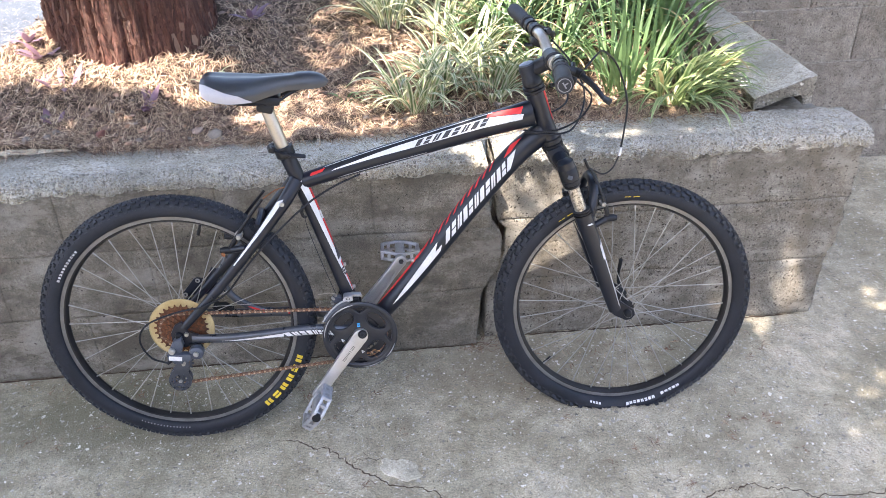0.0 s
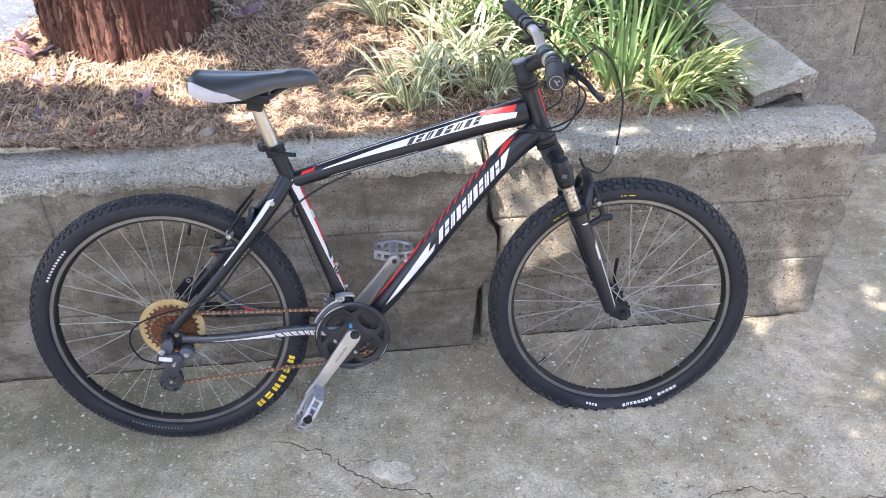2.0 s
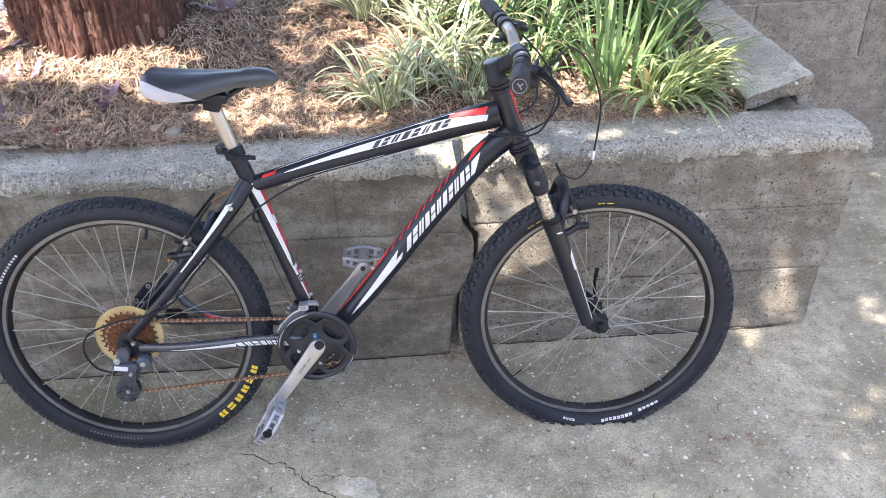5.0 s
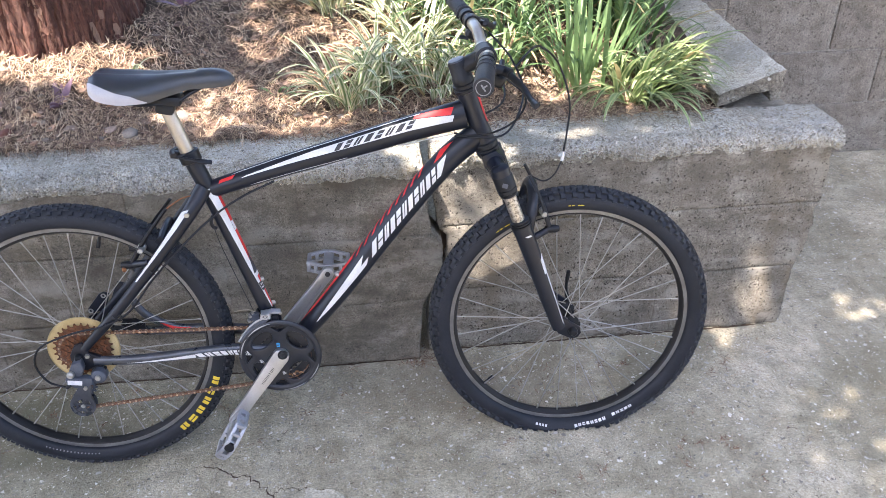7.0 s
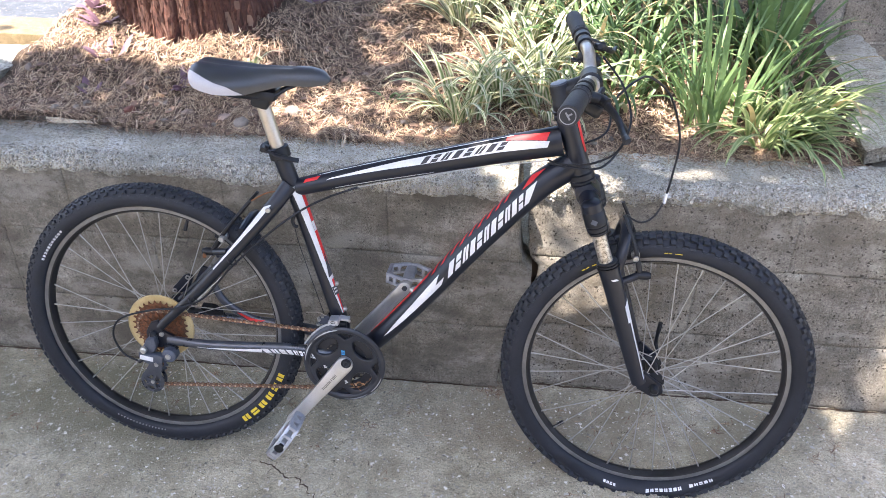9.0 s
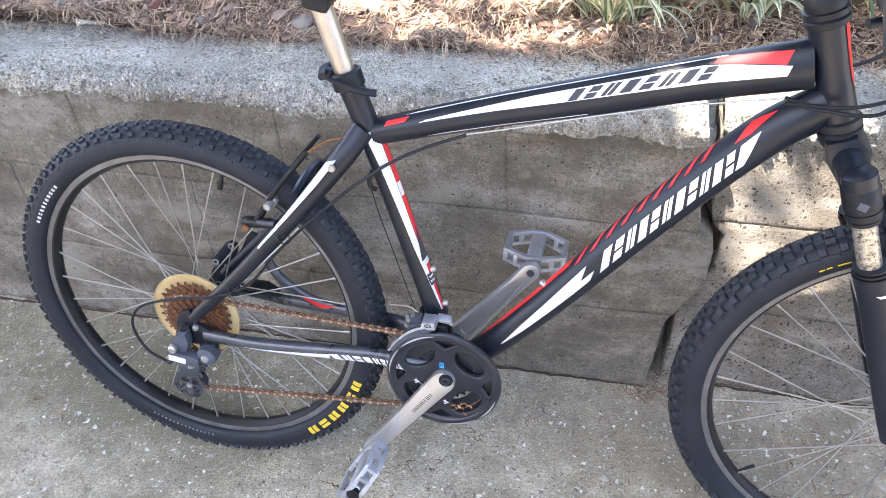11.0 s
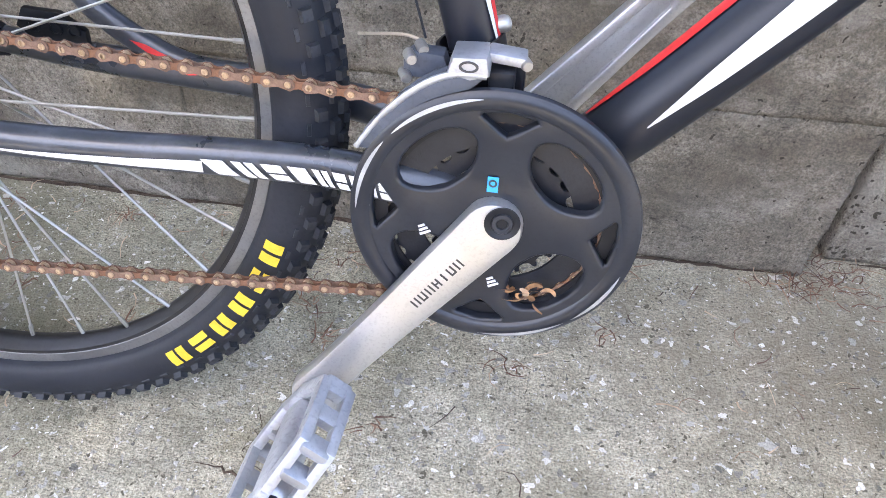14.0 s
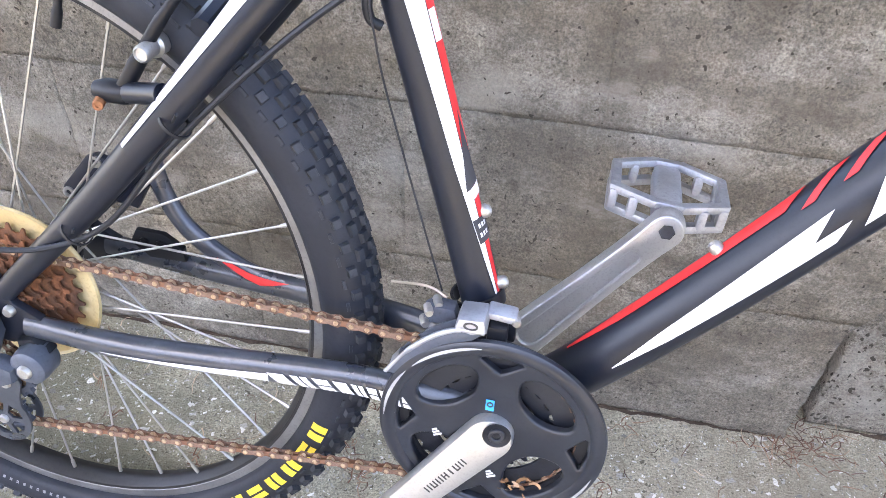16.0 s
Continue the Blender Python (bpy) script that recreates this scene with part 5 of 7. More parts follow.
part("cable", wire(B(), [(0.480, -0.130, 0.615), (0.530, -0.10, 0.565), (0.520, -0.06, 0.508), (0.470, -0.040, 0.476), (0.40, -0.025, 0.470)], 0.0022, 50), M_BLACK, bike)
part("cable", wire(B(), [(0.478, 0.130, 0.610), (0.515, 0.09, 0.56), (0.51, 0.03, 0.52), (0.455, 0.028, 0.49), (0.40, 0.022, 0.478)], 0.0022, 50), M_BLACK, bike)
part("cable", wire(B(), [(0.40, -0.022, 0.4745), (0.25, -0.0165, 0.4475), (0.08, -0.016, 0.4080), (0.02, -0.016, 0.395)], 0.0012, 40), M_STEEL, bike)
part("cable", wire(B(), [(0.03, -0.016, 0.3965), (-0.03, -0.023, 0.374), (-0.085, -0.032, 0.345), (-0.15, -0.052, 0.298), (-0.23, -0.062, 0.222), (-0.29, -0.066, 0.150), (-0.345, -0.074, 0.122), (-0.41, -0.080, 0.112), (-0.475, -0.082, 0.088), (-0.496, -0.084, 0.048), (-0.478, -0.088, 0.005), (-0.442, -0.092, -0.012)], 0.0023, 110), M_BLACK, bike, "black gear cable looping to the derailleur")
part("cable", wire(B(), [(0.03, -0.010, 0.394), (-0.04, -0.016, 0.366), (-0.098, -0.020, 0.332), (-0.100, -0.019, 0.29), (-0.082, -0.012, 0.21), (-0.050, -0.012, 0.100)], 0.0008, 60), M_RING, bike)
bm = wire(B(), [(-0.103, -0.010, 0.328), (-0.108, -0.011, 0.316), (-0.106, -0.011, 0.304), (-0.099, -0.009, 0.299)], 0.0036, 20, 10)
part("cable_guide", bm, M_BLACK, bike)
rc = part("cable", wire(B(), [(-0.105, -0.012, 0.392), (-0.13, -0.010, 0.378), (-0.16, -0.012, 0.371), (-0.188, -0.026, 0.358)], 0.0014, 24), M_RUST, bike, "rusty brake cable")
part("ferrule", wire(B(), [(-0.108, -0.012, 0.390), (-0.134, -0.011, 0.377)], 0.003, 4, 10), M_PRINT, rc)
bm = wire(B(), [(-0.046, -0.012, 0.094), (-0.062, -0.008, 0.099), (-0.092, -0.004, 0.0955)], 0.0011, 16, 6)
part("cable_end", bm, M_CHAMP, bike)
# cable ties on the stay
for p in ((-0.228, -0.058, 0.236), (-0.318, -0.064, 0.137)):
    bm = B()
    lathe(bm, [(0.0112, -0.0012), (0.0122, -0.0012), (0.0122, 0.0012), (0.0112, 0.0012)], 20, Matrix.Translation(p) @ Vector((-0.65, 0, -0.75)).to_track_quat('Z', 'Y').to_matrix().to_4x4(), "z", True)
    wire(bm, [Vector(p) + Vector((0.004, -0.010, 0.006)), Vector(p) + Vector((0.012, -0.018, 0.016))], 0.0012, 4, 6)
    part("cable_tie", bm, M_BLACK, bike)


# ---- cranks and chainrings ----
def toothed(bm, r, teeth, y0, y1, depth=0.005, hole=0.0, m=Matrix()):
    """A toothed ring plate."""
    outer = []
    for k in range(teeth):
        for f, rr in ((0.0, r - depth), (0.28, r - depth * 0.8), (0.42, r), (0.58, r), (0.72, r - depth * 0.8)):
            a = 2 * math.pi * (k + f) / teeth
            outer.append((rr * math.cos(a), rr * math.sin(a)))
    n = len(outer)
    loops = []
    for y in (y0, y1):
        o = [bm.verts.new(m @ Vector((x, y, z))) for x, z in outer]
        i = [bm.verts.new(m @ Vector((x * hole / math.hypot(x, z), y, z * hole / math.hypot(x, z)))) for x, z in outer]
        loops.append((o, i))
    (o0, i0), (o1, i1) = loops
    for k in range(n):
        j = (k + 1) % n
        bm.faces.new((o0[k], o0[j], i0[j], i0[k]))
        bm.faces.new((o1[k], i1[k], i1[j], o1[j]))
        bm.faces.new((o0[k], o1[k], o1[j], o0[j]))
        bm.faces.new((i0[k], i0[j], i1[j], i1[k]))
    return bm


def polar(r, deg):
    return (r * math.cos(radians(deg)), r * math.sin(radians(deg)))


crankset = bike


def plate_with_holes(bm, outer, holes, y0, y1):
    """A flat plate with openings, cut from its outline."""
    edges = []
    for loop_ in [outer] + holes:
        vv = [bm.verts.new((x, y0, z)) for x, z in loop_]
        edges += [bm.edges.new((vv[i], vv[(i + 1) % len(vv)])) for i in range(len(vv))]
    fill = bmesh.ops.triangle_fill(bm, edges=edges, use_beauty=True)
    faces = [g for g in fill["geom"] if isinstance(g, bmesh.types.BMFace)]
    ext = bmesh.ops.extrude_face_region(bm, geom=faces)
    bmesh.ops.translate(bm, verts=[g for g in ext["geom"] if isinstance(g, bmesh.types.BMVert)], vec=(0, y1 - y0, 0))
    bmesh.ops.recalc_face_normals(bm, faces=bm.faces)
    return bm


ARM0 = -3
cuts = []
for k in range(4):
    c = ARM0 + 45 + 90 * k
    hole = []
    for i in range(28):
        t = 2 * math.pi * i / 28
        rad, tan = math.cos(t), math.sin(t)
        q = (abs(rad) ** 2.5 + abs(tan) ** 2.5) ** (-1 / 2.5)
        dr, dt = rad * q * 0.0180, tan * q * 0.0248
        rr = 0.0540 + dr
        aa = c + math.degrees(dt / 0.0530) * (0.62 + 0.38 * (rr / 0.0530))
        hole.append(polar(rr, aa))
    cuts.append(hole)
    c = ARM0 + 90 * k
    cuts.append([polar(0.0615, c), polar(0.0640, c + 3.5), polar(0.0748, c + 12.5), polar(0.0762, c + 11.5), polar(0.0770, c), polar(0.0762, c - 11.5), polar(0.0748, c - 12.5), polar(0.0640, c - 3.5)])
def dish(r):
    """How far the guard's face lies back of its rim towards the hub."""
    return 0.0075 * max(0.0, 1 - r / 0.066) ** 0.8


bm = plate_with_holes(B(), [polar(0.0890, a) for a in np.linspace(0, 360, 121)[:-1]], cuts, -0.0535, -0.0465)
lips = [e for e in bm.edges if e.is_manifold and abs(e.verts[0].co.y + 0.0535) < 1e-5 and abs(e.verts[1].co.y + 0.0535) < 1e-5 and e.calc_face_angle(0) > 1.2 and math.hypot(e.verts[0].co.x, e.verts[0].co.z) < 0.085]
bmesh.ops.bevel(bm, geom=lips, offset=0.0026, segments=3, profile=0.5, affect='EDGES')
for v in bm.verts:
    v.co.y += dish(math.hypot(v.co.x, v.co.z))
lathe(bm, [(0.0785, -0.0533), (0.0800, -0.0550), (0.0830, -0.0562), (0.0880, -0.0556), (0.0908, -0.0535), (0.0914, -0.0505), (0.0900, -0.0485), (0.0790, -0.0495)], 120, closed=True)
lathe(bm, [(0.0, -0.0480), (0.022, -0.0485), (0.028, -0.0490), (0.0325, -0.0480), (0.0, -0.0475)], 64)
bmesh.ops.recalc_face_normals(bm, faces=bm.faces)
guard = part("chain_guard", bm, M_GUARD, crankset)
M_ARC = plain("grey_print", (0.29, 0.29, 0.29), (0.38, 0.38, 0.375), 0.5, 0, 60, 500, 0.05, 0.0001)
for a0, a1 in ((98, 138), (143, 178), (-92, -52), (-48, -16)):
    bm = B()
    n = 16
    vv = []
    for i in range(n + 1):
        t = i / n
        w = 0.0012 * math.sin(math.pi * t) ** 0.7 + 0.0001
        a = a0 + (a1 - a0) * t
        rr = 0.0865
        vv.append((bm.verts.new((polar(rr - w, a)[0], -0.0568, polar(rr - w, a)[1])), bm.verts.new((polar(rr + w, a)[0], -0.0563, polar(rr + w, a)[1]))))
    for i in range(n):
        bm.faces.new((vv[i][0], vv[i + 1][0], vv[i + 1][1], vv[i][1]))
    bmesh.ops.recalc_face_normals(bm, faces=bm.faces)
    part("printed_arc", bm, M_ARC, guard, "pale grey arc")
bm = B()
box(bm, (0.0068, 0.0006, 0.0105), pose(-0.0024, -0.0512, 0.0285), 0.0)
part("printed_mark", bm, M_BLUE, guard, "small blue mark")
bm = B()
lathe(bm, [(0.0015, -0.0004), (0.0015, 0.0004), (0.0026, 0.0004), (0.0026, -0.0004)], 20, pose(-0.0024, -0.0516, 0.0295), closed=True)
part("printed_mark", bm, M_DARKPRINT, guard)
for px, pz, rot in ((-0.0437, -0.0097, 28), (0.0029, -0.0448, 28)):
    bm = B()
    for k in range(3):
        box(bm, (0.0075 - 0.0015 * k, 0.0004, 0.0017), pose(px, -0.0518, pz) @ Matrix.Rotation(-radians(rot), 4, 'Y') @ pose(0, 0, 0.0028 * (k - 1)))
    part("printed_mark", bm, M_PRINT, guard)
bm = toothed(B(), 0.0725, 34, -0.0412, -0.0388, 0.0055, 0.050)
part("chainring", bm, M_RING, crankset, "dark chainring")
bm = toothed(B(), 0.087, 42, -0.0460, -0.0440, 0.005, 0.068)
part("chainring", bm, M_BLACK, crankset)
bm = toothed(B(), 0.050, 24, -0.0355, -0.0330, 0.005, 0.034)
part("chainring", bm, M_RING, crankset)
bm = B()
for k in range(4):
    extrude_outline(bm, [polar(0.015, ARM0 + 90 * k - 40), polar(0.058, ARM0 + 90 * k - 8), polar(0.058, ARM0 + 90 * k + 8), polar(0.015, ARM0 + 90 * k + 40)], -0.0440, -0.0385, bevel=0.001)
lathe(bm, [(0.0, -0.045), (0.020, -0.045), (0.020, -0.036), (0.0, -0.036)], 40)
part("spider", bm, M_BLACK, crankset)

CR = Vector((-0.1130, 0, -0.1370))


def crank_arm(nm, sgn, y_in, flare):
    """A flat tapered arm with rounded ends; sgn 1 towards the near pedal."""
    d = CR.normalized() * sgn
    ln = CR.length
    px = Vector((-d.z, 0, d.x))
    out = []
    r0, r1 = 0.0190, 0.0148
    for k in range(13):
        a = radians(90 + 180 * k / 12)
        out.append(Vector((0, 0, 0)) + d * (r0 * math.cos(a)) + px * (r0 * math.sin(a)))
    out2 = []
    for t, w in ((0.25, 0.0172), (0.5, 0.0152), (0.75, 0.0138), (0.9, 0.0140)):
        out2.append((d * ln * t, w))
    for p, w in out2:
        out.append(p - px * w)
    for k in range(13):
        a = radians(-90 + 180 * k / 12)
        out.append(d * ln + d * (r1 * math.cos(a)) + px * (r1 * math.sin(a)))
    for p, w in out2[::-1]:
        out.append(p + px * w)
    s = -1 if sgn > 0 else 1
    bm = extrude_outline(B(), [(v.x, v.z) for v in out], s * y_in, s * (y_in + 0.0150), bevel=0.0042)
    for v in bm.verts:
        t = v.co.dot(d) / ln
        v.co.y += s * flare * t
    bmesh.ops.recalc_face_normals(bm, faces=bm.faces)
    arm = part(nm, bm, M_ALLOY, crankset, "silver alloy crank arm")
    if sgn < 0:
        # raised border round a long rounded recess on the inner face
        slot = []
        for k in range(24):
            a = radians(15 * k)
            t, w = (0.80, 0.0058) if math.cos(a) > 0 else (0.12, 0.0095)
            q = d * (ln * t + w * math.cos(a)) + px * (w * math.sin(a))
            slot.append((q.x, q.z))
        bm = plate_with_holes(B(), [(v.x * 0.994, v.z * 0.994) for v in out], [slot], y_in - 0.0036, y_in + 0.0008)
        lips = [e for e in bm.edges if e.is_manifold and max(e.verts[0].co.y, e.verts[1].co.y) < y_in - 0.003 and e.calc_face_angle(0) > 1.2]
        bmesh.ops.bevel(bm, geom=lips, offset=0.0016, segments=3, profile=0.5, affect='EDGES')
        for v in bm.verts:
            v.co.y += s * flare * v.co.dot(d) / ln
        part("border", bm, M_ALLOY, arm)
    return arm, d, px, ln, s


arm_r, dR, pR, lnR, sR = crank_arm("crank_arm", 1, 0.0460, 0.0280)
TILT = Matrix.Rotation(math.atan2(0.0280, lnR), 4, dR.cross(Vector((0, -1, 0))))
# Black disc on the arm's face in place of the recess's shade.
bm = lathe(B(), [(0.0, -0.0610), (0.0106, -0.0610), (0.0112, -0.0616), (0.0106, -0.0618), (0.0100, -0.0613), (0.0, -0.0613)], 40, TILT)
part("bolt_recess", bm, M_BLACK, arm_r, "black disc standing in for a shaded bolt recess")
bm = B()
lathe(bm, [(0.0034, -0.0612), (0.0034, -0.0626), (0.0040, -0.0632), (0.0062, -0.0630), (0.0068, -0.0622), (0.0068, -0.0612)], 32, TILT)
lathe(bm, [(0.0, -0.0616), (0.0034, -0.0616)], 6, TILT)
part("crank_bolt", bm, M_RING, arm_r, "worn grey socket bolt")
bm = B()
for k in range(7):
    along = 0.0300 + 0.0066 * k
    c = dR * along + pR * 0.001
    m = Matrix.Translation((c.x, -0.0612 - 0.0280 * along / lnR, c.z)) @ Matrix.Rotation(-math.atan2(dR.z, dR.x), 4, 'Y') @ Matrix.Rotation(-math.atan2(0.0280, lnR), 4, 'Z')
    if k == 2:
        box(bm, (0.0013, 0.0004, 0.0066), m)
        continue
    for q in (-0.0017, 0.0017):
        box(bm, (0.0011, 0.0004, 0.0066), m @ pose(q, 0, 0))
    if k % 2:
        box(bm, (0.0030, 0.0004, 0.0011), m @ pose(0, 0, 0.0027 if k % 4 == 1 else 0))
part("printed_bars", bm, M_DARKPRINT, arm_r, "dark printed bars")
arm_l, dL, pL, lnL, sL = crank_arm("crank_arm", -1, 0.0620, 0.010)
# Dark hexagon standing in for the shade inside the pedal hole.
bm = B()
e = dL * lnL
lathe(bm, [(0.0, 0.0676), (0.0056, 0.0676), (0.0056, 0.0672), (0.0066, 0.0670), (0.0068, 0.0710)], 6, pose(e.x, 0, e.z))
part("pedal_thread", bm, M_DARKPRINT, arm_l)


def bar_between(bm, a, b, thick, high):
    a, b = Vector(a), Vector(b)
    d = b - a
    q = d.to_track_quat('X', 'Z').to_matrix().to_4x4()
    box(bm, (d.length + thick * 0.6, thick, high), Matrix.Translation((a + b) / 2) @ q, min(thick, high) * 0.28, 2)


def pedal(nm, m, s, label):
    """An open alloy cage pedal; s is the way out from the crank along y."""
    bm = B()
    box(bm, (0.0250, 0.080, 0.0200), pose(0, s * 0.052, 0), 0.0075, 3)
    ob = part(nm, bm, M_PEDAL, bike, label)
    ob.matrix_basis = m
    bm = lathe(B(), [(0.0, 0.004), (0.0085, 0.004), (0.0112, 0.010), (0.0108, 0.0125), (0.0, 0.0125)], 24, Matrix.Scale(s, 4, (0, 1, 0)))
    bmesh.ops.recalc_face_normals(bm, faces=bm.faces)
    part("collar", bm, M_PEDAL, ob)
    ring = [(0.012, 0.010), (0.046, 0.026), (0.046, 0.074), (0.012, 0.094)]
    for sx in (-1, 1):
        for (xa, ya), (xb, yb) in zip(ring, ring[1:]):
            for z in (-0.0092, 0.0092):
                bm = B()
                bar_between(bm, (sx * xa, s * ya, z), (sx * xb, s * yb, z), 0.0094, 0.0074)
                part("cage_bar", bm, M_PEDAL, ob)
            for f in ((0.0, 0.5, 1.0) if xa == xb else (0.5,)):
                x, y = xa + (xb - xa) * f, ya + (yb - ya) * f
                bm = B()
                box(bm, (0.0080, 0.0135, 0.0190), pose(sx * x, s * y, 0), 0.0026)
                part("cage_post", bm, M_PEDAL, ob)
        for y in (0.030, 0.044, 0.058, 0.070):
            for z in (-1, 1):
                bm = lathe(B(), [(0.0018, 0.0), (0.0018, 0.0024), (0.0, 0.0026)], 8, pose(sx * 0.046, s * y, z * 0.0110, 0 if z > 0 else 180), "z")
                part("pin", bm, M_PEDAL, ob)
    for y in (0.010, 0.094):
        for z in (-0.0092, 0.0092):
            bm = B()
            bar_between(bm, (-0.014, s * y, z), (0.014, s * y, z), 0.0088, 0.0072)
            part("cage_bar", bm, M_PEDAL, ob)
    bm = lathe(B(), [(0.0, 0.0900), (0.0098, 0.0900), (0.0104, 0.0985), (0.0085, 0.0995), (0.0, 0.0990)], 24, Matrix.Scale(s, 4, (0, 1, 0)))
    bmesh.ops.recalc_face_normals(bm, faces=bm.faces)
    part("end_cap", bm, M_BLACK, ob, "black end cap")
    bm = lathe(B(), [(0.0, -0.006), (0.0075, -0.006), (0.0075, 0.006), (0.0, 0.006)], 16, Matrix.Scale(s, 4, (0, 1, 0)))
    bmesh.ops.recalc_face_normals(bm, faces=bm.faces)
    part("spindle", bm, M_STEEL, ob)
    return ob


pedal("pedal", Matrix.Translation((CR.x, -0.0895, CR.z)) @ Matrix.Rotation(radians(-55), 4, 'Y'), -1, "scuffed silver platform pedal")
pedal("pedal", Matrix.Translation((-CR.x, 0.0870, -CR.z)) @ Matrix.Rotation(radians(4), 4, 'Y'), 1, "scuffed silver platform pedal")

# dry leaf scraps caught in the chain guard
vs, fs = [], []
for k in range(12):
    c = Vector((0.020 + rnd(-0.016, 0.018), -0.051 + rnd(-0.006, 0.003), -0.051 + rnd(-0.006, 0.007)))
    az, turn = rnd(0, 6.3), rnd(-4.5, 4.5)
    p, ln = c.copy(), rnd(0.008, 0.019)
    wd = rnd(0.0006, 0.0026)
    for i in range(9):
        t = i / 8
        d = Vector((math.cos(az), 0.35 * math.sin(2 * az), math.sin(az) * 0.7))
        w = d.cross(Vector((0, 1, 0.4))).normalized()
        ww = wd * math.sin(math.pi * (t * 0.85 + 0.08))
        vs += [p + w * ww, p - w * ww + Vector((0, -0.0012, 0))]
        if i:
            n0 = len(vs)
            fs.append((n0 - 4, n0 - 3, n0 - 1, n0 - 2))
        p = p + d * (ln / 8)
        az += turn / 8
M_DRY = scattered("dry_leaf", [(0, (0.11, 0.05, 0.025)), (0.55, (0.27, 0.145, 0.065)), (1, (0.52, 0.44, 0.35))])
dry = pydata("dry_leaf_scraps", vs, fs, M_DRY)
dry.matrix_world = BIKE
tagged(dry, "curled dry brown leaf scraps caught in the chain guard", "leaf litter", kind="stuff")

M_COG = plain("rusty_sprocket", (0.12, 0.045, 0.02), (0.27, 0.11, 0.05), 0.9, 0.2, 110, 600, 0.8, 0.0010)
# ---- cassette, spoke guard, derailleurs ----
RC = pose(REAR[0] + 0.006, 0, REAR[1])
bm = lathe(B(), [(0.024, -0.0270), (0.060, -0.0275), (0.066, -0.0290), (0.0745, -0.0300), (0.0765, -0.0325), (0.0775, -0.0300), (0.0760, -0.0275), (0.066, -0.0265), (0.060, -0.0252), (0.024, -0.0248)], 72, closed=True)
sg_ob = part("spoke_guard", bm, M_AMBER, bike, "yellowed clear plastic spoke guard")
sg_ob.matrix_basis = RC
cas = part("cassette", lathe(B(), [(0.0, -0.0585), (0.017, -0.0585), (0.019, -0.056), (0.019, -0.034), (0.0, -0.034)], 32), M_DKRUST, bike, "rusty sprocket cluster")
cas.matrix_basis = RC
for k, (r, teeth) in enumerate(((0.0645, 28), (0.0560, 24), (0.0490, 21), (0.0425, 18), (0.0370, 16), (0.0320, 14), (0.0275, 12))):
    part("sprocket", toothed(B(), r, teeth, -0.0345 - 0.0040 * k, -0.0328 - 0.0040 * k, 0.0072, 0.017), M_COG if k % 2 else M_DKRUST, cas)
bm = B()
lathe(bm, [(0.0, -0.078), (0.005, -0.078), (0.0075, -0.075), (0.0085, -0.0675), (0.0, -0.0675)], 20, RC)
part("axle_nut", bm, M_BLACK, bike)
bm = B()
lathe(bm, [(0.0, -0.0715), (0.0038, -0.0715), (0.0052, -0.0690), (0.0052, -0.0655), (0.0, -0.0655)], 20, pose(-0.3955, 0, 0.0455))
part("hanger_bolt", bm, M_STEEL, bike)

bm = B()
extrude_outline(bm, [(-0.405, 0.046), (-0.424, 0.040), (-0.436, 0.018), (-0.428, 0.000), (-0.412, 0.004), (-0.402, 0.026)], -0.088, -0.068, bevel=0.005)
rd = part("rear_derailleur", bm, M_GREY, bike, "grey rear derailleur with a long cage")
bm = B()
lathe(bm, [(0.0, -0.0985), (0.0045, -0.0985), (0.0072, -0.096), (0.0078, -0.090), (0.0, -0.088)], 20, pose(-0.4285, 0, 0.0185))
part("pivot_bolt", bm, M_STEEL, rd)
bm = B()
extrude_outline(bm, [(-0.442, 0.008), (-0.434, 0.0125), (-0.416, 0.0100), (-0.398, 0.0095), (-0.386, 0.0050), (-0.388, -0.0090), (-0.404, -0.0165), (-0.424, -0.0150), (-0.440, -0.0060)], -0.096, -0.078, bevel=0.006)
part("parallelogram", bm, M_GREY, rd, "blue-grey outer link")
bm = B()
lathe(bm, [(0.0, -0.0900), (0.0120, -0.0895), (0.0155, -0.0865), (0.0165, -0.0800), (0.0165, -0.0660), (0.0145, -0.0630), (0.0, -0.0630)], 36, pose(-0.3770, 0, 0.0040))
part("lower_knuckle", bm, M_GREY, rd, "dark blue-grey spring barrel")
bm = B()
lathe(bm, [(0.0, -0.0935), (0.0048, -0.0935), (0.0062, -0.0915), (0.0062, -0.0890), (0.0, -0.0890)], 20, pose(-0.3770, 0, 0.0040))
lathe(bm, [(0.0, -0.0985), (0.0022, -0.0985), (0.0030, -0.0970), (0.0030, -0.0940), (0.0, -0.0940)], 14, pose(-0.4040, 0, -0.0120))
part("pivot_bolt", bm, M_STEEL, rd)
bm = B()
extrude_outline(bm, [(-0.392, 0.020), (-0.378, 0.024), (-0.362, 0.014), (-0.366, 0.004), (-0.392, 0.008)], -0.074, -0.062, bevel=0.003)
part("inner_link", bm, M_BLACK, rd)
bm = B()
box(bm, (0.029, 0.002, 0.0105), pose(-0.4225, -0.0968, 0.0010) @ Matrix.Rotation(radians(10), 4, 'Y'), 0.0008)
part("name_plate", bm, M_PRINT, rd, "pale printed plate")
LOW, UP = (-0.4257, -0.0725), (-0.4120, -0.0280)
rim_out = [(-0.4262 + 0.0262 * math.cos(a), -0.0712 + 0.0285 * math.sin(a)) for a in np.linspace(0, 2 * math.pi, 33)[:-1]]
rim_out[4:12] = [(-0.404, -0.044), (-0.398, -0.026), (-0.404, -0.012), (-0.418, -0.012), (-0.428, -0.026), (-0.436, -0.040)]
windows = []
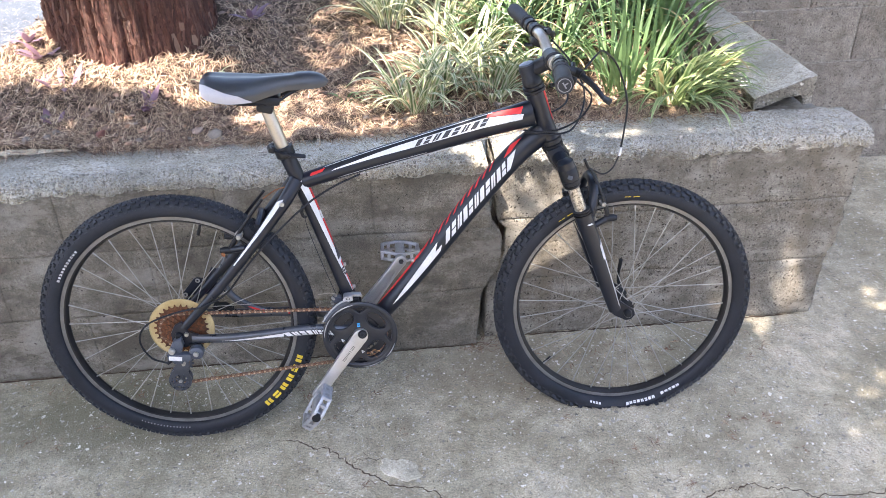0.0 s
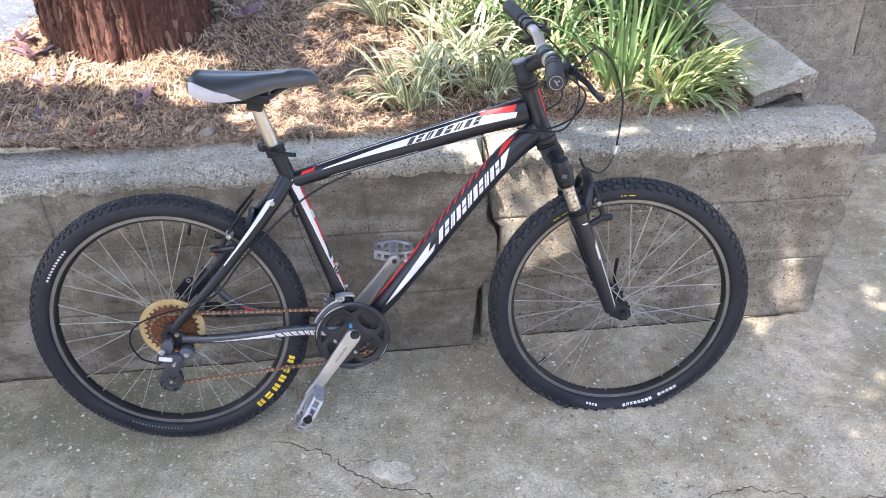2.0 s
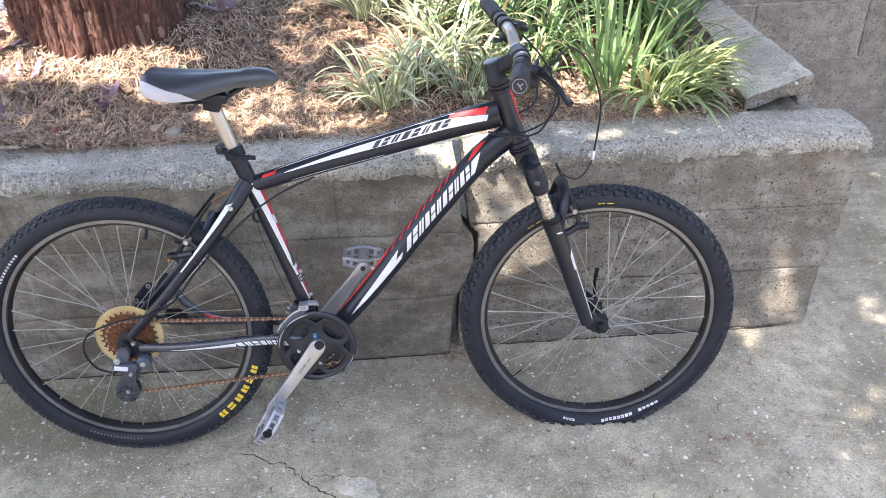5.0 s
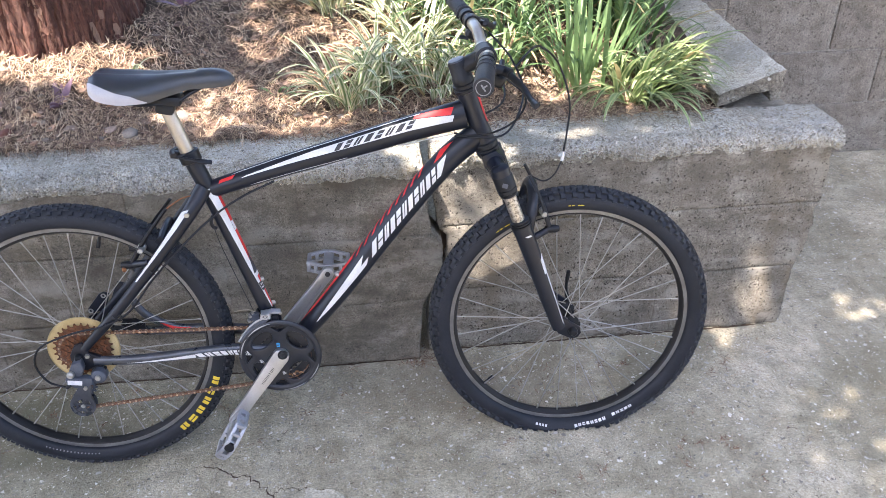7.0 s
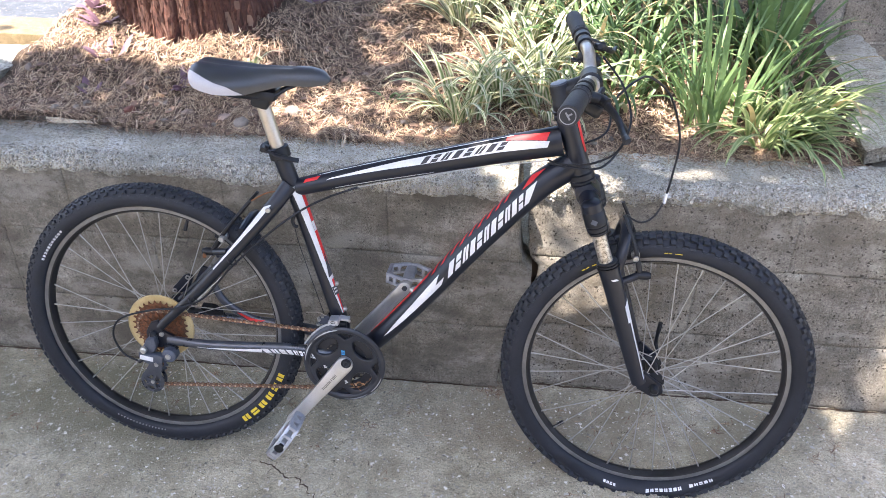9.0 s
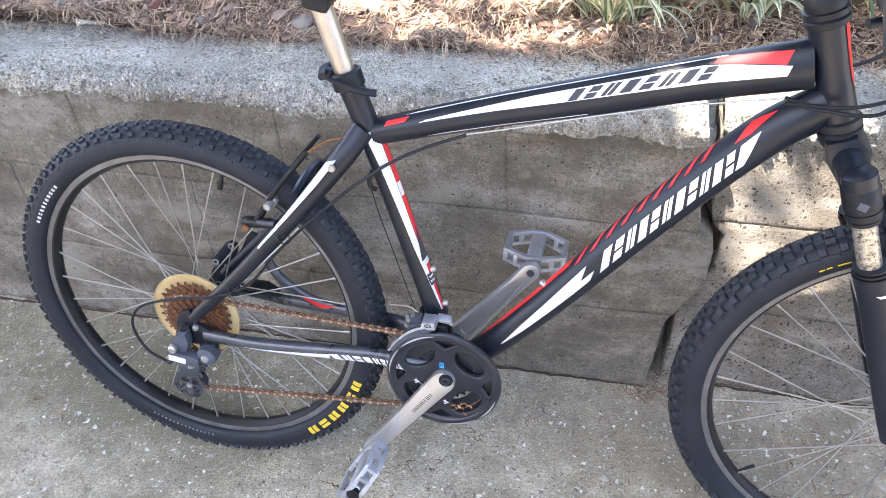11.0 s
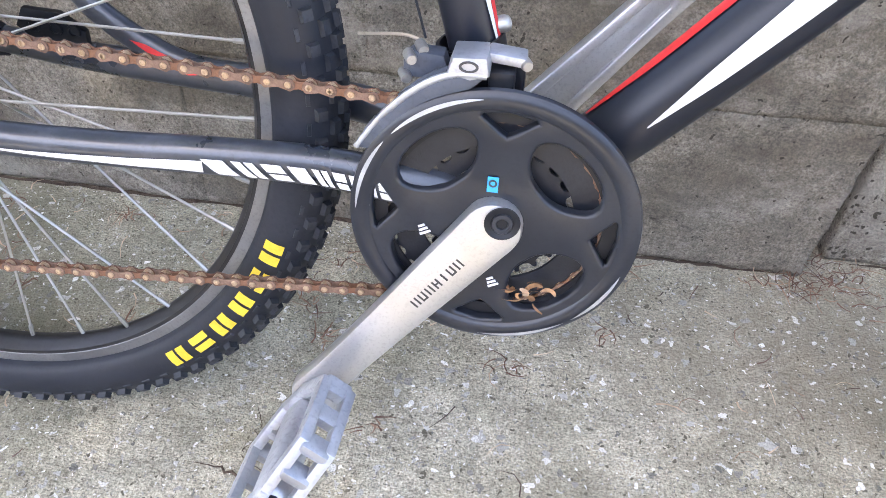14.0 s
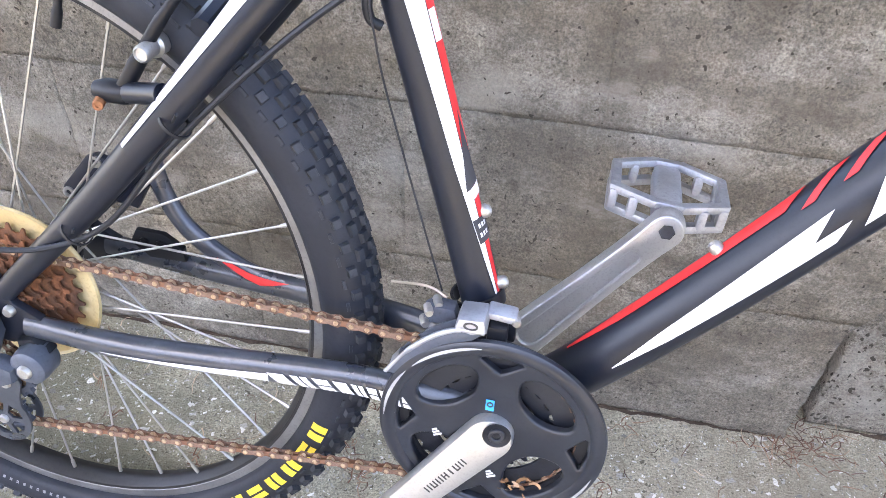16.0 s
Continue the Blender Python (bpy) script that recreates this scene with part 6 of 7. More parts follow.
for k in range(5):
    c = 36 + 72 * k
    windows.append([(LOW[0] + r * math.cos(radians(c + d)), LOW[1] + r * math.sin(radians(c + d))) for r, d in ((0.0085, -22), (0.0190, -28), (0.0205, 0), (0.0190, 28), (0.0085, 22))])
part("cage", plate_with_holes(B(), rim_out, windows, -0.0770, -0.0748), M_STAY, rd)
part("cage", plate_with_holes(B(), rim_out, windows, -0.0600, -0.0582), M_STAY, rd)
for c in (UP, LOW):
    part("jockey_wheel", toothed(B(), 0.0225, 13, -0.0700, -0.0655, 0.005, 0.0135, pose(c[0], 0, c[1])), M_GREY, rd)
    bm = B()
    lathe(bm, [(0.0, -0.0800), (0.0036, -0.0800), (0.0044, -0.0785), (0.0044, -0.073), (0.0, -0.073)], 16, pose(c[0], 0, c[1]))
    part("pivot_bolt", bm, M_STEEL, rd)
bm = wire(B(), [(-0.442, -0.092, -0.012), (-0.432, -0.094, -0.004)], 0.0042, 5, 12)
part("barrel_adjuster", bm, M_BLACK, rd)

bm = B()
extrude_outline(bm, [(-0.0330, 0.0985), (-0.0300, 0.1085), (-0.0115, 0.1095), (-0.0095, 0.0985), (-0.0200, 0.0955)], -0.054, -0.030, bevel=0.002)
box(bm, (0.022, 0.016, 0.006), pose(-0.0010, -0.030, 0.1020) @ Matrix.Rotation(radians(6), 4, 'Y'), 0.002)
fd = part("front_derailleur", bm, M_PEDAL, bike, "scuffed grey metal front derailleur")
bm = B()
rim = [(-0.0840, 0.0469), (-0.0684, 0.0691), (-0.0494, 0.0876), (-0.031, 0.0976), (-0.0109, 0.0985)]
low = [(-0.0196, 0.0905), (-0.0417, 0.0815), (-0.0607, 0.0660), (-0.0740, 0.0462)]
arc = [(p.x, p.z) for p in spline([(x, 0, z) for x, z in rim], 18)] + [(p.x, p.z) for p in spline([(x, 0, z) for x, z in low], 14)]
extrude_outline(bm, arc, -0.0535, -0.0515, bevel=0.0006)
part("cage_plate", bm, M_GREY, fd)
bm = B()
extrude_outline(bm, arc, -0.0405, -0.0390, bevel=0.0004)
part("cage_plate", bm, M_GREY, fd)
bm = B()
edge = [Vector((x, -0.0525, z)) for x, z in rim]
wire(bm, edge, [0.0021, 0.0026, 0.0026, 0.0022], 30, 10, 0.8)
box(bm, (0.012, 0.014, 0.0022), pose(-0.0775, -0.0460, 0.0560) @ Matrix.Rotation(radians(-56), 4, 'Y'), 0.0006)
part("cage_rim", bm, M_PEDAL, fd, "bright worn rim of the cage")
bm = B()
extrude_outline(bm, [(-0.0594, 0.0845), (-0.0600, 0.0960), (-0.0545, 0.1010), (-0.0366, 0.0998), (-0.0330, 0.0900), (-0.0430, 0.0850)], -0.034, -0.020, bevel=0.0025)
part("link_arm", bm, M_GREY, fd)
bm = B()
box(bm, (0.015, 0.018, 0.022), pose(-0.0030, -0.034, 0.0860), 0.003)
box(bm, (0.006, 0.010, 0.020), pose(0.0070, -0.028, 0.0880), 0.002)
part("pivot_block", bm, M_BLACK, fd)
bm = lathe(B(), [(0.0188, -0.006), (0.0210, -0.006), (0.0210, 0.006), (0.0188, 0.006)], 32, Matrix.Translation((-0.0235, 0, 0.092)) @ axis_q, "z", True)
part("clamp_band", bm, M_BLACK, fd)
bm = B()
lathe(bm, [(0.0026, -0.0006), (0.0026, 0.0006), (0.0036, 0.0006), (0.0036, -0.0006)], 24, pose(-0.0210, -0.0543, 0.1040) @ Matrix.Diagonal((1.5, 1, 0.9, 1)), closed=True)
part("badge", bm, M_DARKPRINT, fd, "dark oval mark")
for p in ((-0.0555, -0.036, 0.0985), (0.0090, -0.034, 0.1000), (-0.0500, -0.028, 0.1010), (-0.0585, -0.034, 0.0860)):
    bm = B()
    lathe(bm, [(0.0, -0.005), (0.0028, -0.005), (0.0035, -0.003), (0.0035, 0.005), (0, 0.005)], 14, pose(*p, 0, 0, 20))
    part("screw", bm, M_STEEL, fd)

# ---- chain ----


def link_mesh(wide):
    """A pair of waisted side plates with their two rivets."""
    bm = B()
    p = 0.0127
    o = []
    for k in range(9):
        a = radians(-70 + 140 * k / 8)
        o.append((p / 2 + 0.0042 * math.cos(a), 0.0042 * math.sin(a)))
    o.append((0, 0.0022))
    for k in range(9):
        a = radians(110 + 140 * k / 8)
        o.append((-p / 2 + 0.0042 * math.cos(a), 0.0042 * math.sin(a)))
    o.append((0, -0.0022))
    h = 0.0030 if wide else 0.0021
    for s in (-1, 1):
        extrude_outline(bm, o, s * h - 0.00045, s * h + 0.00045)
    n_plate = len(bm.faces)
    for x in (-p / 2, p / 2):
        lathe(bm, [(0.0, -0.0040), (0.0009, -0.0040), (0.0011, -0.0043), (0.0019, -0.0042), (0.0022, -0.0036), (0.0022, 0.0036), (0.0018, 0.0042), (0.0, 0.0042)], 10, pose(x, 0, 0))
        if not wide:
            lathe(bm, [(0.0038, -0.0020), (0.0038, 0.0020)], 10, pose(x, 0, 0))
    me = bpy.data.meshes.new("link")
    bmesh.ops.recalc_face_normals(bm, faces=bm.faces)
    bm.faces.ensure_lookup_table()
    for f in bm.faces[n_plate:]:
        f.material_index = 1
    bm.to_mesh(me)
    bm.free()
    me.materials.append(M_CHAIN if wide else M_CHAININ)
    me.materials.append(M_RIVET)
    return me


LINKS = (link_mesh(True), link_mesh(False))


def chain_path():
    """The closed line of the chain round ring, sprocket and jockey wheels."""
    pts = []
    rr, y_f = 0.0698, -0.0400
    for a in np.linspace(-98, 88, 40):
        x, z = polar(rr, a)
        pts.append((x, y_f, z))
    for a in np.linspace(88, 96, 3)[1:]:
        x, z = polar(rr, a)
        pts.append((x, y_f, z))
    cr, cy = 0.0430, -0.0400
    for a in np.linspace(92, 200, 16):
        x, z = polar(cr, a)
        pts.append((REAR[0] + x, cy, REAR[1] + z))
    for a in np.linspace(70, -40, 8):
        x, z = polar(0.0165, a)
        c = fit_to_view(Vector((UP[0], 0, UP[1])))
        pts.append((c.x + x, -0.062, c.z + z))
    for a in np.linspace(150, 280, 10):
        x, z = polar(0.0165, a)
        c = fit_to_view(Vector((LOW[0], 0, LOW[1])))
        pts.append((c.x + x, -0.064, c.z + z))
    return [Vector(p) for p in pts]


loop = chain_path()
loop.append(loop[0])
seg = [0.0]
for a, b in zip(loop, loop[1:]):
    seg.append(seg[-1] + (b - a).length)
count = int(seg[-1] / 0.0127) // 2 * 2
for k in range(count):
    def on(s):
        i = int(np.searchsorted(seg, s % seg[-1], side="right")) - 1
        i = min(i, len(loop) - 2)
        f = (s % seg[-1] - seg[i]) / max(1e-9, seg[i + 1] - seg[i])
        return loop[i].lerp(loop[i + 1], f)
    a, b = on(k * seg[-1] / count), on((k + 1) * seg[-1] / count)
    d = (b - a).normalized()
    q = Matrix((d, Vector((0, 1, 0)), d.cross(Vector((0, 1, 0))))).transposed().to_4x4()
    place = Matrix.Translation((a + b) / 2) @ q
    if k == 0:
        joint = LINKS[0].copy()
        joint.transform(place)
        chain = new("chain", joint)
        chain.parent = bike
        tagged(chain, "rusty bicycle chain")
        continue
    ob = new("link", LINKS[k % 2])
    ob.parent = chain
    ob.matrix_basis = place


# ---- print on the tyres, valves, hub reflectors ----
def tyre_print(w, a0, a1, r0, r1, n, mat, label, fill=0.7, side=-1, solid=True):
    """Raised print on the near sidewall, as plain bars."""
    bm = B()
    def P(a, r):
        c = max(-1.0, min(1.0, (r - 0.2975) / 0.0262))
        y = side * (0.0262 * math.sqrt(max(0.0, 1 - c * c)) + 0.0007)
        return flatten(Vector((r * math.cos(radians(a)), y, r * math.sin(radians(a)))), w is front_wheel, FLOOR - FRONT[1])
    step = (a1 - a0) / n
    kinds = (0, 1, 2) if solid else (1, 2, 1)
    for k in range(n):
        b = a0 + step * k
        e = b + step * fill
        cells = [(b, e, r0, r1)] if kinds[k % 3] == 0 else [(b, b + step * fill * 0.43, r0, r1), (b + step * fill * 0.57, e, r0, r1)] if kinds[k % 3] == 1 else [(b, e, r0, r0 + (r1 - r0) * 0.42), (b, e, r0 + (r1 - r0) * 0.58, r1)]
        for q0, q1, s0, s1 in cells:
            g = [[bm.verts.new(P(q0 + (q1 - q0) * i / 3, s0 + (s1 - s0) * j / 3)) for j in range(4)] for i in range(4)]
            for i in range(3):
                for j in range(3):
                    bm.faces.new((g[i][j], g[i + 1][j], g[i + 1][j + 1], g[i][j + 1]))
    bmesh.ops.recalc_face_normals(bm, faces=bm.faces)
    return part("tyre_print", bm, mat, w, label)


tyre_print(rear_wheel, -53, -18.5, 0.2890, 0.3035, 6, M_YELLOW, "yellow block print on the tyre wall", 0.68, -1, False)
tyre_print(rear_wheel, -118, -93, 0.2874, 0.2906, 16, M_ENDMARK, "small dull print on the tyre wall", 0.36)
tyre_print(rear_wheel, 133, 152, 0.2885, 0.2940, 11, M_PRINT, "small pale print on the tyre wall", 0.55)
tyre_print(front_wheel, -86, -70, 0.2885, 0.2950, 8, M_PRINT, "white block print on the tyre wall", 0.72)
tyre_print(front_wheel, -67, -56, 0.2885, 0.2950, 5, M_PRINT, "white block print on the tyre wall", 0.72)
tyre_print(front_wheel, -105, -99, 0.288, 0.293, 4, M_PRINT, "small pale print on the tyre wall")
tyre_print(front_wheel, 86, 94, 0.2925, 0.2945, 2, M_YELLOW, "thin yellow print on the tyre wall")
tyre_print(front_wheel, 118, 127, 0.2925, 0.2945, 2, M_YELLOW, "thin yellow print on the tyre wall")
for w, a in ((rear_wheel, 72), (front_wheel, -139)):
    d = Vector((math.cos(radians(a)), 0, math.sin(radians(a))))
    bm = wire(B(), [d * 0.264, d * 0.236], [0.0032, 0.0032, 0.0042, 0.0042], 10, 12)
    part("valve", bm, M_BLACK, w)


# ---- frame, fork, saddle and bar bent to fit the camera's view ----
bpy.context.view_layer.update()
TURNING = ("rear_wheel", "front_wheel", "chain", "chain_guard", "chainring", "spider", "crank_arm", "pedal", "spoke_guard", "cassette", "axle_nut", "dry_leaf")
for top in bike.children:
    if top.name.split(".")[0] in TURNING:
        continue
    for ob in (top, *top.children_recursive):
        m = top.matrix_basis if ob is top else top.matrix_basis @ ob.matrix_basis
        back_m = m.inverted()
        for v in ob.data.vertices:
            v.co = back_m @ fit_to_view(m @ v.co)

# ---- mulch, chips and stones on the bed ----
def in_bed(x, y):
    return not (x < -1.42 and y < 0.56) and not (math.hypot(x + 1.0, y - 0.72) < 0.25) and not (x < -1.24 - 0.5 * (0.98 - y) and y > 0.5) and not (x < -1.0 and y > 0.97)


def needle_litter(name, count, where, zf, lmin, lmax, w, mat, label, category, lift=0.012):
    vs, fs = [], []
    for _ in range(count):
        x, y = where()
        if x is None:
            continue
        a = rnd(0, 2 * math.pi)
        ln, bend = rnd(lmin, lmax), rnd(-2.2, 2.2)
        z0, tilt = rnd(0.0, lift), rnd(-0.12, 0.25)
        px, py, d = x, y, a
        n0 = len(vs)
        for i in range(4):
            t = i / 3
            nx_, ny_ = -math.sin(d), math.cos(d)
            z = zf(px, py) + z0 + 0.0012 + tilt * ln * t * (1 - t) * 1.5
            ww = w * (1 - 0.6 * t)
            vs += [(px + nx_ * ww, py + ny_ * ww, z + ww * 0.5), (px - nx_ * ww, py - ny_ * ww, z)]
            px += math.cos(d) * ln / 3
            py += math.sin(d) * ln / 3
            d += bend / 3
        for i in range(3):
            k = n0 + 2 * i
            fs.append((k, k + 1, k + 3, k + 2))
    return tagged(pydata(name, vs, fs, mat), label, category, kind="stuff")


def bed_spot():
    for _ in range(20):
        x, y = rnd(-1.75, 0.80), 0.135 + 1.25 * random.random() ** 1.5
        if in_bed(x, y):
            return x, y
    return None, None


random.seed(11)
needle_litter("pine_straw", 52000, bed_spot, soil_z, 0.015, 0.060, 0.0012, M_NEEDLE, "brown dry pine straw mulch covering the bed", "mulch", 0.016)
needle_litter("pine_straw", 900, lambda: (rnd(-1.6, 0.78), 0.155 - abs(random.gauss(0, 0.022))), lambda x, y: 0.616, 0.02, 0.06, 0.0010, M_NEEDLE, "stray dry pine needles on the wall top", "mulch", 0.006)


M_TWIG = scattered("brown_twigs", [(0.0, (0.09, 0.045, 0.028)), (0.6, (0.20, 0.11, 0.07)), (1.0, (0.34, 0.23, 0.15))])
tufts = [(rnd(-1.3, 0.9), -0.06 - 0.75 * random.random() ** 1.3) for _ in range(90)]


def tuft_spot():
    x, y = random.choice(tufts)
    return x + random.gauss(0, 0.006), y + random.gauss(0, 0.006)


needle_litter("dry_needles", 520, tuft_spot, lambda x, y: 0.0015, 0.009, 0.026, 0.0009, M_TWIG, "little tufts of broken brown needles on the driveway", "leaf litter", 0.003)


def drive_spot():
    if random.random() < 0.55:
        return rnd(-1.6, 1.1), -0.05 - abs(random.gauss(0, 0.10))
    return rnd(-1.6, 1.4), rnd(-1.1, -0.05)


needle_litter("pine_straw", 420, drive_spot, lambda x, y: 0.0015, 0.010, 0.035, 0.0008, M_NEEDLE, "stray dry needles on the driveway", "leaf litter", 0.002)
needle_litter("pine_straw", 80, lambda: (random.gauss(0.0, 0.03), -0.045 + random.gauss(0, 0.02)), lambda x, y: 0.002, 0.012, 0.038, 0.0009, M_TWIG, "dry needles fallen at the crack in the wall", "leaf litter", 0.006)


def lumps(name, count, where, size, mat, label, category, flat=0.4):
    vs, fs = [], []
    tmpl = bmesh.new()
    bmesh.ops.create_icosphere(tmpl, subdivisions=1, radius=1.0)
    tv = [v.co.copy() for v in tmpl.verts]
    tf = [[v.index for v in f.verts] for f in tmpl.faces]
    tmpl.free()
    for _ in range(count):
        x, y = where()
        if x is None:
            continue
        s = rnd(*size)
        rot = Euler((rnd(-0.3, 0.3), rnd(-0.3, 0.3), rnd(0, 6.3))).to_matrix()
        sc = Vector((s, s * rnd(0.5, 0.9), s * flat * rnd(0.6, 1.2)))
        n0 = len(vs)
        sd = rnd(0, 50)
        for v in tv:
            p = Vector((v.x * sc.x, v.y * sc.y, v.z * sc.z)) * (1 + 0.35 * nz(v.x + sd, v.y, v.z, 1.3))
            p = rot @ p
            vs.append((x + p.x, y + p.y, soil_z(x, y) + 0.010 + sc.z * 0.4 + p.z))
        fs += [tuple(n0 + i for i in f) for f in tf]
    return tagged(pydata(name, vs, fs, mat), label, category, kind="stuff")


lumps("bark_chips", 3000, bed_spot, (0.004, 0.014), M_CHIP, "scattered dark bark chips on the mulch", "mulch", 0.22)
lumps("bark_chips", 70, lambda: (rnd(-1.4, -0.1), 0.15 + abs(random.gauss(0, 0.18))), (0.009, 0.022), M_CHIP, "larger flat pieces of brown bark by the wall", "mulch", 0.25)
lumps("small_stones", 45, lambda: (rnd(-1.4, 0.3), 0.15 + abs(random.gauss(0, 0.10))), (0.006, 0.017), M_STONE, "small brown stones lying in the mulch", "stones", 0.6)


def lone_stone(x, y, s, mat, label):
    bm = B()
    bmesh.ops.create_icosphere(bm, subdivisions=3, radius=1.0)
    for v in bm.verts:
        f = 1 + 0.28 * nz(v.co.x + x * 9, v.co.y, v.co.z, 1.2) + 0.06 * nz(v.co.x, v.co.y + y, v.co.z, 5)
        v.co = Vector((v.co.x * s, v.co.y * s * 0.75, v.co.z * s * 0.5)) * f
    ob = mesh_object("stone", bm, mat)
    ob.matrix_world = pose(x, y, soil_z(x, y) + s * 0.22, 6, -8, x * 90)
    return tagged(ob, label, "stone")


M_BRICK = plain("red_stone", (0.150, 0.060, 0.045), (0.21, 0.095, 0.070), 0.9, 0, 40, 300, 0.6, 0.002)
M_ROCK = plain("grey_brown_stone", (0.20, 0.165, 0.14), (0.29, 0.25, 0.21), 0.9, 0, 30, 300, 0.6, 0.002)
lone_stone(-0.235, 0.555, 0.032, M_BRICK, "reddish broken stone on the mulch")
lone_stone(-0.60, 0.235, 0.030, M_ROCK, "grey-brown stone by the wall top")
lone_stone(-0.716, 0.180, 0.028, M_ROCK, "flat grey-brown stone by the wall top")
lone_stone(-0.78, 0.20, 0.020, M_ROCK, "small brown stone by the wall top")
lone_stone(-1.016, 0.190, 0.024, M_BRICK, "small reddish stone by the wall top")
lone_stone(-0.20, 0.42, 0.026, M_ROCK, "grey stone between the grass clumps")


# ---- plants ----
M_GRASS = leafy("green_blade", [(0.0, (0.055, 0.105, 0.044)), (0.5, (0.115, 0.195, 0.078)), (0.85, (0.20, 0.285, 0.12)), (1.0, (0.40, 0.40, 0.23))], 0.35)
M_VARIEG = leafy("striped_blade", [(0.0, (0.11, 0.175, 0.068)), (0.6, (0.18, 0.252, 0.108)), (1.0, (0.30, 0.33, 0.17))], 0.40, (0.57, 0.56, 0.41))
M_IRIS = leafy("broad_blade", [(0.0, (0.070, 0.128, 0.050)), (0.6, (0.140, 0.225, 0.090)), (1.0, (0.25, 0.325, 0.145))], 0.36)
M_BRIGHT = leafy("bright_blade", [(0.0, (0.10, 0.178, 0.064)), (0.6, (0.17, 0.26, 0.100)), (1.0, (0.27, 0.35, 0.155))], 0.40, (0.41, 0.46, 0.24))
M_DRYBL = leafy("dry_blade", [(0.0, (0.36, 0.26, 0.12)), (1.0, (0.55, 0.44, 0.24))], 0.25)
M_PURPLE = leafy("purple_leaf", [(0.0, (0.13, 0.075, 0.10)), (0.6, (0.21, 0.125, 0.165)), (1.0, (0.36, 0.22, 0.25))], 0.25)


def blade(vs, fs, uv, base, az, lean, ln, w, droop, seg=8, twist=0.0):
    """One arching strap leaf with a fold along its middle."""
    p = Vector(base)
    el = math.pi / 2 - lean
    n0 = len(vs)
    for i in range(seg + 1):
        t = i / seg
        d = Vector((math.cos(az) * math.cos(el), math.sin(az) * math.cos(el), math.sin(el)))
        side = Vector((-math.sin(az + twist * t), math.cos(az + twist * t), 0))
        nrm = side.cross(d)
        ww = w * min(1.0, 0.55 + 1.6 * t) * (1.0 - max(0, t - 0.55) / 0.45) ** 0.8 + 0.0003
        vs += [p + side * ww + nrm * ww * 0.35, p, p - side * ww + nrm * ww * 0.35]
        uv += [(0.0, t), (0.5, t), (1.0, t)]
        p = p + d * (ln / seg)
        el -= droop / seg * (0.4 + 1.6 * t)
    for i in range(seg):
        k = n0 + 3 * i
        fs.append((k, k + 1, k + 4, k + 3))
        fs.append((k + 1, k + 2, k + 5, k + 4))


def clump(name, x, y, n, ln, w, mat, label, category, group, spread=0.05, lean=(0.15, 0.8), droop=(1.0, 2.2), dry=0.06, bias=None, single=False):
    root = thing(name, label, category, pose(x, y, soil_z(x, y) - 0.004), group)
    for kind, m, cnt in (("leaves", mat, n), ("dry_leaves", M_DRYBL, int(n * dry))):
        if not cnt:
            continue
        vs, fs, uv = [], [], []
        for _ in range(cnt):
            if single and vs:
                pydata("leaf", vs, fs, m, root, smooth=True, uvs=uv)
                vs, fs, uv = [], [], []
            r, a = spread * math.sqrt(random.random()), rnd(0, 2 * math.pi)
            az = a + random.gauss(0, 0.7) if bias is None or random.random() < 0.5 else random.gauss(bias, 0.7)
            blade(vs, fs, uv, (r * math.cos(a), r * math.sin(a), 0), az, rnd(*lean), ln * rnd(0.55, 1.1), w * rnd(0.7, 1.15), rnd(*droop), 8, rnd(-0.5, 0.5))
        pydata("leaf" if single else kind, vs, fs, m, root, smooth=True, uvs=uv)
    return root


random.seed(5)
STR = "arching clump of cream-striped green border grass"
GRN = "loose clump of green strap-leaved border grass"
for x, y, n, ln in ((-0.165, 0.27, 60, 0.26), (-0.072, 0.36, 55, 0.27), (-0.206, 0.78, 70, 0.30), (0.031, 0.52, 55, 0.28), (-0.103, 1.02, 60, 0.30), (-0.350, 1.10, 50, 0.28), (0.062, 0.30, 40, 0.22), (0.103, 0.42, 45, 0.25), (-0.031, 0.68, 45, 0.27)):
    clump("border_grass", x, y, int(n * 0.8), ln, 0.0072, M_VARIEG, STR, "ornamental grass", "border grasses")
for x, y, n, ln in ((0.618, 0.27, 85, 0.25), (0.700, 0.36, 60, 0.25)):
    clump("border_grass", x, y, n, ln, 0.0074, M_BRIGHT, "bright clump of striped border grass spilling over the wall", "ornamental grass", "border grasses", 0.06, (0.2, 0.95), (1.2, 2.4), 0.03, -0.7)
for x, y, n, ln in ((0.165, 0.66, 60, 0.32), (0.309, 0.56, 60, 0.30), (0.124, 0.92, 60, 0.34), (0.350, 0.84, 60, 0.34), (0.247, 0.40, 45, 0.24), (0.567, 0.72, 55, 0.34), (0.021, 1.15, 50, 0.34), (0.309, 1.12, 50, 0.34), (0.680, 0.56, 50, 0.30)):
    clump("border_grass", x, y, n, ln, 0.0060, M_GRASS, GRN, "ornamental grass", "border grasses", 0.07, (0.1, 0.85), (0.9, 2.1), 0.10)
clump("iris", 0.488, 0.345, 54, 0.41, 0.0056, M_IRIS, "tall upright clump of broad sword-shaped green leaves", "iris", "", 0.085, (0.02, 0.62), (0.2, 1.5), 0.0, None, True)
clump("iris", 0.660, 0.60, 18, 0.50, 0.0130, M_IRIS, "dark green clump of broad sword-shaped leaves", "iris", "", 0.05, (0.1, 0.5), (0.2, 0.8), 0.0, None, True)
clump("seedling", -0.735, 0.375, 7, 0.15, 0.0075, M_VARIEG, "small yellow-green strap-leaved seedling by the trunk", "seedling", "", 0.012, (0.1, 0.6), (1.4, 2.6), 0.0)
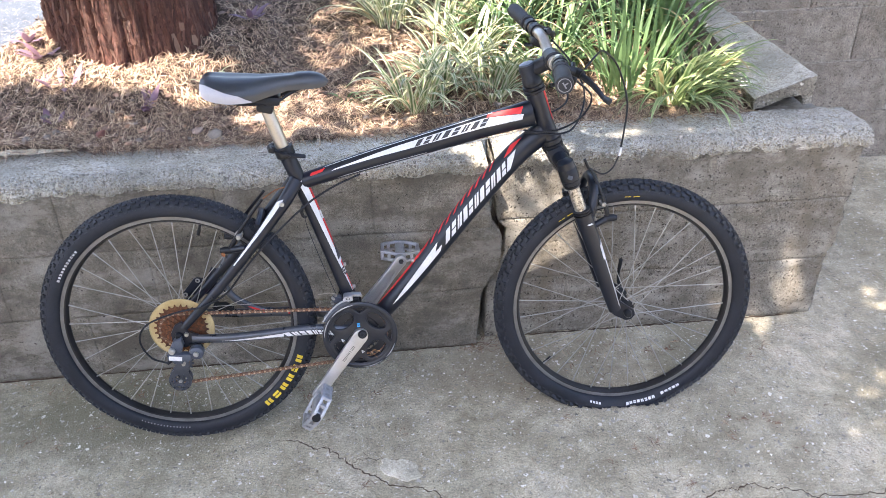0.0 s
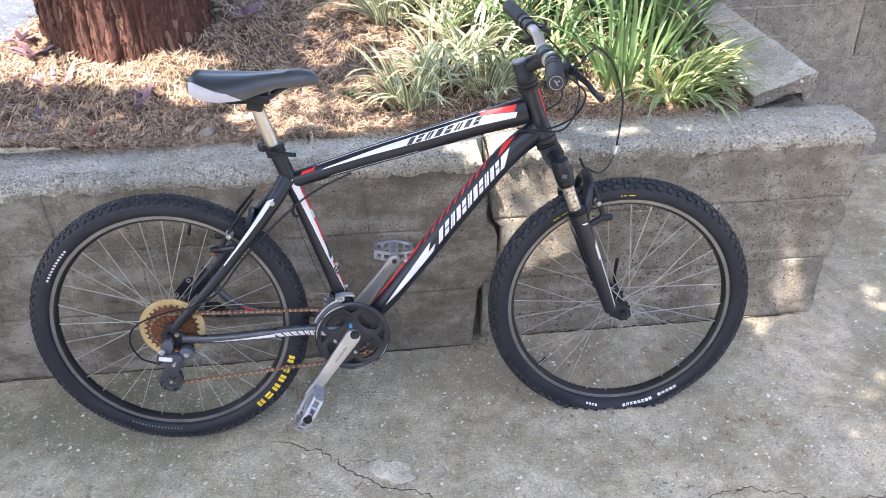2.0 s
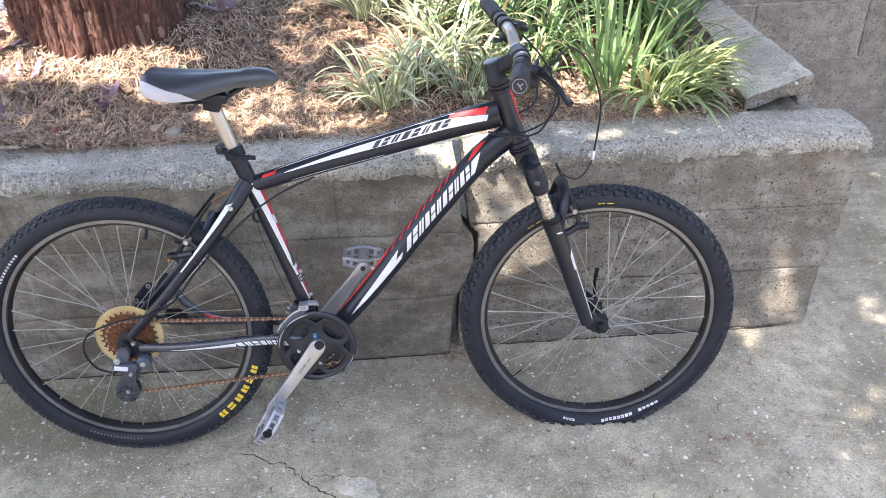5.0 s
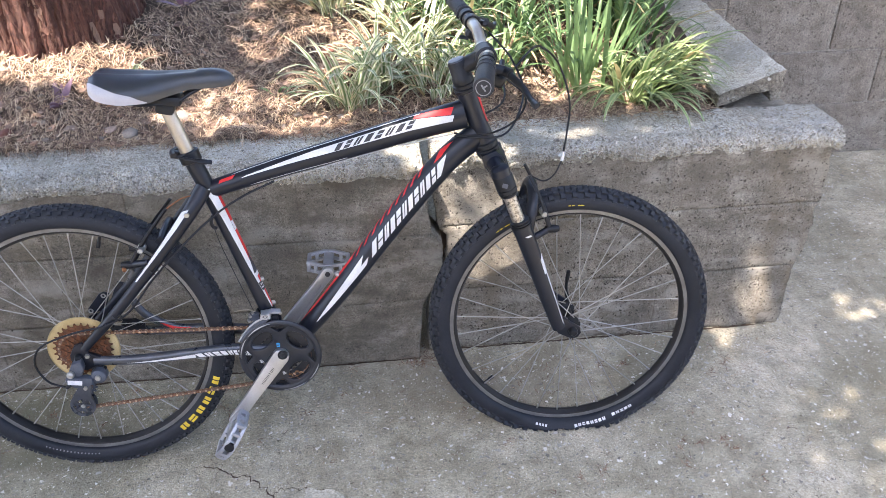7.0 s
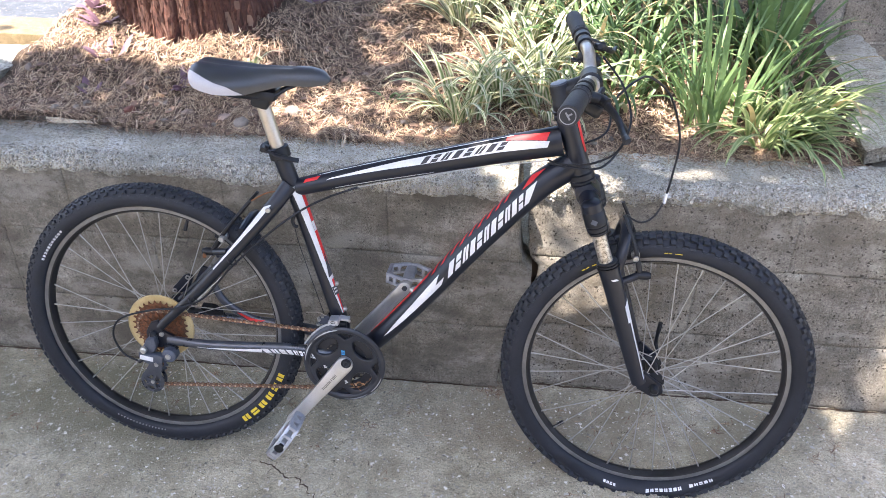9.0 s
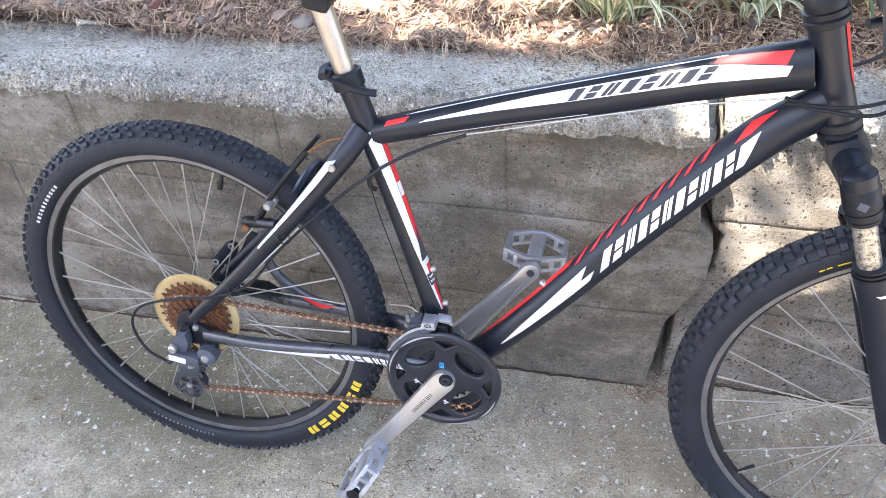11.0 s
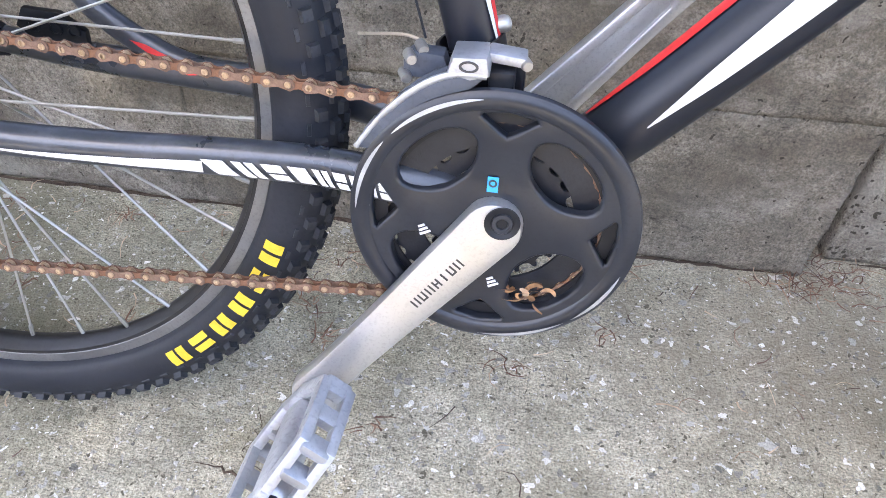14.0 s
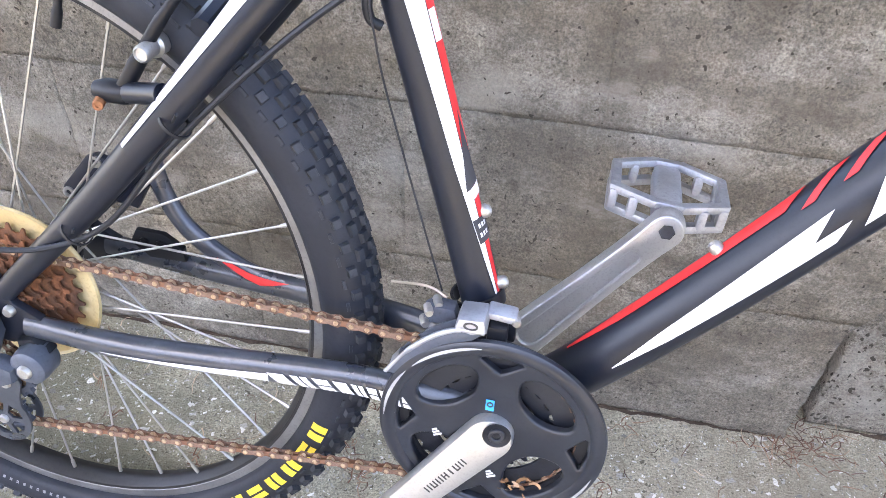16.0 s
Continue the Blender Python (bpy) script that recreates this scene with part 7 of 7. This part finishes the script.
clump("seedling", -0.36, 0.33, 6, 0.09, 0.0050, M_GRASS, "tiny green seedling in the mulch", "seedling", "", 0.01, (0.2, 0.9), (0.8, 2.0), 0.0)


def purple_plant(x, y, n, ln):
    root = thing("purple_heart_plant", "low purple-leaved trailing plant in the mulch", "ground cover", pose(x, y, soil_z(x, y) + 0.004), "purple plants")
    for k in range(n):
        vs, fs, uv = [], [], []
        a = rnd(0, 6.3)
        r = rnd(0, 0.03)
        blade(vs, fs, uv, (r * math.cos(a), r * math.sin(a), 0.004), a + rnd(-0.5, 0.5), rnd(0.5, 1.25), ln * rnd(0.6, 1.1), 0.0095 * rnd(0.7, 1.2), rnd(0.3, 1.2), 6)
        pydata("leaf", vs, fs, M_PURPLE, root, smooth=True, uvs=uv)
    return root


for x, y, n, ln in ((-0.905, 0.270, 6, 0.085), (-1.165, 0.40, 9, 0.080), (-1.26, 0.56, 12, 0.07), (-1.155, 0.255, 4, 0.05), (-1.32, 0.64, 8, 0.06), (-0.66, 0.76, 6, 0.08)):
    purple_plant(x, y, n, ln)


# ---- tree ----
def bark(name, per_piece):
    """Stringy red-brown bark; loose flakes each take their own tone."""
    m, t, b = nodes_of(name)
    co = coords(t)
    mp = t.nodes.new("ShaderNodeMapping")
    mp.inputs["Scale"].default_value = (1, 1, 0.4)
    t.links.new(co, mp.inputs[0])
    f1, f2, f3 = noise_node(t, mp.outputs[0], 18, 7, 0.75), noise_node(t, mp.outputs[0], 120, 5, 0.75), noise_node(t, co, 5, 3)
    c = ramp(t, f1, [(0.30, (0.035, 0.015, 0.011)), (0.45, (0.095, 0.040, 0.028)), (0.62, (0.150, 0.066, 0.046)), (0.82, (0.27, 0.16, 0.115))])
    c = mix(t, ramp(t, f3, [(0.45, (0, 0, 0)), (0.62, (0.6,) * 3)]), c, (0.125, 0.044, 0.031))
    c = mix(t, 0.75, c, ramp(t, f2, [(0.34, (0.12,) * 3), (0.66, (0.85,) * 3)]), 'OVERLAY')
    if per_piece:
        geo = t.nodes.new("ShaderNodeNewGeometry")
        c = mix(t, 0.65, c, ramp(t, geo.outputs["Random Per Island"], [(0.0, (0.035, 0.016, 0.012)), (0.55, (0.105, 0.046, 0.033)), (0.9, (0.18, 0.090, 0.064)), (1.0, (0.34, 0.23, 0.165))]))
    t.links.new(c, b.inputs["Base Color"])
    b.inputs["Roughness"].default_value = 0.9
    bump(t, f2, b, 1.0, 0.008)
    return m


M_BARK, M_FLAKE = bark("red_brown_bark", False), bark("peeling_bark", True)
TRUNK = Vector((-1.018, 0.735, 0.0))


def trunk_radius(z, a):
    r = float(np.interp(z, (0.4, 0.64, 0.74, 0.85, 1.1, 4.0, 7.0), (0.31, 0.262, 0.250, 0.246, 0.242, 0.20, 0.05)))
    v = Vector((math.cos(a) * 2.1, math.sin(a) * 2.1, z * 0.7))
    ridge = abs(noise.noise(v * 3.0)) + 0.6 * abs(noise.noise(v * 8.0 + Vector((3, 1, 2))))
    plate = noise.noise(Vector((math.cos(a) * 7, math.sin(a) * 7, z * 2.2)))
    flake = noise.noise(Vector((math.cos(a) * 16, math.sin(a) * 16, z * 9)))
    fissure = max(0.0, 0.10 - abs(noise.noise(Vector((math.cos(a) * 5, math.sin(a) * 5, z * 0.9))))) * 10
    return r + (0.022 * (ridge - 0.35) + 0.010 * math.floor(plate * 3) / 3 + 0.006 * flake - 0.016 * fissure) * min(1, r / 0.2)


tree = thing("tree", "large tree with reddish-brown stringy bark growing in the bed", "tree", Matrix.Translation(TRUNK))
vs, fs = [], []
AR = 300
zs = list(np.linspace(0.45, 1.15, 110)) + list(np.linspace(1.2, 7.0, 40))
for z in zs:
    for k in range(AR):
        a = 2 * math.pi * k / AR
        r = trunk_radius(z, a)
        vs.append((r * math.cos(a), r * math.sin(a), z))
for j in range(len(zs) - 1):
    for k in range(AR):
        a, b = j * AR + k, j * AR + (k + 1) % AR
        fs.append((a, b, b + AR, a + AR))
trunk = pydata("trunk", vs, fs, M_BARK, tree, smooth=True)
# loose strips of bark lifting off the trunk
random.seed(44)
vs, fs = [], []
for _ in range(1500):
    a0, z0 = rnd(-2.9, 0.5), 0.56 + 0.50 * random.random()
    ln, wd = 0.012 + 0.08 * random.random() ** 2, rnd(0.0015, 0.0085)
    skew, lift0, lift1 = rnd(-0.3, 0.3), rnd(-0.002, 0.003), rnd(-0.002, 0.006)
    n0 = len(vs)
    for i in range(5):
        t = i / 4
        z = z0 + ln * (t - 0.5)
        half = wd * (0.35 + 0.65 * math.sin(math.pi * (0.12 + 0.76 * t))) * rnd(0.75, 1.2)
        for sg in (-1, 0, 1):
            a = a0 + (sg * half + skew * ln * (t - 0.5)) / 0.25
            r = trunk_radius(z, a) + 0.0015 + lift0 * (1 - t) ** 2 + lift1 * t ** 2 + (0.0015 if sg == 0 else 0)
            vs.append((r * math.cos(a), r * math.sin(a), z))
    for i in range(4):
        for k in range(2):
            q = n0 + 3 * i + k
            fs.append((q, q + 1, q + 4, q + 3))
flakes = pydata("loose_bark", vs, fs, M_FLAKE, trunk, smooth=True)
tagged(flakes, kind="stuff")
random.seed(21)
limb_tips = []
for k in range(11):
    a = 2 * math.pi * k / 11 + rnd(-0.3, 0.3)
    z = rnd(3.4, 5.2)
    reach = rnd(1.2, 2.6)
    p0 = Vector((0, 0, z))
    p2 = Vector((math.cos(a) * reach, math.sin(a) * reach, z + rnd(0.2, 0.7)))
    p1 = p0.lerp(p2, 0.5) + Vector((0, 0, 0.35))
    bm = wire(B(), [p0, p1, p2], [0.07, 0.05, 0.035, 0.02, 0.012], 20, 10)
    part("limb", bm, M_BARK, tree)
    limb_tips.append((p0, p1, p2))

# the unseen crown: small leaf sprays placed as shade, thinned for chosen sun flecks
# sun flecks as (x, y, half width, half depth, openness) on the level of the bed
FLECKS = [(-1.353, 0.56, 0.22, 0.12, 1.0), (-1.045, 0.52, 0.24, 0.10, 1.0), (-0.779, 0.49, 0.17, 0.13, 0.96), (-1.05, 0.27, 0.60, 0.16, 0.48), (-0.348, 0.31, 0.34, 0.16, 0.88), (-0.307, 0.72, 0.14, 0.17, 0.85), (-0.123, 0.36, 0.16, 0.15, 0.88),
          (-0.123, 0.86, 0.30, 0.22, 0.85), (0.123, 0.62, 0.33, 0.23, 0.97), (0.471, 0.50, 0.27, 0.22, 0.97), (0.687, 0.38, 0.17, 0.17, 0.97), (0.348, 0.88, 0.28, 0.20, 0.9), (-1.250, 0.74, 0.14, 0.18, 1.0), (0.154, 0.02, 0.13, 0.11, 0.90), (0.082, -0.05, 0.12, 0.10, 0.95),
          (0.030, -0.075, 0.10, 0.05, 0.75), (0.061, 0.08, 0.16, 0.08, 0.9), (0.589, -0.255, 0.22, 0.17, 0.68), (1.100, -0.15, 0.17, 0.09, 0.80), (0.760, -0.150, 0.12, 0.065, 0.82), (0.902, 0.95, 0.13, 0.15, 0.72), (0.80, 0.55, 0.22, 0.45, 0.60), (0.500, 0.10, 0.42, 0.09, 0.62), (-0.85, 0.05, 0.75, 0.11, 0.30),
          (0.974, -0.70, 0.65, 0.40, 0.62)]


def opening(x, y):
    best = 0.0
    for fx, fy, rx, ry, o in FLECKS:
        d = math.hypot((x - fx) / rx, (y - fy) / ry) + 0.45 * nz(x, y, 0.7, 11)
        if d < 1.0:
            best = max(best, o if o > 0.84 else o * min(1.0, (1.0 - d) * 1.8))
    return best


vs, fs = [], []
random.seed(33)
made = 0
while made < 170000:
    # cast from the ground towards the sun, in two ovals sized for shade
    gx, gy = rnd(-5.0, 3.2), rnd(-2.9, 3.7)
    out = min(math.hypot((gx + 0.1) / 3.0, (gy - 0.75) / 2.6), math.hypot((gx + 2.6) / 2.0, (gy + 0.95) / 1.65)) + 0.22 * nz(gx, gy, 2.0, 1.6) + 0.10 * nz(gx, gy, 5.0, 6)
    if out > 1.0 or random.random() < 1.4 * (out - 0.72) or (gy > 1.6 and random.random() < 0.35):
        continue
    made += 1
    z = 3.25 + 0.9 * out ** 2 + rnd(0, 1.0) * (2.6 - 1.9 * out ** 2) + 0.25 * nz(gx, gy, 8.0, 2.5)
    p = Vector((gx, gy, 0.55)) + SUN_DIR * ((z - 0.55) / SUN_DIR.z)
    if random.random() < opening(gx, gy):
        continue
    s = rnd(0.025, 0.045)
    e = Euler((rnd(-0.7, 0.7), rnd(-0.7, 0.7), rnd(0, 6.3))).to_matrix()
    n0 = len(vs)
    for q in ((-0.5, 0, 0), (-0.1, 0.28, 0.04), (0.5, 0, 0.02), (-0.1, -0.28, 0.04)):
        vs.append(p - TRUNK + e @ (Vector(q) * s * 2.0))
    fs.append((n0, n0 + 1, n0 + 2, n0 + 3))
M_LEAF = leafy("tree_leaf", [(0.0, (0.05, 0.10, 0.03)), (1.0, (0.11, 0.18, 0.05))], 0.25)
crown = pydata("crown", vs, fs, M_LEAF, tree)
tagged(crown, kind="stuff")
